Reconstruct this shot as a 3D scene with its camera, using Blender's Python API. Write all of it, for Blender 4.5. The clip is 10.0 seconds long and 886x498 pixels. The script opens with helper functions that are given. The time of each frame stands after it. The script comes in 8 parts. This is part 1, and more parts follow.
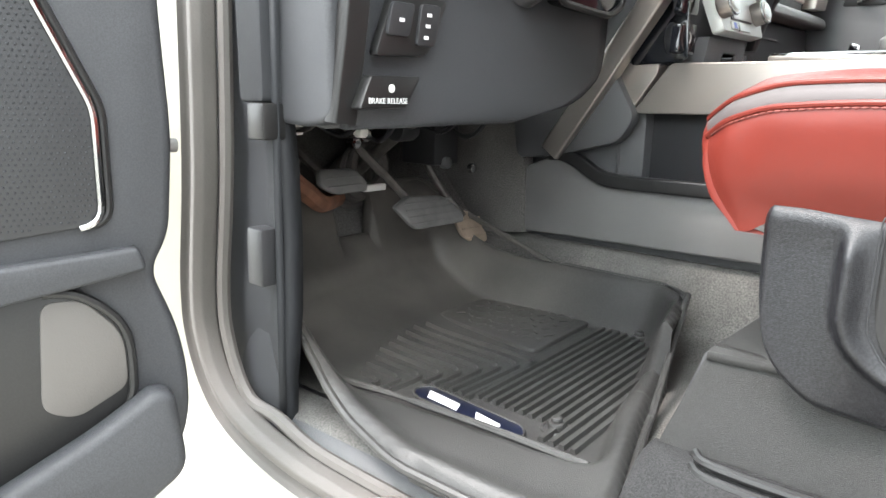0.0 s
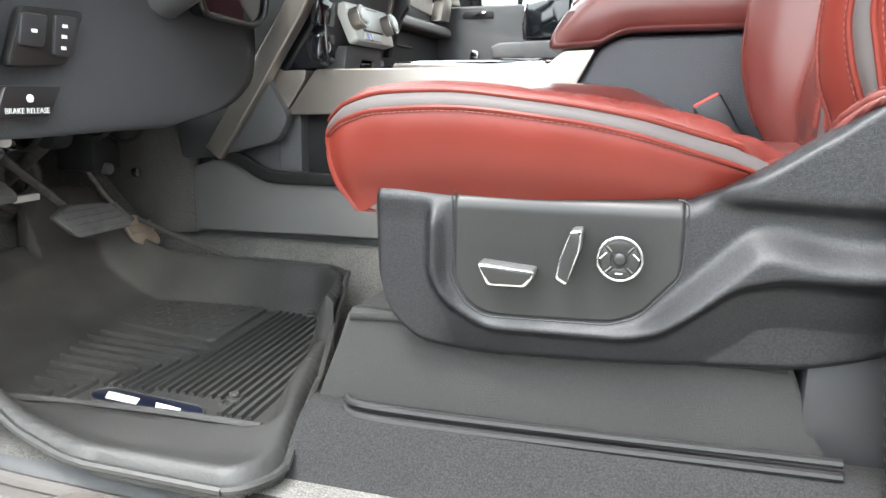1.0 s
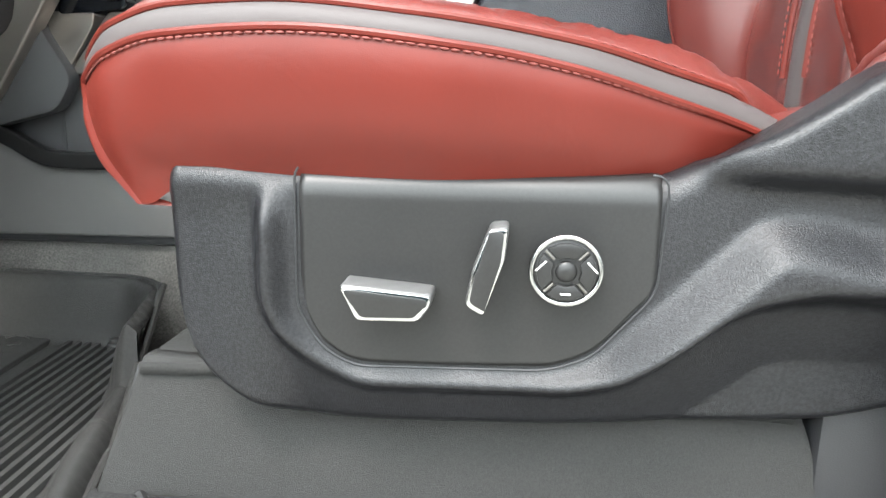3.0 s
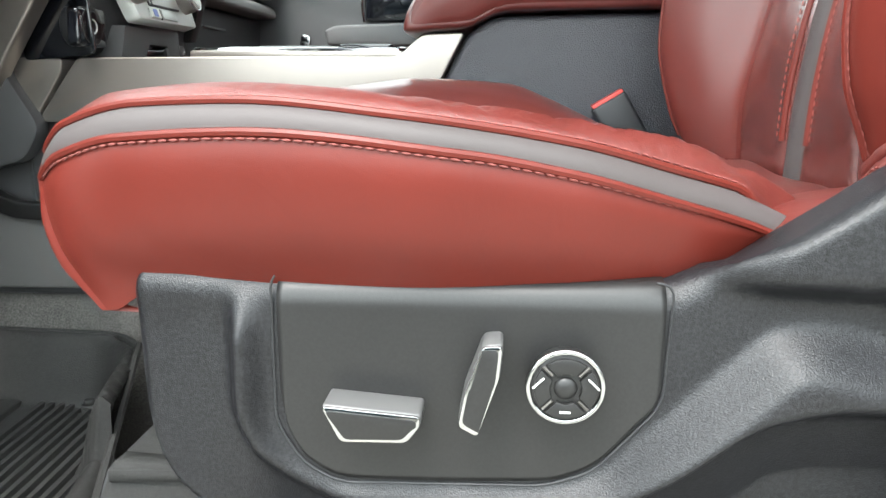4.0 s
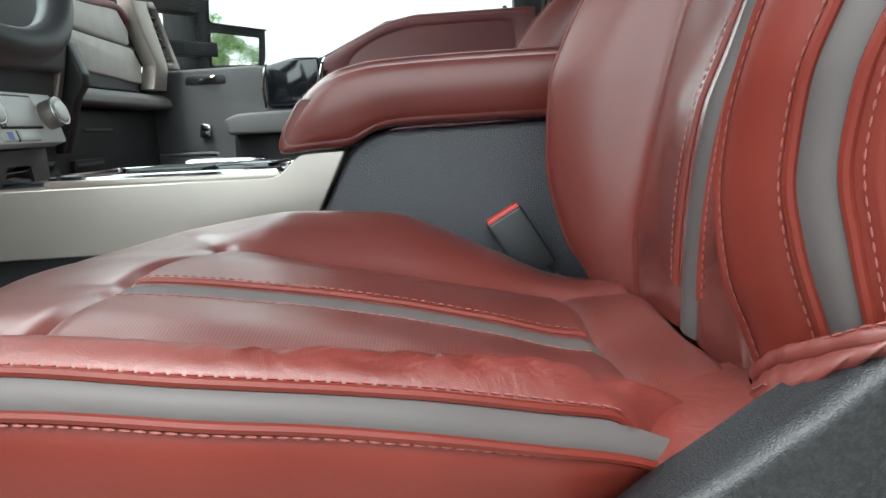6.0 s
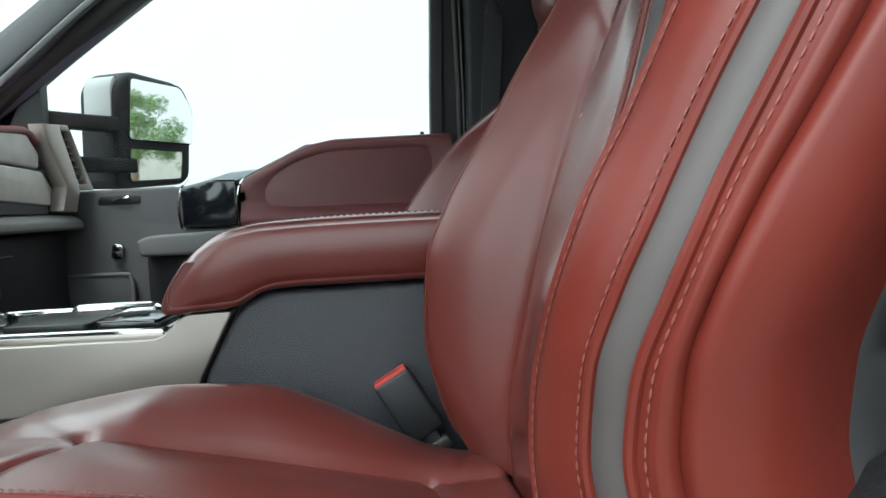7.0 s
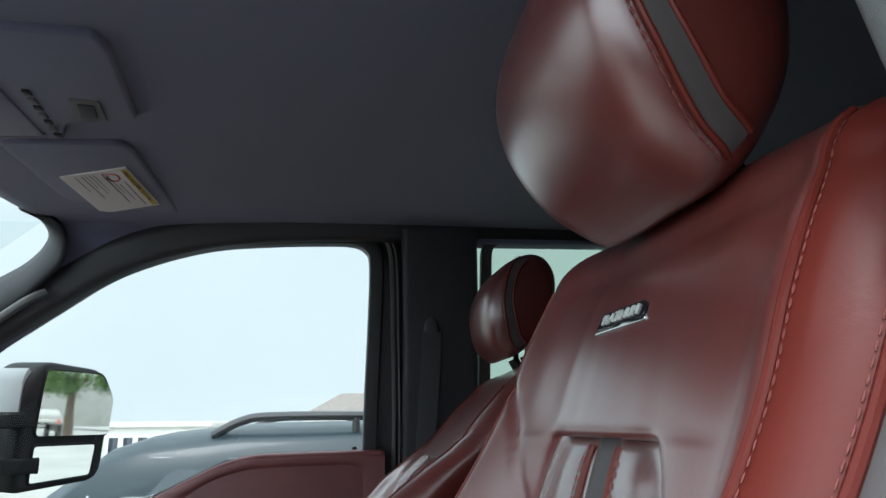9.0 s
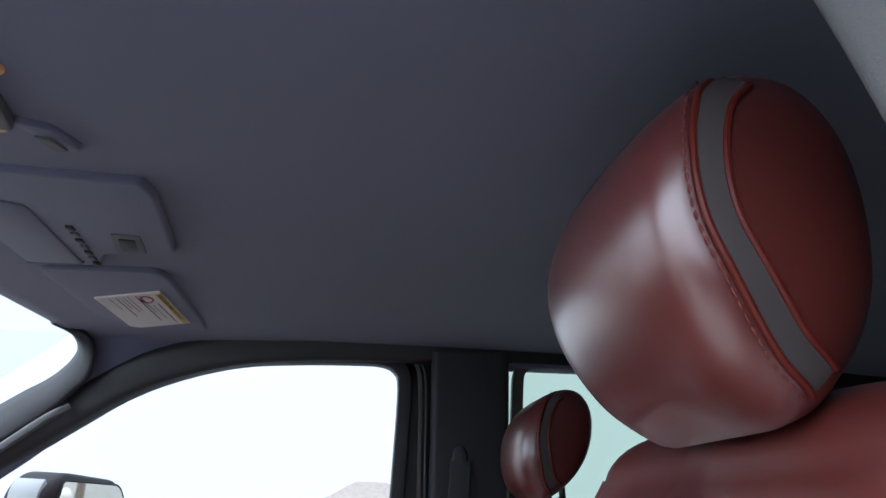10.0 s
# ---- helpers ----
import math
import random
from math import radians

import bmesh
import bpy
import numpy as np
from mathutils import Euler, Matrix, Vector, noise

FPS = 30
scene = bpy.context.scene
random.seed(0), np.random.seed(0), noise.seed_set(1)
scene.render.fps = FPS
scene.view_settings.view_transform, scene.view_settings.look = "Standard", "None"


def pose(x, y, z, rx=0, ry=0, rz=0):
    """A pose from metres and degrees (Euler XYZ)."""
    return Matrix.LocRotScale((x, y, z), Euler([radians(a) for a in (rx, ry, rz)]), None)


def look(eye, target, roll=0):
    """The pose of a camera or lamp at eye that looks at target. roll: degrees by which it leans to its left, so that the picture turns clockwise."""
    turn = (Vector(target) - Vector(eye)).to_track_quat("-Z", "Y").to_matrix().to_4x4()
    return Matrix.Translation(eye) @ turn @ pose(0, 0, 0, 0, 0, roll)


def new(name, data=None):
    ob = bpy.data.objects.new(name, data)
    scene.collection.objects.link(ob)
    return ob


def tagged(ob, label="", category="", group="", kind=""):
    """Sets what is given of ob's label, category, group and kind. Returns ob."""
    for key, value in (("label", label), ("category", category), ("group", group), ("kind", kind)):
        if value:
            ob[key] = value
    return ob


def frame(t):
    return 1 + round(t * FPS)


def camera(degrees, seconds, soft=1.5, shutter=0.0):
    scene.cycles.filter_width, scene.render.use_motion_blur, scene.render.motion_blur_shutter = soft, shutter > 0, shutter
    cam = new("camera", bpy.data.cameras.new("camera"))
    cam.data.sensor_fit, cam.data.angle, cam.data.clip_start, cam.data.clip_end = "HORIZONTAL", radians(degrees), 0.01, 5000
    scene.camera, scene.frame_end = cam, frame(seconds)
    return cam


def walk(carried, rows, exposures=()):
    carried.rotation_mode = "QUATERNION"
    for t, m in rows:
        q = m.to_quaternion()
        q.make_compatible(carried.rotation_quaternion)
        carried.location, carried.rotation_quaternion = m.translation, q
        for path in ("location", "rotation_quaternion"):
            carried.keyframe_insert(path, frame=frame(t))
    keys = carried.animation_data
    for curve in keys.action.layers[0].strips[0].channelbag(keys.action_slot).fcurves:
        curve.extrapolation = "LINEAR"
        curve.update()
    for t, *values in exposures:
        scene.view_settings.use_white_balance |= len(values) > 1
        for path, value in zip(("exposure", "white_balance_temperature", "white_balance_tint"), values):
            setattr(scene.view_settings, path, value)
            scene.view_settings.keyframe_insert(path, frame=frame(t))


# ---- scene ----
cam = camera(63.0, 10.0)
PATH = [
    (0, (0.23, -0.741, 1.251), (-1.047, 0.74, 0.832), 1.3),
    (0.5, (0.312, -0.807, 1.258), (-0.592, 0.928, 0.842), 1.1),
    (1, (0.347, -0.828, 1.264), (-0.219, 1.045, 0.85), 0.5),
    (1.5, (0.332, -0.791, 1.25), (-0.1, 1.117, 0.834), 0.4),
    (2, (0.298, -0.671, 1.221), (-0.014, 1.26, 0.805), 0.4),
    (2.2, (0.283, -0.624, 1.214), (0.007, 1.311, 0.793), 0.3),
    (3.5, (0.268, -0.5, 1.223), (0.107, 1.441, 0.772), 1.0),
    (4, (0.263, -0.473, 1.281), (0.116, 1.471, 0.836), 0.2),
    (4.5, (0.262, -0.438, 1.315), (0.127, 1.509, 0.878), -0.5),
    (5, (0.261, -0.405, 1.342), (0.155, 1.546, 0.918), -1.3),
    (5.2, (0.263, -0.393, 1.353), (0.171, 1.56, 0.934), -1.8),
    (6.3, (0.359, -0.363, 1.398), (0.413, 1.616, 1.111), -2.8),
    (6.5, (0.371, -0.368, 1.418), (0.463, 1.614, 1.169), -2.8),
    (7, (0.415, -0.356, 1.48), (0.573, 1.634, 1.36), -2.2),
    (7.5, (0.434, -0.339, 1.549), (0.647, 1.65, 1.56), -1.4),
    (8, (0.451, -0.322, 1.608), (0.708, 1.655, 1.769), -1.1),
    (8.5, (0.465, -0.3, 1.672), (0.75, 1.655, 1.983), -0.9),
    (9, (0.472, -0.297, 1.744), (0.762, 1.628, 2.205), -0.6),
    (9.5, (0.472, -0.294, 1.801), (0.74, 1.602, 2.379), -0.1),
    (10, (0.448, -0.293, 1.841), (0.664, 1.573, 2.526), 1.7),
]
EXPOSURES = [(0.0, 2.9, 6650, 18), (1.0, 2.71, 6600, 17), (2.0, 2.71, 6600, 16), (3.5, 2.58, 6600, 15), (4.5, 2.27, 6550, 13), (5.0, 2.08, 6500, 12), (6.5, 1.75, 6400, 10), (7.0, 1.48, 6300, 9), (7.5, 0.96, 6200, 8), (8.5, 0.92, 6100, 10), (9.0, 1.10, 6050, 13), (9.5, 1.34, 5930, 21), (10.0, 1.45, 5860, 24)]
walk(cam, [(t, look(eye, target, roll)) for t, eye, target, roll in PATH], EXPOSURES)

# ---- world, sun, exposure ----
world = bpy.data.worlds.new("overcast_sky")
scene.world = world
world.use_nodes = True
wn, wl = world.node_tree.nodes, world.node_tree.links
wn.clear()
sky = wn.new("ShaderNodeTexSky")
sky.sky_type, sky.sun_disc = "NISHITA", False
sky.sun_elevation, sky.sun_rotation = radians(65), radians(200)
sky.air_density, sky.dust_density, sky.ozone_density = 1.0, 6.0, 1.0
sky_out = wn.new("ShaderNodeBackground")
sky_out.inputs["Strength"].default_value = 0.10
cloud_map = wn.new("ShaderNodeTexCoord")
cloud_noise = wn.new("ShaderNodeTexNoise")
cloud_noise.inputs["Scale"].default_value = 2.2
cloud_noise.inputs["Detail"].default_value = 5.0
cloud_tone = wn.new("ShaderNodeMapRange")
cloud_tone.inputs["To Min"].default_value, cloud_tone.inputs["To Max"].default_value = 4.3, 5.1
cloud_col = wn.new("ShaderNodeMix")
cloud_col.data_type = "RGBA"
cloud_col.inputs[0].default_value = 0.985
cloud_grey = wn.new("ShaderNodeCombineColor")
cloud_tint = wn.new("ShaderNodeMath")
cloud_tint.operation, cloud_tint.inputs[1].default_value = "MULTIPLY", 0.87
wl.new(cloud_map.outputs["Generated"], cloud_noise.inputs["Vector"])
wl.new(cloud_noise.outputs["Fac"], cloud_tone.inputs["Value"])
cloud_dir = wn.new("ShaderNodeVectorMath")  # the cloud is brightest round the hidden sun
cloud_dir.operation, cloud_dir.inputs[1].default_value = "DOT_PRODUCT", (-0.37, -0.34, 0.865)
cloud_lift = wn.new("ShaderNodeMapRange")
cloud_lift.inputs["From Min"].default_value, cloud_lift.inputs["From Max"].default_value = 0.05, 1.0
cloud_lift.inputs["To Min"].default_value, cloud_lift.inputs["To Max"].default_value = 1.0, 4.2
cloud_all = wn.new("ShaderNodeMath")
cloud_all.operation = "MULTIPLY"
wl.new(cloud_map.outputs["Generated"], cloud_dir.inputs[0])
wl.new(cloud_dir.outputs["Value"], cloud_lift.inputs["Value"])
wl.new(cloud_tone.outputs["Result"], cloud_all.inputs[0])
wl.new(cloud_lift.outputs["Result"], cloud_all.inputs[1])
wl.new(cloud_all.outputs[0], cloud_tint.inputs[0])
wl.new(cloud_tint.outputs[0], cloud_grey.inputs["Red"])
wl.new(cloud_all.outputs[0], cloud_grey.inputs["Green"])
wl.new(cloud_all.outputs[0], cloud_grey.inputs["Blue"])
wl.new(sky.outputs["Color"], cloud_col.inputs["A"])
wl.new(cloud_grey.outputs["Color"], cloud_col.inputs["B"])
wl.new(cloud_col.outputs["Result"], sky_out.inputs["Color"])
wl.new(sky_out.outputs[0], wn.new("ShaderNodeOutputWorld").inputs["Surface"])

sun = new("sun", bpy.data.lights.new("sun", "SUN"))
sun.data.energy, sun.data.angle, sun.data.color = 0.8, radians(14), (1.0, 0.965, 0.91)
sun.matrix_world = look((0, 0, 0), (0.20, 0.42, -0.88))

# ---- materials ----
def material(name, color, rough=0.5, metal=0.0, vary=0.12, size=6.0, grain=0.0, grain_size=600.0, cells=False,
             rough_vary=0.08, coat=0.0, spec=0.5, island=0.0, perf=False, wrinkle=0.0, sheen=0.0, fleck=0.0, coat_rough=0.08, coat_ior=1.5):
    """A surface: base colour with slow blotches, fine relief (noise or leather cells) and uneven gloss."""
    m = bpy.data.materials.new(name)
    m.use_nodes = True
    n, l = m.node_tree.nodes, m.node_tree.links
    b = n["Principled BSDF"]
    b.inputs["Metallic"].default_value = metal
    b.inputs["Coat Weight"].default_value = coat
    b.inputs["Coat Roughness"].default_value = coat_rough
    b.inputs["Coat IOR"].default_value = coat_ior
    b.inputs["Specular IOR Level"].default_value = spec
    b.inputs["Sheen Weight"].default_value = sheen
    co = n.new("ShaderNodeTexCoord")
    blot = n.new("ShaderNodeTexNoise")
    blot.inputs["Scale"].default_value, blot.inputs["Detail"].default_value = size, 4.0
    l.new(co.outputs["Object"], blot.inputs["Vector"])
    fine = n.new("ShaderNodeTexNoise")
    fine.inputs["Scale"].default_value, fine.inputs["Detail"].default_value = grain_size * 0.45, 2.0
    l.new(co.outputs["Object"], fine.inputs["Vector"])
    tone = n.new("ShaderNodeMapRange")
    tone.inputs["From Min"].default_value, tone.inputs["From Max"].default_value = 0.3, 0.7
    tone.inputs["To Min"].default_value, tone.inputs["To Max"].default_value = 1.0 - vary, 1.0 + vary
    l.new(blot.outputs["Fac"], tone.inputs["Value"])
    value = tone.outputs["Result"]
    if fleck:
        spot = n.new("ShaderNodeMapRange")
        spot.inputs["From Min"].default_value, spot.inputs["From Max"].default_value = 0.35, 0.68
        spot.inputs["To Min"].default_value, spot.inputs["To Max"].default_value = 1.0 - fleck, 1.0 + fleck
        l.new(fine.outputs["Fac"], spot.inputs["Value"])
        mul = n.new("ShaderNodeMath")
        mul.operation = "MULTIPLY"
        l.new(value, mul.inputs[0]), l.new(spot.outputs["Result"], mul.inputs[1])
        value = mul.outputs[0]
    if island:
        info = n.new("ShaderNodeObjectInfo")
        rnd = n.new("ShaderNodeMapRange")
        rnd.inputs["To Min"].default_value, rnd.inputs["To Max"].default_value = 1.0 - island, 1.0 + island
        l.new(info.outputs["Random"], rnd.inputs["Value"])
        mul2 = n.new("ShaderNodeMath")
        mul2.operation = "MULTIPLY"
        l.new(value, mul2.inputs[0]), l.new(rnd.outputs["Result"], mul2.inputs[1])
        value = mul2.outputs[0]
    tint = n.new("ShaderNodeVectorMath")
    tint.operation = "SCALE"
    tint.inputs[0].default_value = color
    l.new(value, tint.inputs["Scale"])
    col = tint.outputs["Vector"]
    height = None
    if grain:
        if cells:
            tex = n.new("ShaderNodeTexVoronoi")
            tex.feature = "DISTANCE_TO_EDGE"
            tex.inputs["Scale"].default_value = grain_size
            l.new(co.outputs["Object"], tex.inputs["Vector"])
            cap = n.new("ShaderNodeMath")
            cap.operation, cap.inputs[1].default_value = "MINIMUM", 0.22
            l.new(tex.outputs["Distance"], cap.inputs[0])
            height = cap.outputs[0]
        else:
            tex = n.new("ShaderNodeTexNoise")
            tex.inputs["Scale"].default_value, tex.inputs["Detail"].default_value = grain_size, 3.0
            l.new(co.outputs["Object"], tex.inputs["Vector"])
            height = tex.outputs["Fac"]
        bump = n.new("ShaderNodeBump")
        bump.inputs["Strength"].default_value, bump.inputs["Distance"].default_value = grain, 0.0014
        l.new(height, bump.inputs["Height"])
        last = bump
        if wrinkle:
            wr = n.new("ShaderNodeTexNoise")
            wr.inputs["Scale"].default_value, wr.inputs["Detail"].default_value, wr.inputs["Distortion"].default_value = 28.0, 3.0, 1.5
            l.new(co.outputs["Object"], wr.inputs["Vector"])
            b2 = n.new("ShaderNodeBump")
            b2.inputs["Strength"].default_value, b2.inputs["Distance"].default_value = wrinkle, 0.006
            l.new(wr.outputs["Fac"], b2.inputs["Height"])
            l.new(last.outputs["Normal"], b2.inputs["Normal"])
            last = b2
        if perf:
            uv = n.new("ShaderNodeUVMap")
            dots = n.new("ShaderNodeTexVoronoi")
            dots.voronoi_dimensions = "2D"
            dots.inputs["Scale"].default_value, dots.inputs["Randomness"].default_value = 390.0, 0.0
            l.new(uv.outputs["UV"], dots.inputs["Vector"])
            hole = n.new("ShaderNodeMapRange")
            hole.inputs["From Min"].default_value, hole.inputs["From Max"].default_value = 0.20, 0.34
            l.new(dots.outputs["Distance"], hole.inputs["Value"])
            b3 = n.new("ShaderNodeBump")
            b3.inputs["Strength"].default_value, b3.inputs["Distance"].default_value = 0.25, 0.0009
            l.new(hole.outputs["Result"], b3.inputs["Height"])
            l.new(last.outputs["Normal"], b3.inputs["Normal"])
            last = b3
            dk = n.new("ShaderNodeMapRange")
            dk.inputs["To Min"].default_value, dk.inputs["To Max"].default_value = 0.12, 1.0
            l.new(hole.outputs["Result"], dk.inputs["Value"])
            t2 = n.new("ShaderNodeVectorMath")
            t2.operation = "SCALE"
            l.new(col, t2.inputs[0]), l.new(dk.outputs["Result"], t2.inputs["Scale"])
            col = t2.outputs["Vector"]
        l.new(last.outputs["Normal"], b.inputs["Normal"])
    l.new(col, b.inputs["Base Color"])
    rv = n.new("ShaderNodeMapRange")
    rv.inputs["To Min"].default_value, rv.inputs["To Max"].default_value = max(0.02, rough - rough_vary), min(1.0, rough + rough_vary)
    l.new(blot.outputs["Fac"], rv.inputs["Value"])
    l.new(rv.outputs["Result"], b.inputs["Roughness"])
    return m


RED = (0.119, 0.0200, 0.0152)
# Same leather at several gloss levels, standing in for what each panel reflects.
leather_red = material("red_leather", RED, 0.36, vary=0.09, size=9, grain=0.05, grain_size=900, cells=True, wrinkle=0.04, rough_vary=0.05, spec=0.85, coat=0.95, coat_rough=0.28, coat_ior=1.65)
leather_side = material("low_gloss_red_leather", (0.119, 0.0178, 0.0122), 0.36, vary=0.10, size=9, grain=0.10, grain_size=900, cells=True, wrinkle=0.06, rough_vary=0.06, spec=0.24)
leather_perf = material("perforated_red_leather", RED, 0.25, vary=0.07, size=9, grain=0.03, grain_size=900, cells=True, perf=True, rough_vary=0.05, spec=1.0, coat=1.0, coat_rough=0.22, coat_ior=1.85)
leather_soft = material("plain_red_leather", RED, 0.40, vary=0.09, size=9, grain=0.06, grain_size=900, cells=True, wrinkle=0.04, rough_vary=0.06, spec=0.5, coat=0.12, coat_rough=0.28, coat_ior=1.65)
sn_, sl_ = leather_soft.node_tree.nodes, leather_soft.node_tree.links  # coat and specular rise with height, matching duller lower and brighter upper reflections
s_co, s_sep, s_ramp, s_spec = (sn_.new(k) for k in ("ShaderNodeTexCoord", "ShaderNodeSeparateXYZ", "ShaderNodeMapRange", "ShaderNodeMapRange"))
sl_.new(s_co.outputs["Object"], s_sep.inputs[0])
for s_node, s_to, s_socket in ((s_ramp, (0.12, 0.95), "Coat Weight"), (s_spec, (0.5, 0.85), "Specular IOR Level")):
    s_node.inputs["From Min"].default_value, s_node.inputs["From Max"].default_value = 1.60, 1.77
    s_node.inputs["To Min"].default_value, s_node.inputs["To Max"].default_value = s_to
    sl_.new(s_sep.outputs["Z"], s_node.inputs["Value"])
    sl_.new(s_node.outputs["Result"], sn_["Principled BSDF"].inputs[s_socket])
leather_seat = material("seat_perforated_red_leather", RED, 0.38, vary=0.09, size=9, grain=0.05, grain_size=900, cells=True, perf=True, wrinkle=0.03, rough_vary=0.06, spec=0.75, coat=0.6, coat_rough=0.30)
leather_worn = material("creased_red_leather", RED, 0.38, vary=0.10, size=14, grain=0.3, grain_size=800, cells=True, wrinkle=0.26, spec=0.6, coat=0.2, coat_rough=0.3)
leather_grey = material("grey_leather", (0.074, 0.062, 0.061), 0.54, spec=0.32, vary=0.06, size=10, grain=0.1, grain_size=1100, cells=True, wrinkle=0.08)
thread_red = material("red_thread", (0.18, 0.040, 0.032), 0.7, vary=0.15, size=120)
thread_dark = material("dark_thread", (0.21, 0.055, 0.046), 0.8, vary=0.15, size=120)
plastic_grain = material("charcoal_grained_plastic", (0.013, 0.0128, 0.0146), 0.32, vary=0.05, size=5, grain=0.42, grain_size=850, cells=False, rough_vary=0.06, fleck=0.5, spec=0.42)
plastic_smooth = material("charcoal_smooth_plastic", (0.016, 0.0155, 0.0155), 0.38, vary=0.05, size=6, grain=0.06, grain_size=1000, fleck=0.12, spec=0.45)
plastic_dash = material("dark_dash_plastic", (0.074, 0.074, 0.077), 0.40, vary=0.06, size=5, grain=0.5, grain_size=1300)
# Paler than the dash plastic: paints in light the console side and shelf catch.
console_charcoal = material("charcoal_console_plastic", (0.165, 0.160, 0.156), 0.45, vary=0.08, size=5, grain=0.5, grain_size=1300)
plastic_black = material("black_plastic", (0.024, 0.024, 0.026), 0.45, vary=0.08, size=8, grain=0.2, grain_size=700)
mirror_black = material("matt_black_mirror_plastic", (0.012, 0.012, 0.013), 0.6, vary=0.08, size=8, rough_vary=0.03, spec=0.12)
trim_slate = material("slate_trim_plastic", (0.026, 0.027, 0.030), 0.55, spec=0.25, vary=0.06, size=5, grain=0.4, grain_size=1000)
door_slate = material("slate_grained_door_plastic", (0.047, 0.048, 0.052), 0.50, spec=0.32, vary=0.07, size=5, grain=0.5, grain_size=1200, fleck=0.15)
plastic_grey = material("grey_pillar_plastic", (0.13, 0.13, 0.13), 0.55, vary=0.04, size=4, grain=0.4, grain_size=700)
# Far darker than the left post's plastic, offsetting light that renders too strong here.
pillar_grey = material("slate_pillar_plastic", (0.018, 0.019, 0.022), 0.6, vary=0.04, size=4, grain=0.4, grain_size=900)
dash_band_tone = material("pale_satin_band", (0.66, 0.63, 0.58), 0.42, vary=0.10, size=18, grain=0.1, grain_size=300)
plastic_pale = material("pale_grey_plastic", (0.105, 0.096, 0.090), 0.5, vary=0.05, size=6, grain=0.2, grain_size=500)
piano_black = material("gloss_black_trim", (0.008, 0.009, 0.012), 0.08, vary=0.02, coat=0.6, rough_vary=0.03)
vinyl_dark = material("dark_grained_vinyl", (0.036, 0.035, 0.042), 0.38, vary=0.08, size=7, grain=1.0, grain_size=300, cells=True)
vinyl_maroon = material("maroon_door_leather", (0.130, 0.032, 0.032), 0.5, vary=0.08, size=8, grain=0.3, grain_size=800, cells=True, wrinkle=0.12)
silver_satin = material("satin_silver_trim", (0.36, 0.325, 0.295), 0.34, metal=0.75, vary=0.05, size=5, grain=0.06, grain_size=400, rough_vary=0.06)
climate_silver = material("pale_silver_panel", (0.72, 0.74, 0.71), 0.4, metal=0.2, vary=0.04, size=6, grain=0.05, grain_size=400)
chrome = material("chrome", (0.50, 0.50, 0.50), 0.10, metal=1.0, vary=0.03, rough_vary=0.04)
switch_metal = material("satin_switch_metal", (0.10, 0.098, 0.098), 0.30, metal=0.0, vary=0.05, rough_vary=0.05)
steel_dark = material("worn_dark_steel", (0.14, 0.13, 0.12), 0.5, metal=0.7, vary=0.3, size=40, grain=0.3, grain_size=300)
carpet = material("black_loop_carpet", (0.018, 0.0175, 0.018), 0.95, vary=0.12, size=12, grain=1.0, grain_size=1000, sheen=0.0, fleck=0.5)
carpet_grey = material("charcoal_pedestal_felt", (0.027, 0.0265, 0.0255), 0.62, vary=0.05, size=7, grain=1.0, grain_size=1300, fleck=0.22)
carpet_dust = material("dusty_footwell_carpet", (0.125, 0.118, 0.110), 0.92, vary=0.25, size=9, grain=0.9, grain_size=900, fleck=0.4)
rubber_mat = material("black_rubber_mat", (0.036, 0.035, 0.034), 0.42, spec=0.42, vary=0.18, size=7, grain=0.45, grain_size=500, rough_vary=0.10, fleck=0.12)
dn_, dl_ = rubber_mat.node_tree.nodes, rubber_mat.node_tree.links  # trodden dust towards the pedals, also painting in light the toe lacks
d_co, d_sep, d_ramp, d_noise, d_mul, d_mix = (dn_.new(k) for k in ("ShaderNodeTexCoord", "ShaderNodeSeparateXYZ", "ShaderNodeMapRange", "ShaderNodeTexNoise", "ShaderNodeMath", "ShaderNodeMix"))
d_mix.data_type, d_mul.operation = "RGBA", "MULTIPLY"
d_ramp.inputs["From Min"].default_value, d_ramp.inputs["From Max"].default_value = -0.42, -0.80
d_noise.inputs["Scale"].default_value, d_noise.inputs["Detail"].default_value = 7.0, 5.0
dl_.new(d_co.outputs["Object"], d_sep.inputs[0]), dl_.new(d_co.outputs["Object"], d_noise.inputs["Vector"])
dl_.new(d_sep.outputs["X"], d_ramp.inputs["Value"])
dl_.new(d_ramp.outputs["Result"], d_mul.inputs[0]), dl_.new(d_noise.outputs["Fac"], d_mul.inputs[1])
dl_.new(d_mul.outputs[0], d_mix.inputs[0])
d_bsdf = dn_["Principled BSDF"]
dl_.new(d_bsdf.inputs["Base Color"].links[0].from_socket, d_mix.inputs["A"])
d_mix.inputs["B"].default_value = (0.20, 0.18, 0.158, 1)
dl_.new(d_mix.outputs["Result"], d_bsdf.inputs["Base Color"])
rubber_seal = material("black_rubber_seal", (0.095, 0.086, 0.080), 0.6, vary=0.1, size=9, grain=0.3, grain_size=300)
rubber_pedal = material("grey_rubber_pedal", (0.15, 0.145, 0.14), 0.6, vary=0.2, size=30, grain=0.4, grain_size=400)
tan_pedal = material("worn_tan_rubber", (0.40, 0.31, 0.24), 0.6, vary=0.2, size=30, grain=0.4, grain_size=400)
headcloth = material("charcoal_headliner_cloth", (0.128, 0.134, 0.203), 0.95, vary=0.06, size=3, grain=0.5, grain_size=900, sheen=0.25)
white_paint = material("white_body_paint", (0.35, 0.330, 0.292), 0.25, vary=0.02, coat=0.5, rough_vary=0.05)
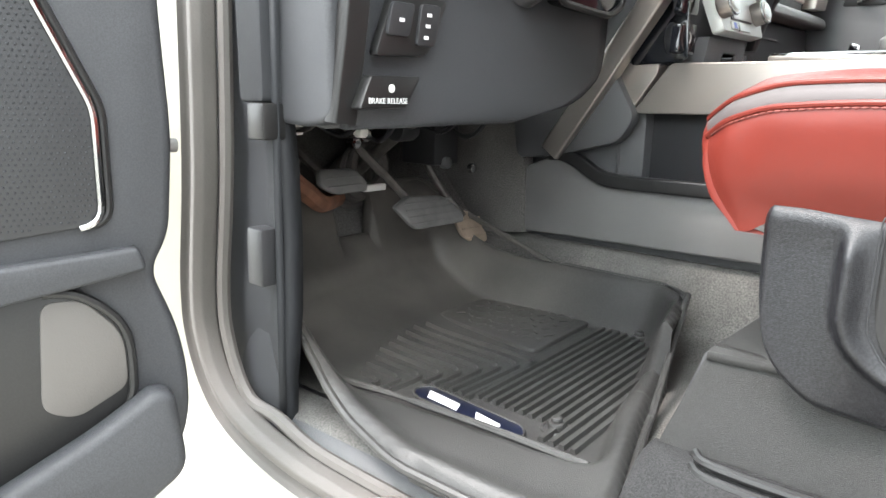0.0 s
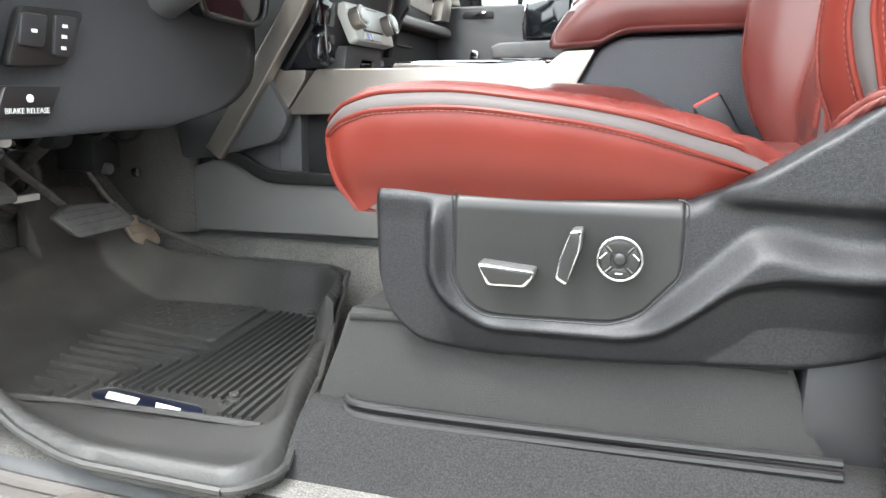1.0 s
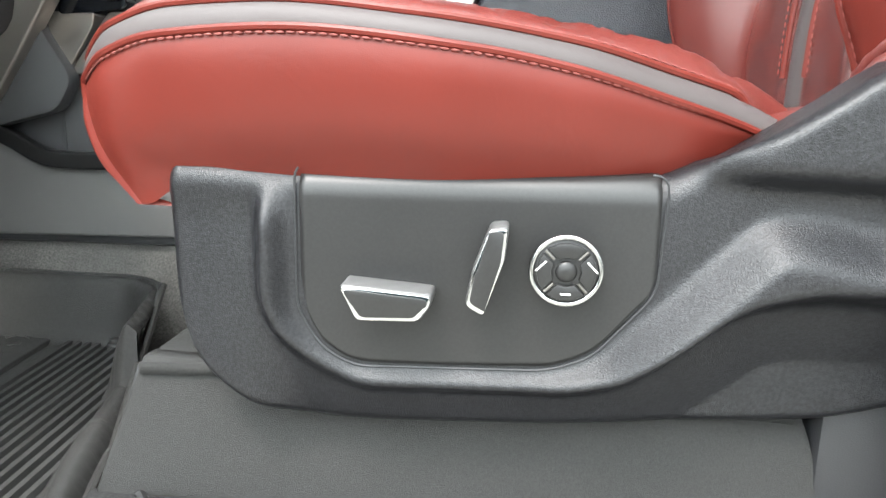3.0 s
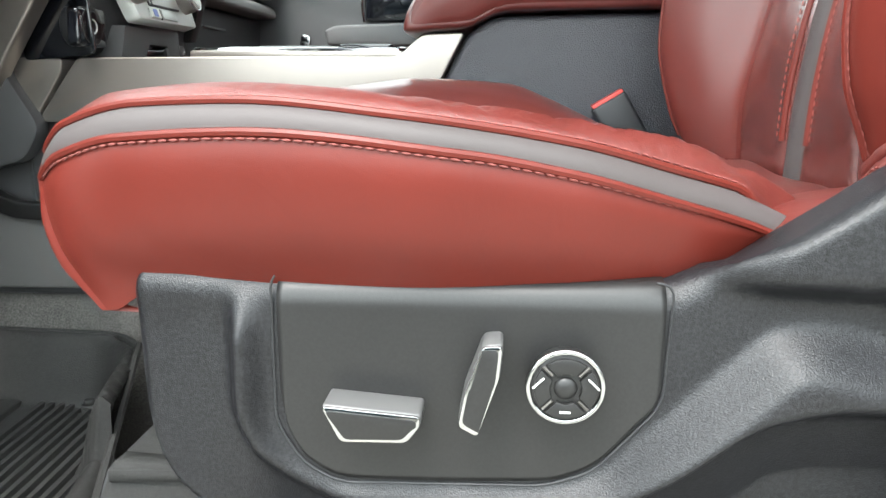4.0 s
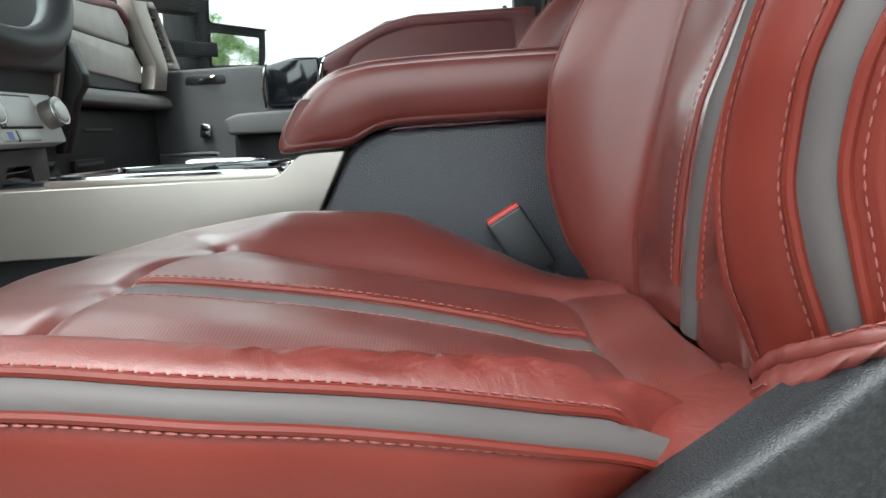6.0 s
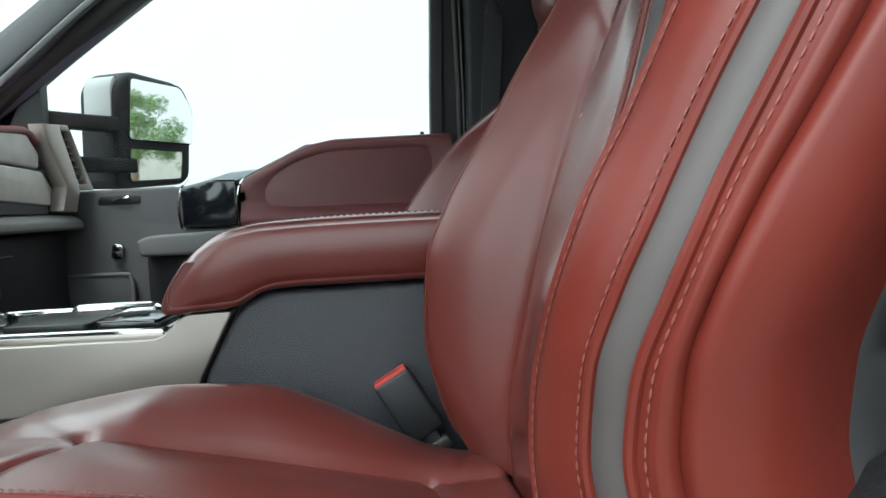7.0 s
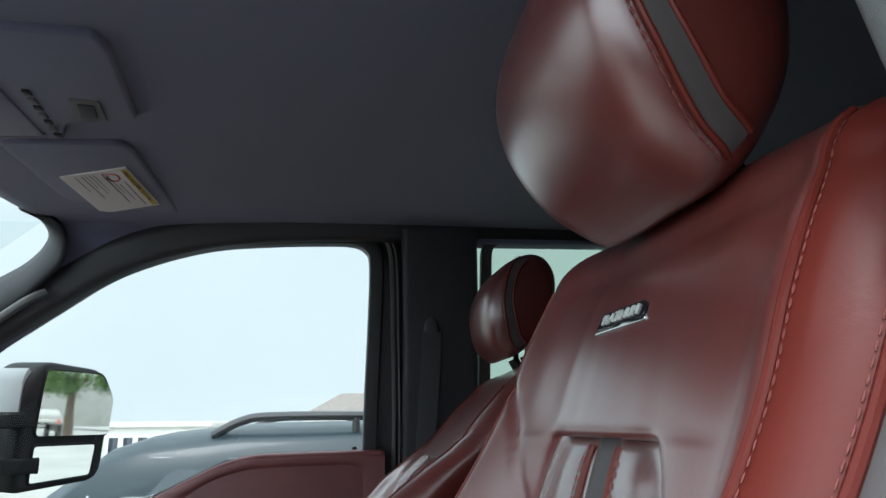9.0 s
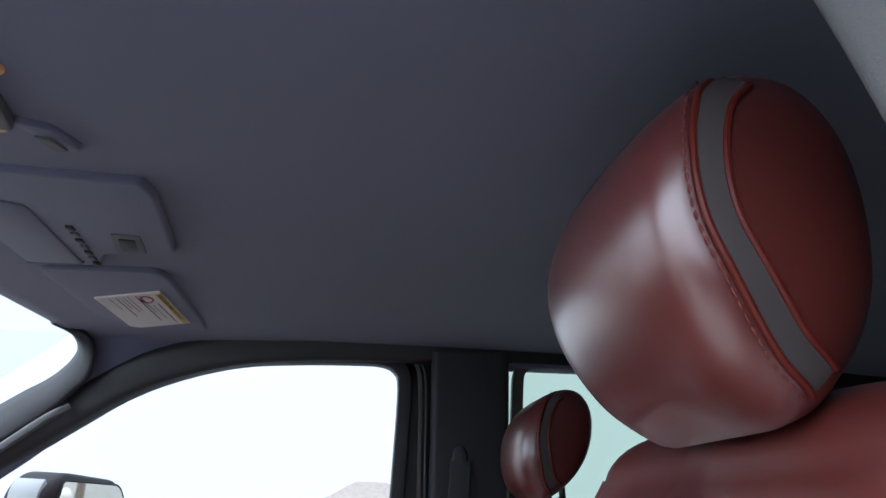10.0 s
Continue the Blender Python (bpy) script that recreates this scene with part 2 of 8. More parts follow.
label_white = material("label_paper", (0.74, 0.71, 0.68), 0.6, vary=0.03)
label_yellow = material("label_yellow_band", (0.70, 0.48, 0.10), 0.6, vary=0.05)
print_dark = material("label_print", (0.10, 0.09, 0.09), 0.6, vary=0.05)
print_red = material("label_red_print", (0.45, 0.08, 0.07), 0.6, vary=0.05)
print_white = material("white_marking", (0.75, 0.75, 0.74), 0.5, vary=0.03)
badge_blue = material("dark_blue_badge", (0.006, 0.008, 0.020), 0.3, vary=0.05, coat=0.3)
buckle_red = material("red_buckle_button", (0.55, 0.05, 0.04), 0.4, vary=0.04)
webbing = material("black_belt_webbing", (0.035, 0.036, 0.038), 0.75, vary=0.08, size=30, grain=0.8, grain_size=500)
rust = material("rusty_bracket", (0.17, 0.075, 0.045), 0.8, vary=0.45, size=26, grain=0.6, grain_size=200)
asphalt = material("asphalt", (0.085, 0.082, 0.078), 0.9, vary=0.2, size=1.3, grain=0.6, grain_size=60, fleck=0.2)
concrete = material("pale_concrete", (0.31, 0.30, 0.27), 0.85, vary=0.12, size=0.8, grain=0.3, grain_size=30)
suv_paint = material("dark_blue_grey_car_paint", (0.014, 0.026, 0.032), 0.38, vary=0.03, spec=0.35, coat=0.1)
stucco = material("white_stucco", (0.72, 0.70, 0.66), 0.85, vary=0.06, size=0.7, grain=0.3, grain_size=30)
roofing = material("brown_grey_shingles", (0.20, 0.17, 0.15), 0.9, vary=0.15, size=2, grain=0.5, grain_size=20)
bark = material("bark", (0.12, 0.085, 0.06), 0.9, vary=0.3, size=9, grain=1.0, grain_size=25)
leaf = material("green_leaf", (0.075, 0.135, 0.035), 0.55, vary=0.35, size=1.4, island=0.2)
lamp_warm = material("amber_lens", (0.75, 0.42, 0.16), 0.3, vary=0.05)


def glass(name, tint, rough=0.0):
    m = bpy.data.materials.new(name)
    m.use_nodes = True
    n, l = m.node_tree.nodes, m.node_tree.links
    n.clear()
    tr = n.new("ShaderNodeBsdfTransparent")
    tr.inputs["Color"].default_value = (*tint, 1)
    gl = n.new("ShaderNodeBsdfGlossy")
    gl.inputs["Roughness"].default_value = rough
    fr = n.new("ShaderNodeFresnel")
    fr.inputs["IOR"].default_value = 1.45
    mx = n.new("ShaderNodeMixShader")
    l.new(fr.outputs[0], mx.inputs[0]), l.new(tr.outputs[0], mx.inputs[1]), l.new(gl.outputs[0], mx.inputs[2])
    l.new(mx.outputs[0], n.new("ShaderNodeOutputMaterial").inputs["Surface"])
    return m


glass_clear = glass("clear_glass", (0.93, 0.97, 0.96))
glass_tint = glass("tinted_glass", (0.44, 0.56, 0.46))
glass_dark = material("dark_car_glass", (0.02, 0.03, 0.04), 0.05, vary=0.02, coat=0.5, rough_vary=0.02)
mirror_glass = material("mirror_glass", (0.88, 0.90, 0.90), 0.02, metal=1.0, vary=0.0, rough_vary=0.005)

# ---- mesh helpers ----
def curve_of(xs, ys):
    """A smooth function through the points (cubic Hermite, clamped at the ends)."""
    xs, ys = np.array(xs, float), np.array(ys, float)
    d = np.diff(ys) / np.diff(xs)
    m = np.concatenate(([d[0]], np.where(d[:-1] * d[1:] > 0, 2 * d[:-1] * d[1:] / (d[:-1] + d[1:] + 1e-12), 0.0), [d[-1]]))

    def f(x):
        x = np.clip(x, xs[0], xs[-1])
        i = np.clip(np.searchsorted(xs, x) - 1, 0, len(xs) - 2)
        h = xs[i + 1] - xs[i]
        t = (x - xs[i]) / h
        return ((2 * t**3 - 3 * t**2 + 1) * ys[i] + (t**3 - 2 * t**2 + t) * h * m[i]
                + (-2 * t**3 + 3 * t**2) * ys[i + 1] + (t**3 - t**2) * h * m[i + 1])
    return f


def spline(points, per=8, closed=False):
    """Points of a Catmull-Rom spline through the given points."""
    p = [Vector(q) for q in points]
    n = len(p)
    out = []
    for i in range(n if closed else n - 1):
        a = p[(i - 1) % n] if closed or i else p[0] * 2 - p[1]
        b, c = p[i], p[(i + 1) % n]
        d = p[(i + 2) % n] if closed or i < n - 2 else p[-1] * 2 - p[-2]
        for k in range(per):
            t = k / per
            out.append(0.5 * (2 * b + (c - a) * t + (2 * a - 5 * b + 4 * c - d) * t * t + (3 * b - a - 3 * c + d) * t**3))
    if not closed:
        out.append(p[-1])
    return out


def fillet(points, r, n=4):
    """A closed 2D outline with its corners rounded; a point may carry its own radius as a third number."""
    out = []
    k = len(points)
    for i in range(k):
        p = Vector(points[i][:2])
        a, b = Vector(points[i - 1][:2]) - p, Vector(points[(i + 1) % k][:2]) - p
        rr = points[i][2] if len(points[i]) > 2 else r
        rr = min(rr, a.length * 0.45, b.length * 0.45)
        if rr < 1e-5:
            out.append(tuple(p))
            continue
        s, e = p + a.normalized() * rr, p + b.normalized() * rr
        for j in range(n + 1):
            t = j / n
            out.append(tuple((1 - t)**2 * s + 2 * t * (1 - t) * p + t * t * e))
    return out


def finish(bm, mat, name, parent=None, label="", angle=38, uv=True):
    me = bpy.data.meshes.new(name)
    bmesh.ops.recalc_face_normals(bm, faces=bm.faces)
    bm.to_mesh(me)
    bm.free()
    me.materials.append(mat)
    me.shade_smooth()
    me.set_sharp_from_angle(angle=radians(angle))
    ob = new(name, me)
    if parent is not None:
        ob.parent = parent
    if label:
        ob["label"] = label
    return ob


def part(name, bm, mat, parent, label="", angle=38):
    return finish(bm, mat, name, parent, label, angle)


def thing(name, label, category, group="", kind="", at=(0, 0, 0)):
    ob = new(name)
    ob.location = at
    ob.empty_display_size = 0.05
    return tagged(ob, label, category, group, kind)


AXES = {"x": (1, 2, 0), "y": (0, 2, 1), "z": (0, 1, 2)}


def place(a, b, c, axis):
    """The 3D point whose two in-plane coordinates are a, b and whose coordinate along axis is c."""
    i, j, k = AXES[axis]
    v = [0, 0, 0]
    v[i], v[j], v[k] = a, b, c
    return Vector(v)


def prism(outline, axis, lo, hi, bevel=0.0, seg=2, bm=None, inner=1.0):
    """A plate or block: the outline extruded along axis from lo to hi, its rims bevelled."""
    bm = bm or bmesh.new()
    n = len(outline)
    low = [bm.verts.new(place(a, b, lo, axis)) for a, b, *_ in outline]
    high = [bm.verts.new(place(a, b, hi, axis)) for a, b, *_ in outline]
    faces = [bm.faces.new(low), bm.faces.new(high[::-1])]
    for i in range(n):
        j = (i + 1) % n
        faces.append(bm.faces.new((low[j], low[i], high[i], high[j])))
    bmesh.ops.recalc_face_normals(bm, faces=faces)
    if bevel:
        rims = [e for f in faces[:2] for e in f.edges]
        bmesh.ops.bevel(bm, geom=rims, offset=bevel, segments=seg, profile=0.5, affect="EDGES", clamp_overlap=True)
    return bm


def block(x0, x1, y0, y1, z0, z1, bevel=0.004, seg=2, bm=None):
    bm = bm or bmesh.new()
    made = bmesh.ops.create_cube(bm, size=1.0, matrix=Matrix.Translation(((x0 + x1) / 2, (y0 + y1) / 2, (z0 + z1) / 2))
                                 @ Matrix.Diagonal((abs(x1 - x0), abs(y1 - y0), abs(z1 - z0), 1)))
    if bevel:
        edges = list({e for v in made["verts"] for e in v.link_edges})
        bmesh.ops.bevel(bm, geom=edges, offset=bevel, segments=seg, profile=0.5, affect="EDGES", clamp_overlap=True)
    return bm


def disc(centre, axis, radius, depth, n=28, bevel=0.0, seg=2, bm=None):
    c = Vector(centre)
    i, j, k = AXES[axis]
    out = [(c[i] + radius * math.cos(2 * math.pi * t / n), c[j] + radius * math.sin(2 * math.pi * t / n)) for t in range(n)]
    return prism(out, axis, c[k] - depth / 2, c[k] + depth / 2, bevel, seg, bm)


def torus(centre, axis, big, small, n=40, m=10, bm=None, squash=1.0):
    c = Vector(centre)
    pts = []
    for t in range(n):
        a = 2 * math.pi * t / n
        pts.append(c + place(big * math.cos(a), big * math.sin(a), 0, axis))
    return tube(pts, small, m, True, bm)


def frames_along(pts, closed):
    n = len(pts)
    tan = []
    for i in range(n):
        a = pts[i - 1] if closed or i else pts[i]
        b = pts[(i + 1) % n] if closed or i < n - 1 else pts[i]
        tan.append((b - a).normalized())
    ref = Vector((0, 0, 1)) if abs(tan[0].z) < 0.9 else Vector((1, 0, 0))
    u = tan[0].cross(ref).normalized()
    out = []
    for t in tan:
        u = (u - t * u.dot(t)).normalized()
        out.append((u, t.cross(u).normalized(), t))
    return out


def tube(points, radius, m=8, closed=False, bm=None, taper=None):
    bm = bm or bmesh.new()
    pts = [Vector(p) for p in points]
    rings = []
    for i, (p, (u, v, _)) in enumerate(zip(pts, frames_along(pts, closed))):
        r = radius if taper is None else radius * taper(i / (len(pts) - 1))
        rings.append([bm.verts.new(p + (u * math.cos(2 * math.pi * k / m) + v * math.sin(2 * math.pi * k / m)) * r) for k in range(m)])
    n = len(rings)
    for i in range(n if closed else n - 1):
        a, b = rings[i], rings[(i + 1) % n]
        for k in range(m):
            bm.faces.new((a[k], a[(k + 1) % m], b[(k + 1) % m], b[k]))
    if not closed:
        bm.faces.new(rings[0][::-1])
        bm.faces.new(rings[-1])
    return bm


def sweep(path, section, side, closed=False, bm=None):
    """A section of (a, b) pairs carried along the path; a runs along side's direction at each point, b along the normal to it."""
    bm = bm or bmesh.new()
    pts = [Vector(p) for p in path]
    fr = frames_along(pts, closed)
    rings = []
    for i, p in enumerate(pts):
        t = fr[i][2]
        s = Vector(side(i, p) if callable(side) else side)
        s = (s - t * s.dot(t)).normalized()
        q = t.cross(s).normalized()
        rings.append([bm.verts.new(p + s * a + q * b) for a, b in section])
    n, m = len(rings), len(section)
    for i in range(n if closed else n - 1):
        a, b = rings[i], rings[(i + 1) % n]
        for k in range(m):
            bm.faces.new((a[k], a[(k + 1) % m], b[(k + 1) % m], b[k]))
    if not closed:
        bm.faces.new(rings[0][::-1])
        bm.faces.new(rings[-1])
    return bm


def grid(name, pts, mat, parent, label="", angle=60, back=0.0):
    """A skin over an array of points (rows, columns, 3), with lengths in metres as its UVs; back gives it thickness."""
    pts = np.asarray(pts, float)
    ni, nj = pts.shape[:2]
    verts = [tuple(p) for p in pts.reshape(-1, 3)]
    faces = [(i * nj + j, i * nj + j + 1, (i + 1) * nj + j + 1, (i + 1) * nj + j) for i in range(ni - 1) for j in range(nj - 1)]
    me = bpy.data.meshes.new(name)
    me.from_pydata(verts, [], faces)
    du = np.concatenate((np.zeros((1, nj)), np.cumsum(np.linalg.norm(np.diff(pts, axis=0), axis=2), axis=0)))
    dv = np.concatenate((np.zeros((ni, 1)), np.cumsum(np.linalg.norm(np.diff(pts, axis=1), axis=2), axis=1)), axis=1)
    uv = np.stack((np.broadcast_to(du.mean(axis=1, keepdims=True), (ni, nj)), np.broadcast_to(dv.mean(axis=0, keepdims=True), (ni, nj))), axis=2).reshape(-1, 2)
    layer = me.uv_layers.new(name="UVMap")
    idx = np.zeros(len(me.loops), dtype=np.int32)
    me.loops.foreach_get("vertex_index", idx)
    layer.data.foreach_set("uv", uv[idx].astype(np.float32).ravel())
    me.materials.append(mat)
    me.shade_smooth()
    if angle < 180:
        me.set_sharp_from_angle(angle=radians(angle))
    ob = new(name, me)
    if parent is not None:
        ob.parent = parent
    if label:
        ob["label"] = label
    if back:
        mod = ob.modifiers.new("thickness", "SOLIDIFY")
        mod.thickness, mod.offset = back, -1.0
    return ob


def stitches(name, path, mat, parent, pitch=0.0085, length=0.0055, radius=0.0009, bm=None):
    """Short thread stitches along a path of points."""
    bm = bmesh.new()
    pts = [Vector(p) for p in path]
    lens = [0.0]
    for a, b in zip(pts, pts[1:]):
        lens.append(lens[-1] + (b - a).length)
    lens_a = np.array(lens)
    arr = np.array([tuple(p) for p in pts])

    def at(s):
        return Vector([np.interp(s, lens_a, arr[:, k]) for k in range(3)])
    s = pitch * 0.5
    while s + length < lens[-1]:
        a, b = at(s), at(s + length)
        tube([a, (a + b) / 2 + (b - a).cross(Vector((0.3, 1, 0.2))).normalized() * 0.0, b], radius, 5, False, bm, taper=lambda t: 1.0 - 0.55 * abs(2 * t - 1))
        s += pitch
    return finish(bm, mat, name, parent, "", 60)


def lettering(name, text, size, depth, matrix, mat, parent, align="CENTER"):
    """Raised letters in the built-in font, as a mesh."""
    cu = bpy.data.curves.new(name, "FONT")
    cu.body, cu.size, cu.extrude, cu.align_x, cu.align_y = text, size, depth, align, "CENTER"
    tmp = bpy.data.objects.new(name + "_outline", cu)
    scene.collection.objects.link(tmp)
    deps = bpy.context.evaluated_depsgraph_get()
    me = bpy.data.meshes.new_from_object(tmp.evaluated_get(deps))
    bpy.data.objects.remove(tmp)
    me.transform(matrix)
    me.materials.clear()
    me.materials.append(mat)
    ob = new(name, me)
    ob.parent = parent
    return ob


def poly_distance(px, pz, outline):
    """Signed distances of points to a closed outline, positive inside."""
    px, pz = np.asarray(px, float), np.asarray(pz, float)
    best = np.full(px.shape, 1e9)
    inside = np.zeros(px.shape, bool)
    n = len(outline)
    for i in range(n):
        ax, az = outline[i][:2]
        bx, bz = outline[(i + 1) % n][:2]
        ex, ez = bx - ax, bz - az
        t = np.clip(((px - ax) * ex + (pz - az) * ez) / (ex * ex + ez * ez + 1e-12), 0, 1)
        best = np.minimum(best, np.hypot(px - ax - t * ex, pz - az - t * ez))
        cross = ((az > pz) != (bz > pz)) & (px < ex * (pz - az) / (ez + 1e-12 * (ez == 0)) + ax)
        inside ^= cross
    return np.where(inside, best, -best)


def smooth(a, b, x):
    t = np.clip((x - a) / (b - a), 0, 1)
    return t * t * (3 - 2 * t)

# ---- cab shell ----


def struct(ob, label, category):
    return tagged(ob, label, category, kind="structure")


# ground outside: level round the truck, falling gently across the lot on its far side
def ground_z(x, y):
    return -2.8 * float(smooth(8.0, 58.0, y))


gx_ = [-900, -300, -120, -60, -30, -12, 0, 12, 30, 60, 120, 300, 900]
gy_ = [-900, -300, -80, -20, 0, 4, 8, 12, 16, 22, 28, 34, 40, 46, 52, 58, 70, 100, 200, 400, 900]
struct(grid("ground", [[(x, y, ground_z(x, y)) for y in gy_] for x in gx_], concrete, None), "pale concrete parking lot reaching the horizon", "ground")

# floor pan with carpet, tunnel and sill
sect = [(-0.150, 0.700), (-0.150, 0.770), (-0.140, 0.790), (-0.13, 0.795), (-0.10, 0.799), (0.0, 0.800), (0.44, 0.800), (0.52, 0.806), (0.56, 0.85), (0.60, 0.93),
        (0.66, 0.95), (0.84, 0.95), (0.90, 0.93), (0.94, 0.85), (0.98, 0.80), (1.46, 0.80), (1.62, 0.80), (1.70, 0.78), (1.70, 0.70)]
rows_x = [-0.78, -0.70, -0.5, -0.25, 0.0, 0.3, 0.7, 1.2, 2.3]
pts = [[(x, y, z) for y, z in sect] for x in rows_x]
toe = []
for x, lift in ((-1.12, 0.46), (-1.04, 0.36), (-0.96, 0.25), (-0.88, 0.14), (-0.82, 0.06)):
    toe.append([(x, y, z + lift * (1 if 0.0 <= y <= 0.5 or y > 0.97 else 0.8) if z > 0.75 else z) for y, z in sect])
struct(grid("floor", toe + pts, carpet_dust, None, back=-0.02), "charcoal carpeted cab floor with dusty toe board", "floor")
# firewall
struct(finish(prism(fillet([(-0.25, 0.6), (1.75, 0.6), (1.75, 1.50), (-0.25, 1.50)], 0.01), "x", -1.16, -1.10), plastic_black, "wall_front"), "black firewall behind the dashboard", "wall")
# rear wall, right-hand rear side and left rear shell close the cab
struct(finish(prism([(-0.2, 0.7), (1.7, 0.7), (1.66, 1.5), (1.55, 2.24), (-0.05, 2.24), (-0.16, 1.5)], "x", 2.28, 2.33), headcloth, "wall_rear"), "dark rear wall of the cab", "wall")

# headliner: a shallow vault that turns down to the door openings
hx = [-0.25, -0.22, -0.17, -0.10, -0.02, 0.10, 0.35, 0.70, 1.1, 1.6, 2.0, 2.2, 2.29]
hz_x = curve_of((-0.31, -0.25, -0.18, -0.05, 0.10, 0.35, 0.8, 1.6, 2.1, 2.29), (-0.020, -0.012, -0.008, -0.003, 0.0, 0.008, 0.010, 0.004, -0.02, -0.10))
# the front edge follows the windshield's curve and its rounded upper corners
front_x = curve_of((0.0, 0.30, 0.54, 0.65, 0.70, 0.735, 0.76, 0.80, 0.84), (-0.300, -0.282, -0.252, -0.236, -0.222, -0.19, -0.13, -0.05, 0.03))


def fit_front(x, y):
    return x if x > 0.1 else 0.10 + (x - 0.10) * (0.10 - float(front_x(abs(y - 0.75)))) / 0.35


hy = [-0.085, -0.078, -0.060, -0.03, 0.03, 0.12, 0.30, 0.55, 0.75, 0.95, 1.20, 1.38, 1.47, 1.53, 1.55]
hz_y = curve_of((-0.085, -0.06, -0.03, 0.03, 0.12, 0.4, 0.75, 1.1, 1.38, 1.47, 1.53, 1.56, 1.585), (-0.075, -0.040, -0.022, -0.008, 0.0, 0.006, 0.008, 0.006, 0.0, -0.008, -0.022, -0.040, -0.075))
head = [[(fit_front(x, y), y, 2.232 + float(hz_x(x)) + float(hz_y(y))) for y in hy] for x in hx]
struct(grid("ceiling", head, headcloth, None, back=0.012), "black cloth headliner", "ceiling")
# painted roof skin above it
roof = [[(x, y, 2.30 + float(hz_x(x)) * 0.8 + 1.2 * float(hz_y(y * 0.94 + 0.045))) for y in np.linspace(-0.10, 1.60, 15)] for x in np.linspace(-0.26, 2.36, 14)]
struct(grid("roof_skin", roof, white_paint, None, back=0.02), "white painted steel roof", "roof")

# passenger door opening: window outline in the leaning side plane
LEAN = 0.18


def side(x, z, out=0.0):
    """A point of the passenger side at height z; the glass leans in towards the roof."""
    return Vector((x, 1.66 + out - LEAN * (z - 1.6), z))


WIN = [(-0.455, 1.842), (-0.36, 1.903), (-0.23, 1.990), (-0.10, 2.076), (0.02, 2.130), (0.16, 2.168), (0.30, 2.182), (0.44, 2.188), (0.510, 2.187), (0.545, 2.172), (0.558, 2.130),
       (0.556, 1.95), (0.552, 1.80), (0.550, 1.60)]

# pillars on the passenger side
a_out = spline([(-0.98, 1.66, 1.50), (-0.70, 1.625, 1.70), (-0.47, 1.600, 1.885), (-0.24, 1.570, 2.045), (-0.10, 1.553, 2.135), (0.05, 1.540, 2.192), (0.25, 1.530, 2.230), (0.60, 1.525, 2.245), (1.2, 1.525, 2.25), (2.2, 1.525, 2.22)], 8)
sec = fillet([(-0.045, -0.050), (0.075, -0.050), (0.075, 0.035), (0.02, 0.048), (-0.045, 0.03)], 0.02)
struct(finish(sweep(a_out, sec, (0, 1, 0.15)), plastic_black, "pillar_trim_right"), "black cloth-wrapped roof rail and pillar trim", "trim")
# grey trim that edges the windshield's upper corners and runs down its pillars
edge_in = [(-0.98, 1.585, 1.615), (-0.60, 1.555, 1.875), (-0.336, 1.520, 2.058), (-0.264, 1.520, 2.107), (-0.225, 1.515, 2.142), (-0.204, 1.505, 2.172), (-0.200, 1.495, 2.192), (-0.207, 1.478, 2.212), (-0.222, 1.448, 2.228), (-0.240, 1.40, 2.232)]
edge_out = [(-0.97, 1.56, 1.52), (-0.60, 1.53, 1.760), (-0.325, 1.505, 1.967), (-0.252, 1.505, 2.028), (-0.205, 1.500, 2.075), (-0.170, 1.485, 2.108), (-0.158, 1.475, 2.140), (-0.162, 1.470, 2.175), (-0.185, 1.455, 2.205), (-0.225, 1.410, 2.222)]
for nm, flip in (("windshield_trim", False), ("windshield_trim_left", True)):
    rows_t = []
    for p, q in zip(spline(edge_in, 6), spline(edge_out, 6)):
        row = []
        for t in np.linspace(0, 1, 6):
            c = p.lerp(q, t) + Vector((0.004, -0.010, -0.004)) * math.sin(math.pi * t)
            row.append((c.x, 1.5 - c.y if flip else c.y, c.z))
        rows_t.append(row)
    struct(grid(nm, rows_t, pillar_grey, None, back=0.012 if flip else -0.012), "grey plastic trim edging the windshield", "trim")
cloth_out = [(-0.97, 1.61, 1.50), (-0.60, 1.605, 1.72), (-0.349, 1.590, 1.895), (-0.227, 1.583, 1.998), (-0.16, 1.575, 2.05), (-0.099, 1.570, 2.09), (-0.02, 1.565, 2.135), (0.061, 1.560, 2.178), (0.15, 1.555, 2.20), (0.25, 1.545, 2.21)]
corner_rows = [[tuple(p.lerp(q, t) + Vector((0, -0.012, 0.012)) * math.sin(math.pi * t)) for t in np.linspace(0, 1, 6)] for p, q in zip([a.lerp(b, 0.4) + Vector((-0.004, 0.012, 0.004)) for a, b in zip(spline(edge_out, 5), spline(edge_in, 5))], spline(cloth_out, 5))]
struct(grid("corner_trim_right", corner_rows, headcloth, None, back=-0.006), "black cloth trim between windshield and door opening", "trim")
grab = spline([(-0.205, 1.500, 2.045), (-0.232, 1.470, 2.020), (-0.285, 1.448, 1.968), (-0.40, 1.452, 1.872), (-0.56, 1.475, 1.745), (-0.62, 1.50, 1.70), (-0.64, 1.54, 1.69)], 6)
struct(finish(sweep(grab, fillet([(-0.010, -0.009), (0.010, -0.009), (0.010, 0.009), (-0.010, 0.009)], 0.006), (0, 1, 0.15)), plastic_dash, "grab_handle"), "grey pillar grab handle", "grab handle")
# windshield glass
ws = [[(-0.225 - 0.875 * t - 0.05 * (1 - ((y - 0.75) / 0.8) ** 2), y, 2.245 - 0.715 * t) for y in np.linspace(1.54 + 0.05 * t, -0.04 - 0.05 * t, 13)] for t in np.linspace(0, 1, 9)]
w1 = struct(grid("window_1", ws, glass_clear, None), "curved clear windshield", "windshield")
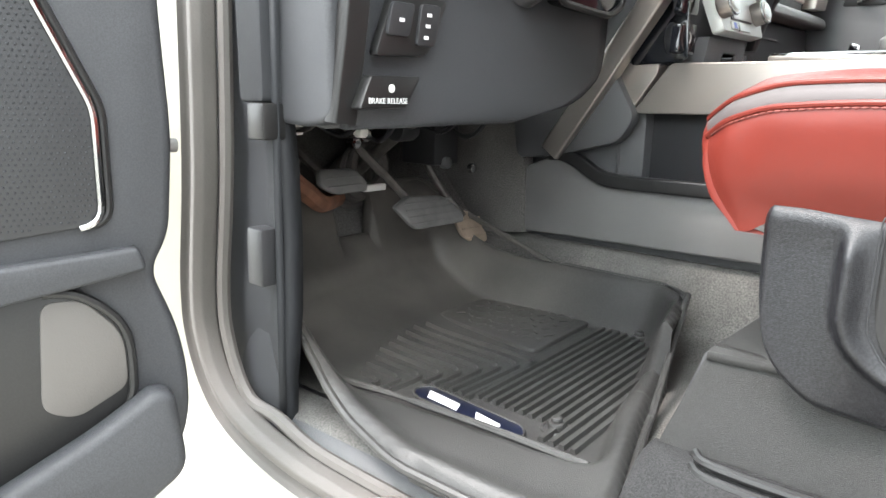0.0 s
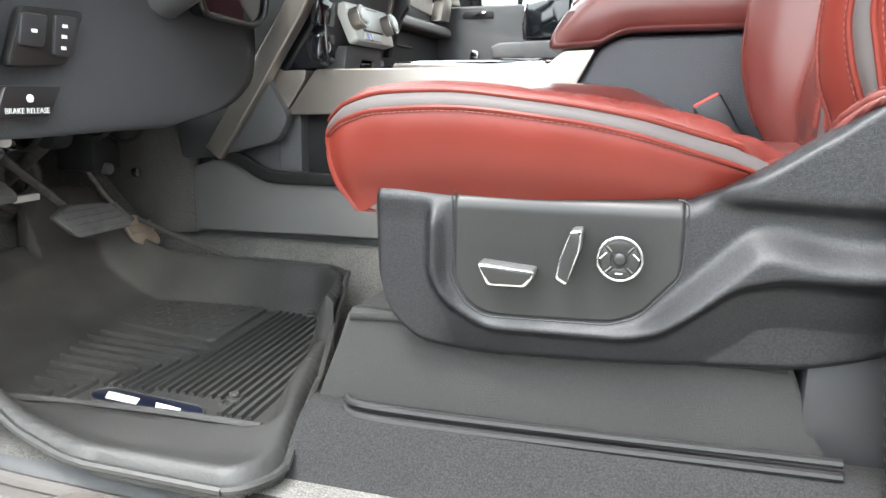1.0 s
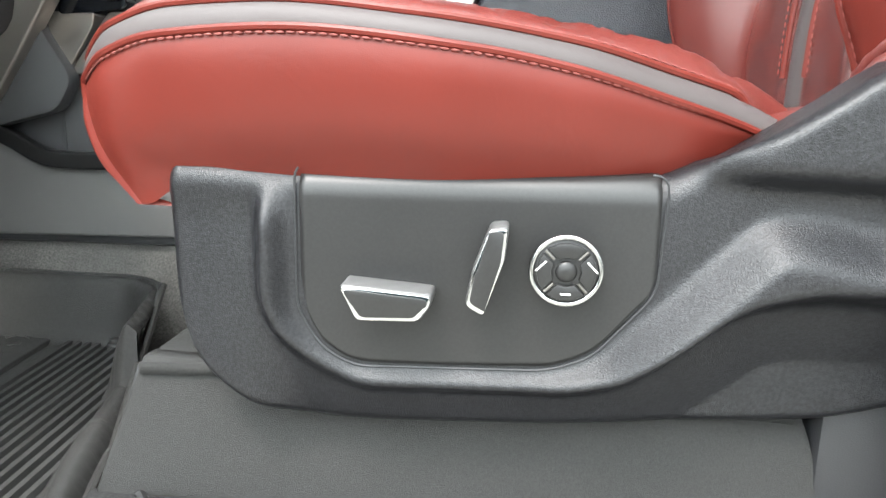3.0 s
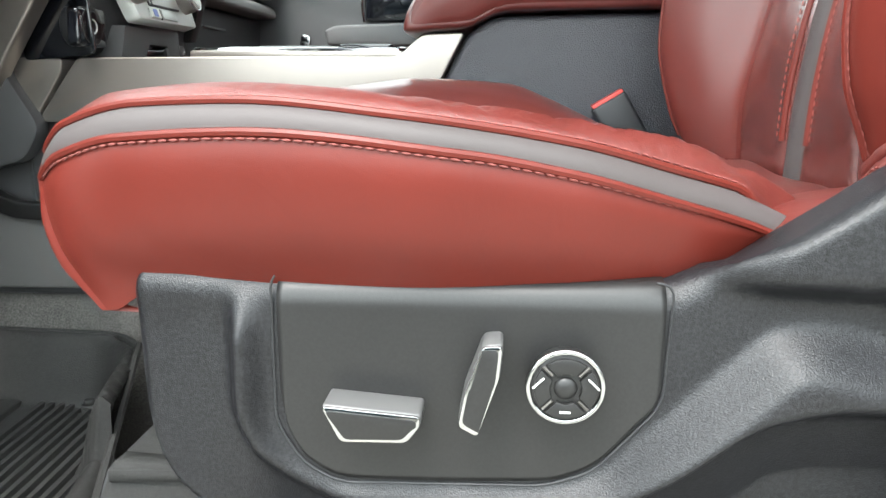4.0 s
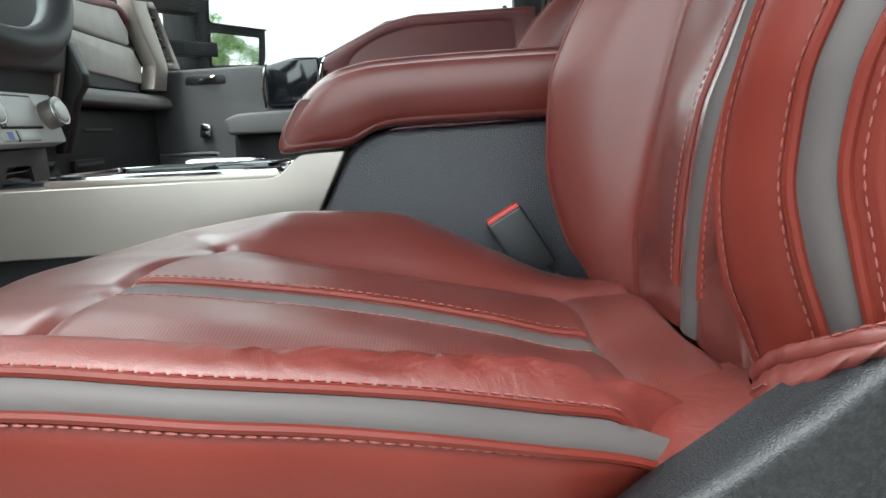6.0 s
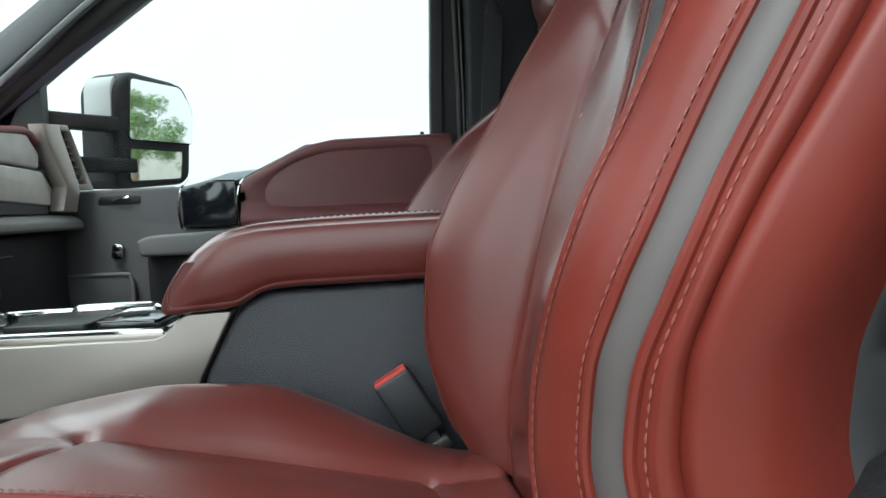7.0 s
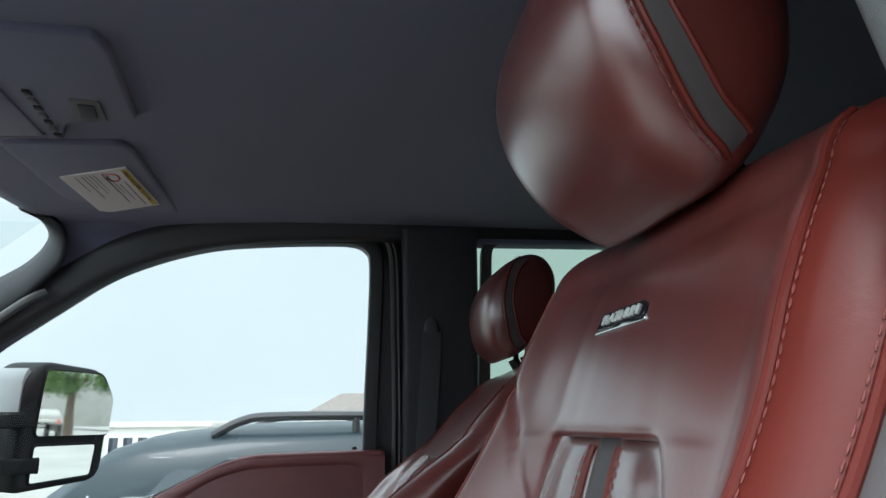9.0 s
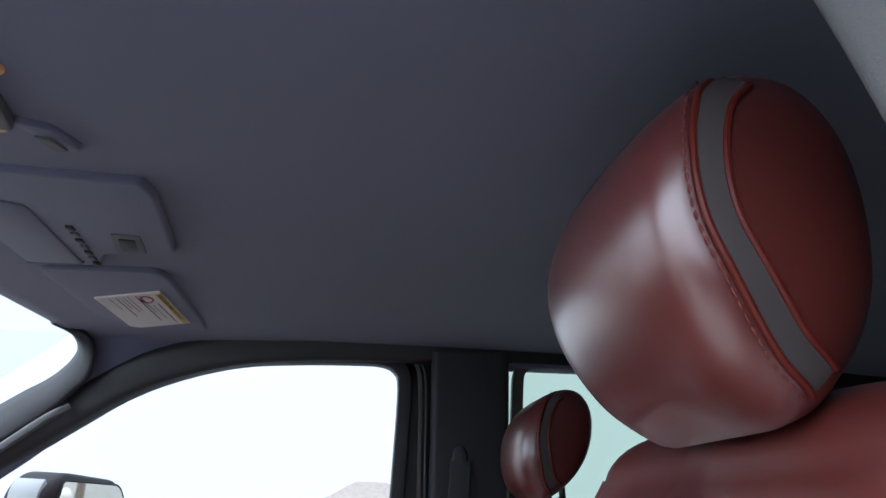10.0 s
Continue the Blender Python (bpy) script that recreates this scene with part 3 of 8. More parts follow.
w1.visible_shadow = False
# passenger B-pillar, belt height to roof, and lower post
bp = [side(0.665, 0.75, -0.02), side(0.665, 1.3, -0.03), side(0.665, 1.60, -0.045), side(0.662, 1.95, -0.05), side(0.652, 2.22, -0.06)]
sec = fillet([(-0.018, -0.045), (0.170, -0.045), (0.180, 0.03), (-0.018, 0.03)], 0.014)
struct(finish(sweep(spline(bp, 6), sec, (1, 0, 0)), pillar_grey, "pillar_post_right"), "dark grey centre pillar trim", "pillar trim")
# rear side: rear door inner panel and tinted quarter glass
struct(finish(prism(fillet([(0.80, 0.80), (2.3, 0.80), (2.3, 1.80), (1.5, 1.82), (0.855, 1.80)], 0.02), "y", 1.60, 1.68), plastic_dash, "rear_door_panel"), "dark rear door panel", "door panel")
rwin = [[tuple(side(x, z, -0.02)) for z in np.linspace(2.24, 1.78, 6)] for x in np.linspace(0.80, 1.75, 8)]
w3 = struct(grid("window_3", rwin, glass_tint, None), "green tinted rear door glass", "window")
w3.visible_shadow = False
rf = fillet([(0.862, 1.76), (0.862, 2.205), (1.60, 2.215), (1.70, 1.76)], 0.045, 6)
ring = [side(a, b, -0.035) for a, b in rf]
struct(finish(sweep(ring, fillet([(-0.014, -0.012), (0.014, -0.012), (0.014, 0.016), (-0.014, 0.016)], 0.004), (0, 1, 0), True), rubber_seal, "window_seal"), "black rubber window seal", "seal")
struct(finish(prism([(1.60, 1.70), (2.32, 1.70), (2.32, 2.25), (1.62, 2.25)], "y", 1.50, 1.58), headcloth, "quarter_trim_right"), "black rear corner trim", "trim")
bm = prism([(0.80, 2.19), (1.7, 2.20), (1.7, 2.26), (0.80, 2.26)], "y", 1.49, 1.56, 0.01)
struct(finish(bm, headcloth, "rail_trim_rear"), "black roof rail trim", "trim")

# driver's side: door opening with weatherstrip, painted jamb, sill, pillars
OPEN_Y = -0.175
frame_l = [(-0.692, 1.60), (-0.692, 1.40), (-0.702, 1.15), (-0.724, 0.96), (-0.712, 0.875), (-0.668, 0.808), (-0.60, 0.772), (-0.49, 0.750), (-0.34, 0.744), (-0.1, 0.740), (0.2, 0.736), (0.50, 0.736), (0.62, 0.742), (0.712, 0.775), (0.75, 0.85),
           (0.76, 1.0), (0.755, 1.4), (0.75, 1.62), (0.745, 1.8)]
lp = spline([(x, OPEN_Y - 0.012 + 0.10 * max(0, z - 1.55), z) for x, z in frame_l], 7)
sec = fillet([(-0.022, -0.022), (-0.012, -0.020), (-0.008, -0.006), (-0.018, -0.002), (-0.020, 0.010), (-0.010, 0.020), (0.012, 0.022), (0.014, -0.024)], 0.003)
struct(finish(sweep(lp, sec, (0, 1, 0)), rubber_seal, "door_seal"), "black rubber weatherstrip round the door opening", "seal")
lp2 = [p + Vector((0, 0, 0)) for p in spline([(x + 0.036 * (1 if x < -0.3 else -1) * (1 if z > 0.76 else 0.4), OPEN_Y + 0.004, z + (0.026 if z < 0.80 else 0.0)) for x, z in frame_l], 7)]
struct(finish(tube(lp2, 0.010, 8), rubber_seal, "inner_seal"), "rubber inner seal lip", "seal")
# painted jamb outside the seal
jamb = []
for off, yy in ((0.0, OPEN_Y + 0.004), (0.02, OPEN_Y - 0.004), (0.06, OPEN_Y - 0.012), (0.085, OPEN_Y - 0.030), (0.14, OPEN_Y - 0.055), (0.20, OPEN_Y - 0.075)):
    row = []
    for p in lp:
        c = Vector((0.0, 0, 1.25))
        d = Vector((p.x + 0.0, 0, p.z - 1.28))
        w = Vector((max(-1, min(1, d.x / 0.62)) ** 3, 0, -1 if p.z < 0.80 else (-(1 - (p.z - 0.80) / 0.25) if p.z < 1.05 else 0)))
        w = w.normalized() if w.length > 0.05 else Vector((-1 if p.x < 0 else 1, 0, 0))
        q = p + w * (off + 0.008)
        row.append((q.x, yy, q.z))
    jamb.append(row)
struct(grid("door_jamb", jamb, white_paint, None, back=0.004), "white painted door jamb and rocker", "door jamb")
# kick panel, pillar trims in the footwell side
kick = [[(x, OPEN_Y + 0.012 + 0.05 * smooth(-0.60, -0.86, x) - 0.0 + dy, z) for z, dy in ((0.70, 0.03), (0.78, 0.0), (0.85, 0.002), (0.95, 0.012), (1.05, 0.014), (1.15, 0.010), (1.25, 0.0), (1.45, -0.002), (1.60, 0.01))]
        for x in (-0.690, -0.675, -0.655, -0.63, -0.60, -0.575, -0.565)]
struct(grid("kick_panel", kick, trim_slate, None, back=-0.03), "charcoal plastic kick panel trim", "trim")
kick2 = [[(x, y, z) for z in (0.78, 0.95, 1.1, 1.25, 1.5)] for x, y in ((-0.566, OPEN_Y + 0.010), (-0.572, OPEN_Y + 0.014), (-0.60, OPEN_Y + 0.020), (-0.75, OPEN_Y + 0.030), (-1.12, OPEN_Y + 0.045))]
struct(grid("kick_panel_inner", kick2, trim_slate, None, back=0.01), "charcoal inner kick panel", "trim")
struct(finish(block(-0.600, -0.562, OPEN_Y - 0.006, OPEN_Y + 0.03, 1.187, 1.235, 0.004), plastic_smooth, "trim_clip"), "charcoal trim end cap", "trim")
struct(finish(block(-0.607, -0.572, OPEN_Y - 0.008, OPEN_Y + 0.03, 0.988, 1.068, 0.004), plastic_black, "trim_pocket"), "black slot in the kick panel", "trim")
struct(finish(prism(fillet([(-0.62, 1.235), (-0.566, 1.235), (-0.572, 1.62), (-0.63, 1.62)], 0.01), "y", OPEN_Y - 0.004, OPEN_Y + 0.04, 0.006), trim_slate, "pillar_cover"), "charcoal pillar cover", "trim")
# sill step and scuff plate
sill = [[(x, y, z) for y, z in ((OPEN_Y - 0.012, 0.722), (OPEN_Y + 0.004, 0.745), (OPEN_Y + 0.012, 0.772), (OPEN_Y + 0.035, 0.788), (OPEN_Y + 0.07, 0.797), (OPEN_Y + 0.10, 0.800))]
        for x in (-0.66, -0.62, -0.58, -0.4, -0.1, 0.3, 0.66, 0.74)]
struct(grid("sill_trim", sill, plastic_dash, None, back=-0.02), "charcoal plastic door sill trim", "sill")
struct(finish(prism(fillet([(-0.33, -0.218), (0.30, -0.192), (0.30, -0.172), (-0.31, -0.190)], 0.004), "z", 0.783, 0.789, 0.001), silver_satin, "scuff_plate"), "brushed silver scuff plate on the sill", "sill plate")
# B-pillar on the driver's side and the header over the door
bl = spline([(0.790, -0.10, 0.72), (0.785, -0.105, 1.1), (0.765, -0.105, 1.5), (0.735, -0.098, 1.75), (0.712, -0.085, 1.90), (0.690, -0.068, 2.03), (0.66, -0.055, 2.14), (0.62, -0.05, 2.24)], 6)
sec = fillet([(-0.02, -0.035), (0.19, -0.035), (0.19, 0.05), (-0.02, 0.04)], 0.015)
struct(finish(sweep(bl, sec, (1, 0, 0)), plastic_grey, "pillar_post_left"), "grey centre pillar trim", "pillar trim")
hl = spline([(-0.98, -0.16, 1.50), (-0.70, -0.125, 1.70), (-0.47, -0.09, 1.865), (-0.24, -0.057, 2.015), (-0.10, -0.035, 2.115), (0.05, -0.022, 2.185), (0.25, -0.015, 2.215), (0.60, -0.012, 2.232), (1.2, -0.012, 2.235), (2.3, -0.015, 2.21)], 6)
sec = fillet([(-0.075, -0.035), (0.05, -0.035), (0.05, 0.045), (-0.075, 0.045)], 0.015)
struct(finish(sweep(hl, sec, (0, 1, 0.15)), headcloth, "roof_rail_left"), "dark roof rail over the driver's door", "trim")
struct(finish(prism(fillet([(0.83, 0.72), (2.32, 0.72), (2.32, 2.24), (0.80, 2.24)], 0.02), "y", -0.20, -0.10, 0.01), plastic_dash, "wall_left_rear"), "dark rear side of the cab", "wall")
# closed front body ahead of the door opening
fender = [[(x, y, z) for z in (0.55, 0.8, 1.1, 1.35, 1.48)] for x, y in ((-0.98, -0.235), (-1.3, -0.25), (-2.0, -0.25), (-2.6, -0.2))]
struct(grid("fender", fender, white_paint, None, back=0.02), "white painted front fender", "fender")
bonnet = [[(x, y, 1.50 - 0.04 * abs(y - 0.75) ** 2 - 0.03 * (-(x + 1.0))) for y in np.linspace(-0.23, 1.73, 9)] for x in (-2.6, -2.0, -1.5, -1.1, -0.98)]
struct(grid("bonnet", bonnet, white_paint, None, back=0.03), "white painted hood", "hood")
cowl = [[(x, y, z) for y in np.linspace(-0.2, 1.7, 5)] for x, z in ((-1.2, 1.42), (-1.08, 1.49), (-0.98, 1.50))]
struct(grid("cowl", cowl, plastic_black, None, back=0.02), "black cowl panel", "trim")

# pedestal cover under the driver's seat and carpet step
rb = [(-0.087, 0.842), (-0.040, 0.984), (0.02, 0.982), (0.505, 0.962), (0.512, 0.948), (0.518, 0.918), (0.545, 0.872), (0.548, 0.842)]
riser = [[(x + 0.0, 0.012 + (0.022 if z > 0.97 else 0.022 * (z - 0.842) / 0.13) , z) for z in np.linspace(0.846, zt, 8)] for x, zt in
         [(-0.088, 0.850), (-0.078, 0.880), (-0.062, 0.925), (-0.044, 0.976), (-0.040, 0.984)] + [(v, 0.984 - 0.022 * (v + 0.04) / 0.545) for v in np.linspace(-0.03, 0.505, 14)] + [(0.512, 0.945), (0.520, 0.915), (0.535, 0.885), (0.548, 0.866)]]
struct(grid("pedestal_cover", riser, carpet_grey, None, "charcoal cover panel under the driver's seat", 50, back=-0.02), "charcoal textured cover panel under the driver's seat", "trim")
back_r = [[(x, y, z) for y in (0.030, 0.2, 0.47)] for x, z in ((-0.044, 0.978), (0.10, 0.985), (0.50, 0.966))]
struct(grid("pedestal_top", back_r, carpet_grey, None, back=-0.01), "top of the seat pedestal", "trim")
front_r = [[(x, y, z) for y in (0.036, 0.2, 0.47)] for x, z in ((-0.084, 0.80), (-0.070, 0.88), (-0.038, 0.972))]
struct(grid("pedestal_front", front_r, plastic_black, None, back=0.01), "front face of the seat pedestal", "trim")
for dz, yy in ((0.0, -0.014), (-0.013, -0.020)):
    ln = [(-0.035, yy + 0.012, 0.872 + dz), (-0.010, yy, 0.868 + dz), (0.10, yy, 0.867 + dz), (0.30, yy, 0.871 + dz), (0.556, yy + 0.003, 0.876 + dz)]
    struct(finish(tube(spline(ln, 5), 0.0055, 8), plastic_smooth, "pedestal_ridge"), "smooth plastic ridge along the pedestal", "trim")
step = [[(x, y, z) for y, z in ((0.02, 0.862), (-0.010, 0.860), (-0.030, 0.852), (-0.075, 0.812), (-0.105, 0.797), (-0.135, 0.793), (-0.155, 0.790))] for x in (-0.105, -0.09, -0.06, 0.0, 0.2, 0.4, 0.6, 0.7)]
step[0] = [(x, y, min(z, 0.80)) for x, y, z in step[0]]
struct(grid("step_carpet", step, carpet, None, back=0.01), "black loop carpet beside the seat pedestal", "carpet")
# Black box that stands in for the shade behind the pedestal.
struct(finish(block(0.515, 0.69, 0.02, 0.2, 0.80, 1.02, 0.01), plastic_black, "pedestal_shadow_box"), "black box standing in for shade under the seat", "trim")

# ---- seats ----
def cross_spline(ctrl, per):
    """Columns through control curves: ctrl is (k, rows, 3); per[i] pieces between curve i and i + 1. Returns (rows, cols, 3) and the start column of each control."""
    ctrl = np.asarray(ctrl, float)
    k = len(ctrl)
    cols, starts = [], []
    for i in range(k - 1):
        a = ctrl[i - 1] if i else 2 * ctrl[0] - ctrl[1]
        b, c = ctrl[i], ctrl[i + 1]
        d = ctrl[i + 2] if i < k - 2 else 2 * ctrl[-1] - ctrl[-2]
        starts.append(len(cols))
        la, lb, lc = (np.linalg.norm(q - p, axis=1, keepdims=True) ** 0.5 + 1e-6 for p, q in ((a, b), (b, c), (c, d)))
        mb = (b - a) / la - (c - a) / (la + lb) + (c - b) / lb
        mc = (c - b) / lb - (d - b) / (lb + lc) + (d - c) / lc
        mb, mc = mb * lb, mc * lb
        for j in range(per[i]):
            t = j / per[i]
            cols.append((2 * t**3 - 3 * t**2 + 1) * b + (t**3 - 2 * t**2 + t) * mb + (-2 * t**3 + 3 * t**2) * c + (t**3 - t**2) * mc)
    starts.append(len(cols))
    cols.append(ctrl[-1])
    return np.stack(cols, axis=1), starts


def lifted(g, i0, i1, col, by, turn=1):
    """The path of one column of a grid, lifted off it along its normal."""
    out = []
    for i in range(i0, i1):
        a = Vector(g[min(i + 1, len(g) - 1), col]) - Vector(g[max(i - 1, 0), col])
        b = Vector(g[i, min(col + 1, g.shape[1] - 1)]) - Vector(g[i, max(col - 1, 0)])
        n = a.cross(b)
        out.append(Vector(g[i, col]) + n.normalized() * by * turn if n.length > 1e-9 else Vector(g[i, col]))
    return out


Z_STRIP_LOW = curve_of((-0.085, -0.06, -0.03, 0.02, 0.11, 0.24, 0.31, 0.376, 0.432, 0.455), (1.203, 1.218, 1.234, 1.247, 1.252, 1.240, 1.227, 1.208, 1.190, 1.180))
Z_STRIP_TOP = curve_of((-0.085, -0.06, -0.03, 0.03, 0.10, 0.20, 0.31, 0.38, 0.43, 0.462), (1.225, 1.240, 1.255, 1.269, 1.2715, 1.263, 1.246, 1.227, 1.212, 1.198))
Z_CREST = curve_of((-0.10, -0.06, -0.03, 0.0, 0.09, 0.20, 0.31, 0.385, 0.43, 0.505), (1.226, 1.248, 1.263, 1.275, 1.282, 1.2745, 1.260, 1.245, 1.227, 1.20))
Z_NEAR = curve_of((-0.10, -0.04, 0.02, 0.13, 0.20, 0.30, 0.388, 0.455, 0.57), (1.226, 1.248, 1.257, 1.2515, 1.2435, 1.231, 1.211, 1.191, 1.196))
Z_INSERT = curve_of((-0.11, -0.06, -0.01, 0.08, 0.19, 0.29, 0.37, 0.45, 0.575), (1.230, 1.252, 1.262, 1.260, 1.248, 1.231, 1.213, 1.195, 1.203))
Z_FAR = curve_of((-0.10, -0.05, 0.02, 0.115, 0.186, 0.29, 0.385, 0.463, 0.57), (1.236, 1.255, 1.266, 1.262, 1.251, 1.231, 1.211, 1.197, 1.200))
Z_CREST_IN = curve_of((-0.12, -0.04, 0.02, 0.10, 0.16, 0.27, 0.325, 0.40, 0.47, 0.55), (1.228, 1.243, 1.266, 1.281, 1.287, 1.282, 1.263, 1.226, 1.194, 1.18))
Z_BOTTOM = curve_of((-0.06, -0.01, 0.01, 0.03, 0.36, 0.40, 0.43, 0.452, 0.52), (1.120, 1.122, 1.133, 1.143, 1.143, 1.150, 1.162, 1.172, 1.16))


def outward(g):
    """Unit normals of a grid of points, on the side that its rows and columns turn towards."""
    n = np.cross(np.gradient(g, axis=0), np.gradient(g, axis=1))
    return n / (np.linalg.norm(n, axis=2, keepdims=True) + 1e-12)


def pinch(g, n, col, depth, width, weight=1.0):
    """Draws one column of a grid into the padding, as a sewn seam does."""
    fall = np.exp(-((np.arange(g.shape[1]) - col) / width) ** 2)[None, :] * np.broadcast_to(weight, (len(g),))[:, None]
    return g - n * (depth * fall)[:, :, None]


def crease(g, n, path, axes, depth, width):
    """Draws a free path across a grid into the padding; axes are the two coordinates in which it is given."""
    pts = [Vector((p[0], p[1], 0)) for p in path]
    best = np.full(g.shape[:2], 1e9)
    for a, b in zip(pts, pts[1:]):
        ex, ey = b.x - a.x, b.y - a.y
        px, py = g[:, :, axes[0]] - a.x, g[:, :, axes[1]] - a.y
        t = np.clip((px * ex + py * ey) / (ex * ex + ey * ey + 1e-12), 0, 1)
        best = np.minimum(best, np.hypot(px - t * ex, py - t * ey))
    return g - n * (depth * np.exp(-(best / width) ** 2))[:, :, None]


def seat(name, label, mv, shield):
    """A power bucket seat; mv maps the driver seat's points to where this one stands."""
    top = thing(name, label, "car seat", "front bucket seats")

    turn = 1 if shield else -1
    pivot = np.array([0.72, 0.245, 2.03])
    mv_head = mv if shield else (lambda p: mv(pivot + (np.asarray(p) - pivot) * 0.87) + np.array([0, 0, 0.022]))

    def G(g):
        return mv(np.asarray(g, float))
    rows = 113
    u = np.linspace(0, 1, rows)

    def rail(y, xf, xr, zf):
        x = xf + (xr - xf) * u
        yy = y(x) if callable(y) else np.full(rows, y)
        return np.stack((x, yy, zf(x)), axis=1)
    # the outer flank swells past the shield at mid length and tucks in at both ends
    yo = curve_of((-0.09, -0.06, -0.03, 0.02, 0.10, 0.20, 0.30, 0.38, 0.447, 0.48), (0.095, 0.058, 0.032, 0.015, 0.005, 0.0, 0.012, 0.034, 0.056, 0.062))
    zmid = lambda x: (Z_BOTTOM(x) * 0.55 + Z_STRIP_LOW(x) * 0.45)
    ctrl = [
        rail(lambda x: -0.010 + yo(x) * 0.6, -0.016, 0.448, Z_BOTTOM),
        rail(lambda x: -0.036 + yo(x), -0.050, 0.452, zmid),
        rail(lambda x: -0.041 + yo(x), -0.066, 0.455, Z_STRIP_LOW),
        rail(lambda x: -0.029 + yo(x), -0.074, 0.462, Z_STRIP_TOP),
        rail(lambda x: -0.004 + yo(x), -0.085, 0.480, Z_CREST),
        rail(lambda x: 0.028 + yo(x) * 0.7, -0.092, 0.53, lambda x: 0.35 * Z_CREST(x) + 0.65 * Z_NEAR(x) + 0.001),
        rail(lambda x: 0.058 + yo(x) * 0.5, -0.096, 0.565, Z_NEAR),
        rail(0.125, -0.102, 0.575, lambda x: 0.4 * Z_NEAR(x) + 0.6 * Z_INSERT(x) + 0.005),
        rail(0.200, -0.106, 0.575, Z_INSERT),
        rail(0.235, -0.106, 0.575, Z_INSERT),
        rail(0.310, -0.104, 0.575, lambda x: 0.4 * Z_FAR(x) + 0.6 * Z_INSERT(x) + 0.005),
        rail(0.380, -0.100, 0.565, Z_FAR),
        rail(0.432, -0.090, 0.55, lambda x: 0.55 * Z_CREST_IN(x) + 0.45 * Z_FAR(x) + 0.007),
        rail(0.485, -0.075, 0.545, Z_CREST_IN),
        rail(0.524, -0.062, 0.535, lambda x: Z_CREST_IN(x) - 0.028),
        rail(0.536, -0.05, 0.53, lambda x: Z_CREST_IN(x) - 0.075),
        rail(0.510, -0.03, 0.52, lambda x: 1.13 + 0 * x),
    ]
    per = [8, 6, 5, 6, 6, 6, 8, 8, 5, 8, 8, 7, 6, 5, 4, 4]
    g, st = cross_spline(ctrl, per)
    seam_row, rear_row = 28, 93
    # the front seam bends back towards the inner bolster
    bend = np.exp(-((np.arange(rows) - seam_row) / 12.0) ** 2)[:, None]
    g[:, :, 0] += 0.040 * bend * smooth(0.27, 0.375, g[:, :, 1]) * smooth(0.50, 0.42, g[:, :, 1])
    # diagonal pulls in the leather of the outer bolster
    for i in range(rows):
        for j in range(st[3] + 2, st[6] - 1):
            p = g[i, j]
            s = p[0] * 0.80 + p[1] * 1.5
            w = smooth(0.12, 0.30, p[0]) * smooth(st[3] + 1, st[3] + 5, j) * smooth(st[6], st[6] - 4, j)
            r = abs(noise.noise(Vector((s * 46, (p[1] - p[0] * 0.5) * 14, 3.1)))) * 2.0
            q = abs(noise.noise(Vector(((p[0] * 1.4 - p[1]) * 40, p[1] * 25, 8.7)))) * 2.0
            g[i, j, 2] -= (0.0042 * max(0.0, 1 - 2.6 * r) + 0.0026 * max(0.0, 1 - 3.0 * q) * smooth(0.30, 0.40, p[0])) * w
            g[i, j, 2] += 0.0025 * noise.noise(Vector((p[0] * 22, p[1] * 22, 1.7))) * w
    n = outward(g) * np.array([1, 1, 1])
    if n[rows // 2, st[9], 2] < 0:
        n = -n
    insert_rows = smooth(seam_row - 6, seam_row, np.arange(rows))
    strip_rows = insert_rows * smooth(rear_row + 2, rear_row - 1, np.arange(rows))
    # the rear panel dives under the backrest
    g[:, :, 2] -= 0.024 * smooth(0.524, 0.548, g[:, :, 0]) * smooth(0.05, 0.10, g[:, :, 1])
    # the bolster's rear end is tucked down
    g[:, st[3]:st[6] + 3, 2] -= (0.030 * smooth(rows - 9, rows - 1, np.arange(rows)))[:, None]
    for c, d, w, k in ((st[6], 0.005, 1.3, 1.0), (st[11], 0.0055, 1.3, insert_rows), (st[8], 0.0022, 1.0, strip_rows), (st[9], 0.0022, 1.0, strip_rows), (st[2], 0.0022, 1.1, 1.0), (st[3], 0.0022, 1.1, 1.0)):
        g = pinch(g, n, c, d, w, k)
    for r, d in ((seam_row, 0.0055), (rear_row, 0.0065)):
        g[:, st[6]:st[11] + 1, 2] -= d * np.exp(-((np.arange(rows) - r) / 1.0) ** 2)[:, None]
    g = crease(g, n, [(0.110, 0.380), (0.075, 0.405), (0.035, 0.440), (0.005, 0.468), (-0.02, 0.50)], (0, 1), 0.0030, 0.005)
    g = crease(g, n, [(0.470, 0.375), (0.488, 0.405), (0.495, 0.44)], (0, 1), 0.003, 0.005)
    g = G(g)
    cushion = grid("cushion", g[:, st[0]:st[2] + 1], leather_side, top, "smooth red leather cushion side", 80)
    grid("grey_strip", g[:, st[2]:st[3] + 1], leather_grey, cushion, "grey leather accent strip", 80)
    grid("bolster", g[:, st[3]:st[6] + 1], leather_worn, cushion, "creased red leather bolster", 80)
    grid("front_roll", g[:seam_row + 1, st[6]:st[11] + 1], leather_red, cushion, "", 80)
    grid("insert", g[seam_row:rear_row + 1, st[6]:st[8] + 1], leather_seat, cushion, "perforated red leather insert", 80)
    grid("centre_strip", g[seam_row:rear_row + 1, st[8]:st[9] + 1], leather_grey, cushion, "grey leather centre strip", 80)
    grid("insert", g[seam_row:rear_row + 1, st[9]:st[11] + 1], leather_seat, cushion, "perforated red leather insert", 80)
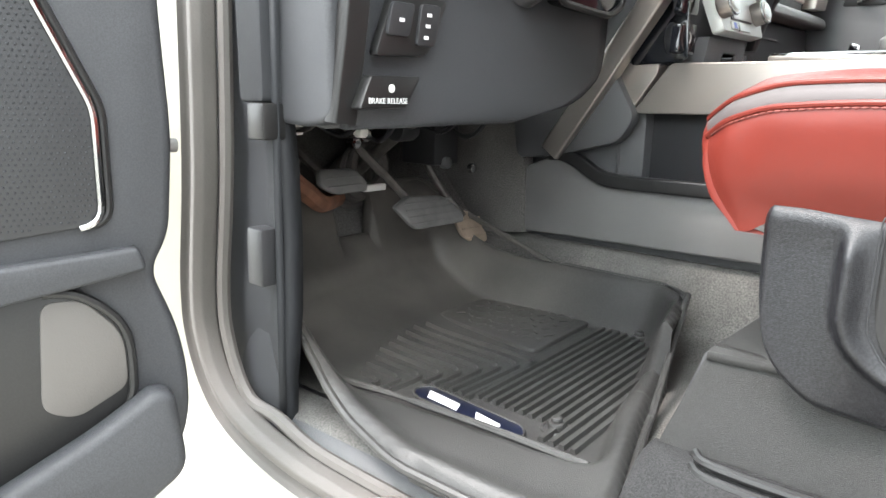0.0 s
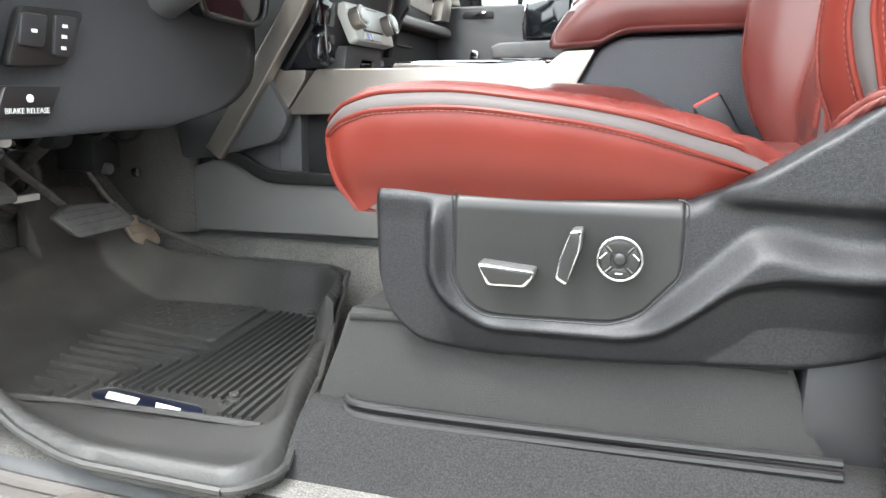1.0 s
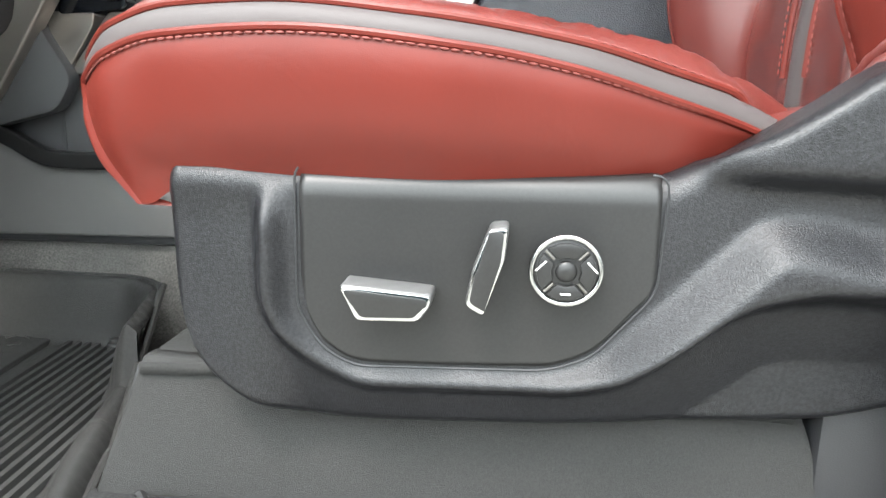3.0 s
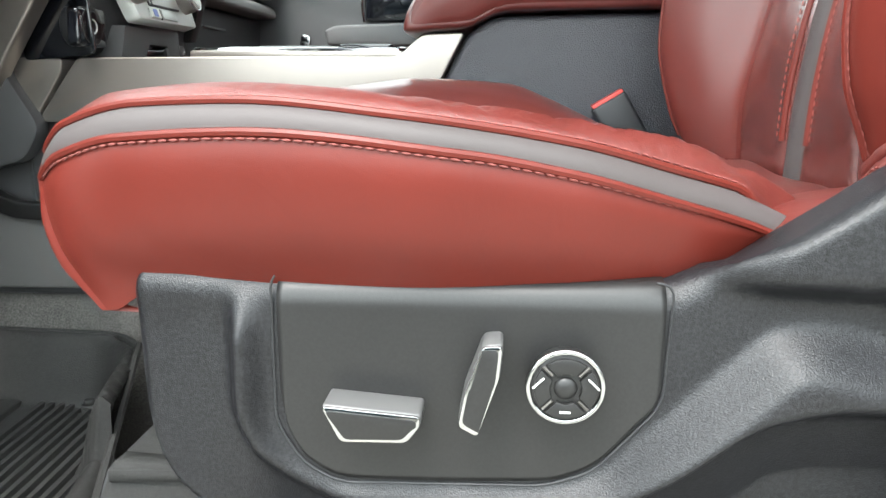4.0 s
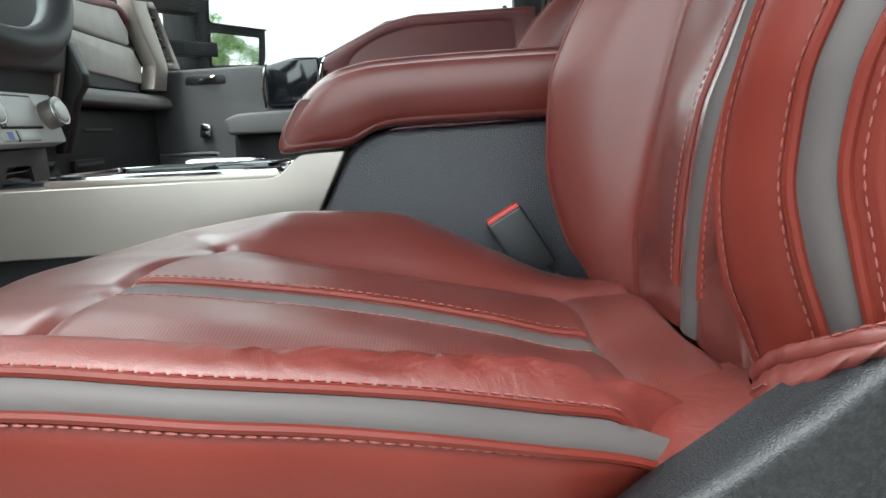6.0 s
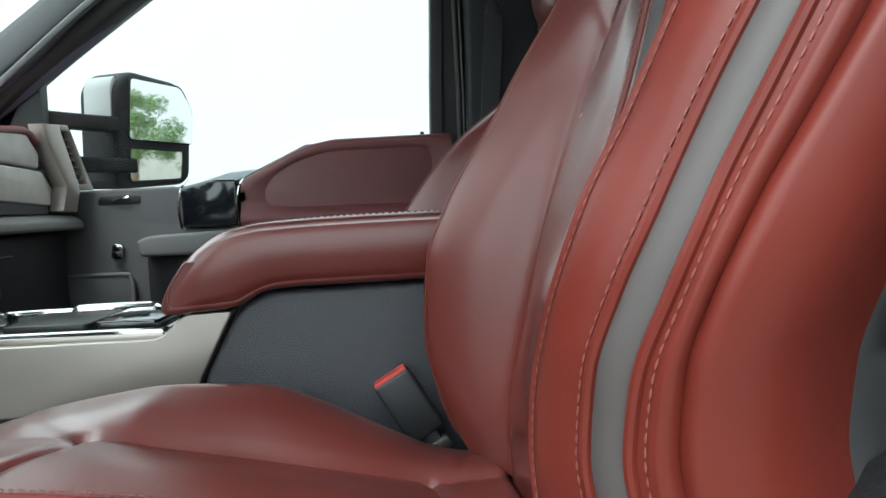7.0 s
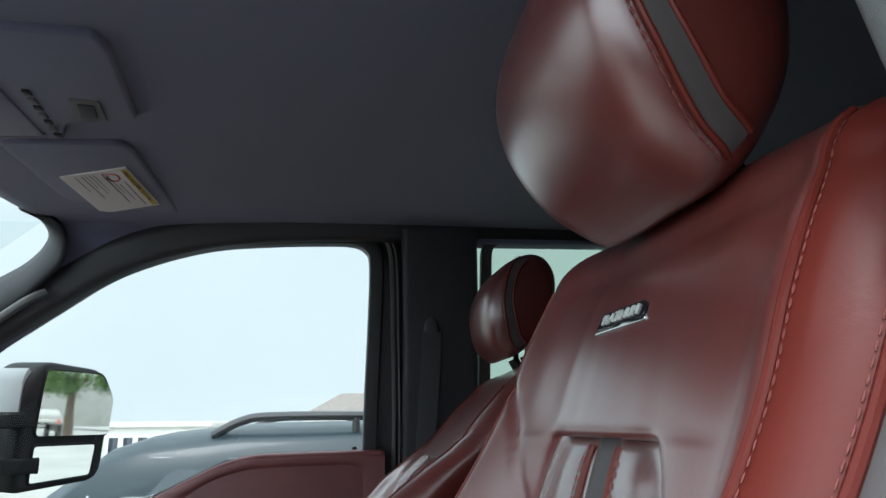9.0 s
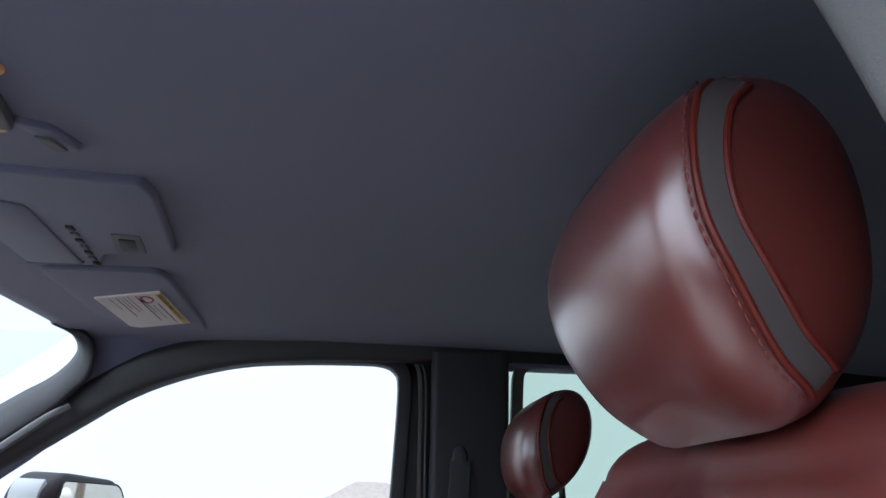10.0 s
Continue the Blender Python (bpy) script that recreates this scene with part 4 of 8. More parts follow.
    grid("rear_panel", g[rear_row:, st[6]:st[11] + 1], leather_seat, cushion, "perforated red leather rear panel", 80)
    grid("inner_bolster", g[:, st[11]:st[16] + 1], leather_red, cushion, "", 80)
    # front roll-over down to the base
    edge = g[0]
    drop = []
    for k in range(9):
        t = k / 8
        f = edge.copy()
        f[:, 0] += -0.012 * math.sin(math.pi * min(1, t * 1.15)) + 0.045 * t**1.5
        f[:, 2] = edge[:, 2] * (1 - t**1.25) + (1.120 + mv(np.zeros((1, 3)))[0, 2]) * t**1.25
        drop.append(f)
    grid("front_panel", np.stack(drop[::-1]), leather_side, cushion)
    # piping, welts and stitching along the seams
    for c, off in ((st[2], 0.0014), (st[3], 0.0014)):
        part("piping", tube(lifted(g, 0, rows, c, off, turn), 0.0031, 8), leather_side, cushion, "red leather piping")
    part("piping", tube(lifted(g, 0, rows - 22, 0, 0.0, turn)[:1] + [Vector(p) for p in edge[st[0]:st[4] + 1]], 0.0022, 8), leather_side, cushion, "red leather piping")
    sp = [p * 0.5 + q * 0.5 for p, q in zip(lifted(g, 1, rows - 1, st[2], 0.0022, turn), lifted(g, 1, rows - 1, st[2] - 1, 0.0014, turn))]
    stitches("stitching", sp, thread_dark, cushion, 0.0074, 0.0056, 0.0010)
    stitches("stitching", lifted(g, 2, rows - 6, st[3] + 1, 0.0006, turn), thread_dark, cushion, 0.0078, 0.0056, 0.0010)
    part("welt", tube(lifted(g, seam_row + 1, rear_row, st[9] + 1, 0.0000, turn), 0.0032, 8), leather_side, cushion, "raised red leather welt")
    stitches("stitching", lifted(g, seam_row + 1, rear_row, st[9] + 2, 0.0012, turn), thread_red, cushion, 0.0080, 0.0052, 0.0008)
    stitches("stitching", lifted(g, seam_row + 1, rear_row, st[8] - 1, 0.0010, turn), thread_dark, cushion, 0.0080, 0.0052, 0.0008)

    # backrest: rows climb the recline, then roll over the top
    zr = np.concatenate((np.linspace(1.19, 1.60, 56)[:-1], np.linspace(1.60, 1.70, 20)[:-1], np.linspace(1.70, 1.78, 31)[:-1], np.linspace(1.78, 1.875, 14)))
    roll_a = np.linspace(0, radians(165), 17)[1:]
    nr = len(zr) + len(roll_a)
    nz = len(zr)
    wide = curve_of((1.19, 1.55, 1.65, 1.74, 1.81, 1.85, 1.875), (1.0, 1.0, 1.0, 1.0, 0.985, 0.965, 0.94))

    def bcol(y, xz):
        f = curve_of(*zip(*xz)) if isinstance(xz, list) else xz
        yy = 0.245 + ((y(zr) if callable(y) else np.full(nz, y)) - 0.245) * wide(zr)
        col = np.stack((f(zr), yy, zr), axis=1)
        x_end, y_end = col[-1, 0], col[-1, 1]
        r = 0.058
        ext = [(x_end + (0.832 - x_end) * (1 - math.cos(a)) / 2 + 0.012 * math.sin(a), 0.245 + (y_end - 0.245) * (1 - 0.20 * (1 - math.cos(a)) / 2), 1.875 + r * math.sin(a) * (1 - 0.25 * ((y_end - 0.245) / 0.24) ** 2)) for a in roll_a]
        return np.concatenate((col, np.array(ext)))
    foot_o = curve_of((1.19, 1.45, 1.60, 1.65, 1.685, 1.712, 1.730, 1.76, 1.93), (0.104, 0.104, 0.102, 0.104, 0.113, 0.125, 0.136, 0.144, 0.146))
    foot_i = curve_of((1.19, 1.45, 1.60, 1.65, 1.685, 1.712, 1.730, 1.76, 1.93), (0.378, 0.377, 0.374, 0.370, 0.362, 0.353, 0.344, 0.338, 0.336))
    X5 = [(1.19, 0.535), (1.244, 0.515), (1.285, 0.500), (1.331, 0.495), (1.373, 0.496), (1.416, 0.501), (1.436, 0.505), (1.48, 0.519), (1.52, 0.540), (1.575, 0.566), (1.615, 0.586), (1.66, 0.612), (1.691, 0.633), (1.729, 0.654), (1.762, 0.669), (1.803, 0.685), (1.837, 0.701), (1.875, 0.724)]
    X4 = [(1.19, 0.556), (1.255, 0.536), (1.308, 0.519), (1.346, 0.513), (1.391, 0.514), (1.435, 0.525), (1.478, 0.543), (1.536, 0.571), (1.574, 0.592), (1.612, 0.614), (1.645, 0.633), (1.67, 0.648), (1.703, 0.667), (1.734, 0.684), (1.774, 0.704), (1.82, 0.728), (1.875, 0.754)]
    X3 = [(1.19, 0.565), (1.263, 0.549), (1.309, 0.538), (1.354, 0.530), (1.391, 0.532), (1.438, 0.546), (1.484, 0.565), (1.533, 0.591), (1.577, 0.615), (1.606, 0.632), (1.641, 0.651), (1.687, 0.680), (1.75, 0.716), (1.8, 0.743), (1.875, 0.774)]
    X2 = [(1.19, 0.580), (1.281, 0.5625), (1.322, 0.555), (1.358, 0.5495), (1.397, 0.5500), (1.43, 0.5575), (1.475, 0.576), (1.526, 0.607), (1.562, 0.629), (1.601, 0.651), (1.648, 0.678), (1.72, 0.720), (1.8, 0.764), (1.875, 0.794)]
    # centre line of the sunk insert, and the yoke with the two legs that frame it
    XI = curve_of((1.19, 1.25, 1.32, 1.383, 1.43, 1.493, 1.58, 1.63, 1.672, 1.70, 1.714, 1.724, 1.732), (0.540, 0.542, 0.549, 0.561, 0.579, 0.602, 0.632, 0.646, 0.657, 0.6655, 0.6705, 0.675, 0.682))
    XY = curve_of((1.19, 1.25, 1.34, 1.45, 1.56, 1.62, 1.66, 1.70, 1.73, 1.765, 1.79, 1.82, 1.85, 1.875), (0.534, 0.531, 0.546, 0.573, 0.610, 0.632, 0.644, 0.656, 0.665, 0.676, 0.685, 0.6975, 0.713, 0.733))
    Z_ARCH = 1.7300
    lip = lambda z: 0.003 * smooth(Z_ARCH + 0.013, Z_ARCH, z)
    yoke_x = lambda z: XY(z) + lip(z) * (z > Z_ARCH)
    sunk = lambda z: 0.003 + 0.007 * smooth(1.58, 1.70, z)
    centre_x = lambda z: np.where(z < Z_ARCH, XI(z), yoke_x(z))
    lobe_x = lambda z: np.where(z < Z_ARCH, XI(z) - (0.0035 + 0.005 * smooth(1.50, 1.40, z)) * smooth(1.22, 1.32, z) * smooth(Z_ARCH + 0.002, Z_ARCH - 0.030, z), yoke_x(z))
    edge_x = lambda z: np.where(z < Z_ARCH, np.maximum(XY(z) + sunk(z), XI(z) - 0.012), yoke_x(z))
    leg_x = lambda z: XY(z) + 0.004 * smooth(1.62, 1.45, z)
    x5 = curve_of(*zip(*X5))
    fall_x = lambda z: x5(z) + 0.010 * smooth(1.72, 1.55, z) + (XY(z) - x5(z)) * (0.30 + 0.45 * smooth(1.60, 1.68, z))
    XW = [(1.19, 0.505), (1.254, 0.474), (1.337, 0.457), (1.416, 0.462), (1.474, 0.483), (1.585, 0.549), (1.623, 0.570), (1.706, 0.622), (1.743, 0.643), (1.761, 0.653), (1.817, 0.677), (1.875, 0.706)]
    xw = curve_of(*zip(*XW))
    shift = lambda c, d0, d1: [(z, x + d0 + (d1 - d0) * smooth(1.55, 1.80, z)) for z, x in c]
    flare = lambda y, d: curve_of((1.19, 1.33, 1.48, 1.60, 1.90), (y, y, y - 0.9 * d, y - d, y - d))
    bc = [
        bcol(flare(-0.005, 0.025), shift(X2, 0.10, 0.06)), bcol(flare(-0.031, 0.028), shift(X2, 0.045, 0.03)), bcol(flare(-0.028, 0.028), X2), bcol(flare(-0.012, 0.030), X3), bcol(flare(0.010, 0.034), X4), bcol(flare(0.060, 0.043), X5),
        bcol(flare(0.084, 0.037), fall_x), bcol(lambda z: foot_o(z) - 0.012, leg_x), bcol(foot_o, lambda z: (leg_x(z) + edge_x(z)) / 2), bcol(lambda z: foot_o(z) + 0.009, edge_x),
        bcol(lambda z: foot_o(z) * 0.5 + 0.111, lobe_x), bcol(0.222, centre_x), bcol(0.262, centre_x), bcol(lambda z: foot_i(z) * 0.5 + 0.131, lobe_x),
        bcol(lambda z: foot_i(z) - 0.009, edge_x), bcol(foot_i, lambda z: (leg_x(z) + edge_x(z)) / 2), bcol(lambda z: foot_i(z) + 0.012, leg_x),
        bcol(0.420, lambda z: xw(z) * 0.65 + leg_x(z) * 0.35 + 0.004), bcol(0.462, XW), bcol(0.502, shift(XW, 0.062, 0.035)), bcol(0.492, shift(XW, 0.16, 0.10)),
    ]
    bper = [6, 10, 6, 6, 8, 6, 5, 3, 3, 6, 6, 5, 6, 6, 3, 3, 7, 6, 6, 6]
    b, bs = cross_spline(bc, bper)
    ra = int(np.argmin(np.abs(zr - Z_ARCH)))
    # the yoke is drawn smooth from side to side
    ka = np.clip((np.arange(nr) - ra - 3) / 9, 0, 1)[:, None]
    for _ in range(30):
        mid = b[:, bs[6]:bs[17], 0]
        b[:, bs[6] + 1:bs[17] - 1, 0] += ka * 0.5 * ((mid[:, :-2] + mid[:, 2:]) / 2 - mid[:, 1:-1])
    n = outward(b)
    if n[nz // 2, bs[11], 0] > 0:
        n = -n
    below = (np.arange(nr) < ra).astype(float)
    up = (np.arange(nr) < nz - 8).astype(float)
    for c, d, w, k in ((bs[2], 0.0085, 1.0, 1.0), (bs[3], 0.0026, 1.1, up), (bs[4], 0.0036, 1.5, up), (bs[3] - 2, 0.0022, 0.8, up), (bs[5], 0.0022, 1.0, 1.0), (bs[5] - 1, 0.0014, 0.8, 1.0), (bs[8], 0.003, 0.9, below), (bs[15], 0.003, 0.9, below), (bs[11], 0.003, 1.0, below), (bs[12], 0.003, 1.0, below)):
        b = pinch(b, n, c, d, w, k)
    # seam from the foot of the arch out to the inner edge, and a short one to the outer bolster
    b = crease(b, n, [(0.368, 1.648), (0.380, 1.672), (0.394, 1.695), (0.417, 1.729), (0.450, 1.768), (0.47, 1.79)], (1, 2), 0.0035, 0.0045)
    # faint pulls across the yoke
    for i in range(ra, nz):
        for j in range(bs[6], bs[18]):
            p = b[i, j]
            b[i, j] += n[i, j] * 0.0005 * noise.noise(Vector((p[1] * 30, p[2] * 7, 4.4))) * smooth(ra, ra + 8, i)
    b = G(b)
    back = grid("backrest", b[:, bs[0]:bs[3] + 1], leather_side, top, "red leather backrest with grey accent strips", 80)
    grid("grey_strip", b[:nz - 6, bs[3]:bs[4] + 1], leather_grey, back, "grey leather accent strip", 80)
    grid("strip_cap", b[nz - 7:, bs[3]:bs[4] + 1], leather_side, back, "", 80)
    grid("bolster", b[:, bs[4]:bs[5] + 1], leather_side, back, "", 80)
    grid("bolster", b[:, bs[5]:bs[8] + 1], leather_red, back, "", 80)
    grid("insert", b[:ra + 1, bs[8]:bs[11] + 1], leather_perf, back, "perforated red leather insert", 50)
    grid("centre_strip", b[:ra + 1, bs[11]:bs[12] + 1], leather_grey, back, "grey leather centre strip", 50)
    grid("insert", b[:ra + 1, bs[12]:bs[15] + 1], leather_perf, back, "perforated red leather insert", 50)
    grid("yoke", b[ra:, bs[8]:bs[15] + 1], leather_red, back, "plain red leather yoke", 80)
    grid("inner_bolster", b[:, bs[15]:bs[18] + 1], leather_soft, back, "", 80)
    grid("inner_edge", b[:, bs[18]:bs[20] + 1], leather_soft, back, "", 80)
    shell = np.stack([b[:, 0], b[:, 0] + [0.045, 0.03 * turn, 0], b[:, -1] + [0.045, -0.03 * turn, 0], b[:, -1]], axis=1)
    grid("back_shell", shell, plastic_dash, back, "charcoal moulded back shell")
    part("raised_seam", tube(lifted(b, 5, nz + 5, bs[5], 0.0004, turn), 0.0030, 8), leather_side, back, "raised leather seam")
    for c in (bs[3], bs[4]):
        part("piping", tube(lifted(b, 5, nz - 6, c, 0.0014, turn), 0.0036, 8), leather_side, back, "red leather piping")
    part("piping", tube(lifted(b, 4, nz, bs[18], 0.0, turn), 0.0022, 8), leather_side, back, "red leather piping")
    for c in (bs[11] - 1, bs[12] + 1):
        part("welt", tube(lifted(b, 5, ra - 1, c, 0.0000, turn), 0.0032, 8), leather_side, back, "raised red leather welt")
    for c, mat_t, hi in ((bs[5] - 1, thread_red, nz + 4), (bs[4] + 1, thread_dark, nz - 4), (bs[3] - 2, thread_dark, nz - 4), (bs[11] - 2, thread_red, ra - 2), (bs[12] + 2, thread_dark, ra - 2)):
        stitches("stitching", lifted(b, 5, hi, c, 0.0010, turn), mat_t, back, 0.0078, 0.0052, 0.0008)
    # headrest on two posts
    head_rest(top, mv_head)
    return top, g, b


def head_rest(top, mv):
    ns, nt = 33, 40
    # side outline of the pad, from the lower front round over the top to the lower back
    side = spline([(0.712, 0, 1.902), (0.672, 0, 1.930), (0.640, 0, 1.985), (0.628, 0, 2.040), (0.640, 0, 2.090), (0.672, 0, 2.134), (0.715, 0, 2.152),
                   (0.756, 0, 2.140), (0.785, 0, 2.095), (0.793, 0, 2.025), (0.782, 0, 1.960), (0.758, 0, 1.918), (0.732, 0, 1.900)], 6, True)
    m = len(side)
    cen = Vector((0.704, 0, 2.04))
    half = 0.136
    cols = []
    stations = [(-1.006, 0.001), (-1.004, 0.25), (-1.0, 0.48), (-0.985, 0.70), (-0.95, 0.85), (-0.88, 0.935), (-0.78, 0.98), (-0.6, 1.0), (-0.3, 1.0), (0.0, 1.0)]
    stations += [(-a, k) for a, k in stations[-2::-1]]
    for s, k in stations:
        ring = []
        for p in side:
            q = cen + (p - cen) * k
            bow = 0.014 * (1 - min(1, abs(s)) ** 2) * smooth(0.70, 0.63, p.x)
            ring.append((q.x - bow, 0.245 + s * half * (0.86 + 0.14 * smooth(1.90, 2.0, q.z)), q.z))
        cols.append(ring + [ring[0]])
    h = mv(np.swapaxes(np.array(cols), 0, 1))
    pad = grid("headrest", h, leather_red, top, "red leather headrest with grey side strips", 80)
    # a grey accent band runs up each flank near the front edge
    ang_o = np.unwrap([math.atan2(p.z - cen.z, p.x - cen.x) for p in side])
    order = np.argsort(np.mod(ang_o, 2 * math.pi))
    ang_s = np.mod(ang_o, 2 * math.pi)[order]
    rad_s = np.array([(p - cen).length for p in side])[order]
    ks, ss = [k for s, k in stations[:10]], [-s for s, k in stations[:10]]
    line = spline([(0.742, 0, 1.925), (0.715, 0, 1.948), (0.688, 0, 1.99), (0.672, 0, 2.03), (0.670, 0, 2.075), (0.680, 0, 2.113), (0.698, 0, 2.134)], 6)
    for sgn in (-1, 1):
        band = []
        for i, p in enumerate(line):
            t = (line[min(i + 1, len(line) - 1)] - line[max(i - 1, 0)]).normalized()
            row = []
            for w in np.linspace(-0.011, 0.011, 5):
                q = p + Vector((t.z, 0, -t.x)) * w
                d = q - cen
                ra_ = float(np.interp(math.atan2(d.z, d.x) % (2 * math.pi), ang_s, rad_s, period=2 * math.pi))
                sx = float(np.interp(min(1.0, d.length / ra_), ks, ss))
                row.append((q.x, 0.245 + sgn * (sx * half * (0.86 + 0.14 * smooth(1.90, 2.0, q.z)) + 0.0022), q.z))
            band.append(row)
        band = mv(np.array(band))
        grid("grey_strip", band, leather_grey, pad, "grey leather accent strip")
        for e in (0, -1):
            part("piping", tube([Vector(p) for p in band[:, e]], 0.0028, 8), leather_side, pad, "red leather piping")
        stitches("stitching", [Vector(p) for p in band[:, 0] + (band[:, 0] - band[:, 1]) * 1.1], thread_red, pad, 0.009, 0.006, 0.0013)
    for y in (0.185, 0.305):
        a, c = mv(np.array([[0.790, y, 1.89]]))[0], mv(np.array([[0.755, y, 1.96]]))[0]
        part("post", tube([Vector(a), Vector(c)], 0.0065, 10), steel_dark, top, "steel headrest post")
        part("post_guide", tube([Vector(a) - Vector((-0.004, 0, 0.006)), Vector(a) + Vector((-0.008, 0, 0.016))], 0.013, 12), plastic_black, top)
    return pad


driver_seat, DG, DB = seat("bucket_seat", "red leather power bucket seat with grey accent strips", lambda p: p, True)
RECLINE = curve_of((1.1, 1.55, 1.657, 1.715, 1.765, 1.83, 2.03, 2.2), (-0.040, -0.044, -0.027, 0.0, 0.034, 0.062, 0.145, 0.172))
passenger_seat, PG, PB = seat("bucket_seat", "red leather front passenger bucket seat with grey strips",
                              lambda p: np.stack((p[..., 0] + RECLINE(p[..., 2]), 1.5 - p[..., 1], p[..., 2] - 0.035 - 0.035 * smooth(1.45, 1.85, p[..., 2])), axis=-1), False)

# badge on the driver's yoke
badge_m = Matrix.Translation((0.6985, 0.2495, 1.8225)) @ Matrix.Rotation(radians(-90), 4, "Z") @ Matrix.Rotation(radians(66), 4, "X") @ Matrix.Rotation(radians(0), 4, "Z") @ Matrix.Diagonal((1.0, 0.80, 1.0, 1.0))
badge = thing("seat_badge", "chrome nameplate with raised letters on the seat back", "badge")
bm = prism(fillet([(-0.048, 0.006), (-0.052, -0.013), (0.052, -0.013), (0.048, 0.006), (0.040, 0.011), (-0.040, 0.011)], 0.004), "z", -0.004, 0.0015, 0.0012)
bm.transform(badge_m)
part("plate", bm, chrome, badge, "chrome plate")
bm = prism(fillet([(-0.045, 0.005), (-0.048, -0.0075), (0.048, -0.0075), (0.045, 0.005), (0.038, 0.0085), (-0.038, 0.0085)], 0.004), "z", 0.0015, 0.0020, 0)
bm.transform(badge_m)
part("field", bm, piano_black, badge, "dark recessed field")
lettering("letters", "PLATINUM", 0.0155, 0.0008, badge_m @ Matrix.Translation((0, 0.0002, 0.0027)), climate_silver, badge)


# side shield of the driver's seat: a moulded cover with a rim that sweeps round the switch panel
PANEL = fillet([(0.113, 1.159), (0.112, 1.050), (0.130, 1.020), (0.155, 1.006), (0.300, 1.010), (0.332, 1.022), (0.375, 1.072), (0.378, 1.157)], 0.012)
RIM = fillet([(0.084, 1.30), (0.080, 1.055), (0.092, 1.026), (0.118, 1.003), (0.157, 0.985), (0.316, 0.988), (0.356, 0.999), (0.392, 1.025), (0.433, 1.060), (0.475, 1.071), (0.90, 1.073), (0.90, 1.6)], 0.014)
NECK = fillet([(0.108, 1.30), (0.108, 1.048), (0.126, 1.017), (0.153, 1.003), (0.302, 1.007), (0.336, 1.020), (0.384, 1.070), (0.440, 1.128), (0.470, 1.130), (0.52, 1.120), (0.90, 1.112), (0.90, 1.144), (0.52, 1.148), (0.392, 1.153), (0.388, 1.30)], 0.014)
SH_TOP = curve_of((0.006, 0.02, 0.11, 0.37, 0.385, 0.432, 0.473, 0.495, 0.511, 0.53, 0.546, 0.57, 0.60, 0.80), (1.150, 1.161, 1.158, 1.155, 1.159, 1.182, 1.208, 1.2235, 1.234, 1.249, 1.261, 1.278, 1.295, 1.41))
SH_LOW = curve_of((0.006, 0.014, 0.024, 0.045, 0.085, 0.12, 0.36, 0.50, 0.56, 0.62, 0.80), (1.115, 1.046, 1.001, 0.974, 0.950, 0.943, 0.952, 0.961, 0.975, 1.00, 1.09))
xs = np.concatenate((np.linspace(0.006, 0.03, 10)[:-1], np.linspace(0.03, 0.60, 190), np.linspace(0.60, 0.80, 30)[1:]))
vs = np.linspace(0, 1, 78)
X = np.repeat(xs[:, None], len(vs), 1)
ZT, ZB = SH_TOP(X), SH_LOW(X)
Z = ZB + (ZT - ZB) * vs[None, :]
dr = poly_distance(X, Z, RIM)
dn = -poly_distance(X, Z, NECK)
lower = 0.019 + 0.029 * np.clip(dn / 0.026, 0, 1)
upper = 0.019 + 0.022 * smooth(0.0, 0.010, dn) * smooth(0.392, 0.45, X)
h = np.where((Z > 1.138) & (X > 0.385), upper, lower)
h = 0.014 + (h - 0.014) * smooth(0.0, 0.010, dr)
fade = smooth(1.150, 1.112, Z) * (X < 0.385) + (X >= 0.385)
h = 0.018 + (h - 0.018) * fade
for _ in range(3):
    h[1:-1] = (h[:-2] + 2 * h[1:-1] + h[2:]) / 4
    h[:, 1:-1] = (h[:, :-2] + 2 * h[:, 1:-1] + h[:, 2:]) / 4
h -= 0.40 * np.clip(-dr - 0.004, 0, 0.05) * smooth(0.06, 0.12, X)
h -= 0.011 * (1 - np.sqrt(1 - np.clip(1 - (ZT - Z) / 0.011, 0, 1) ** 2 + 1e-9)) * smooth(0.40, 0.46, X)
rim_d = np.minimum(X - 0.004, Z - ZB)
h -= 0.045 * (1 - np.sqrt(1 - np.clip(1 - rim_d / 0.016, 0, 1) ** 2 + 1e-9))
h -= 0.022 * (1 - np.sqrt(1 - np.clip(1 - (ZT - Z) / 0.022, 0, 1) ** 2 + 1e-9)) * smooth(0.42, 0.38, X)
Y = 0.003 + 0.004 * smooth(0.06, 0.0, X) - h
# behind the backrest end its top is a ledge that runs in to the leather
deep = np.maximum(Y[:, -1] + 0.012, 0.004 * smooth(0.39, 0.45, xs) - 0.010 * smooth(0.45, 0.39, xs))
for t in (0.15, 0.4, 0.7, 1.0):
    X, Z = np.c_[X, xs], np.c_[Z, ZT[:, 0] + 0.0006 * t]
    Y = np.c_[Y, Y[:, len(vs) - 1] + (deep - Y[:, len(vs) - 1]) * t]
X, Y, Z = np.c_[X, xs], np.c_[Y, deep + 0.002], np.c_[Z, ZT[:, 0] - 0.014]
shield = grid("side_shield", np.stack((X, Y, Z), axis=2), plastic_grain, driver_seat, "charcoal grained plastic side shield", 80, back=-0.012)
path = [Vector((a, -0.0170, b)) for a, b in PANEL if b < 1.158]
part("panel_joint", tube(path, 0.0009, 6), plastic_black, shield, "thin dark joint round the switch panel")
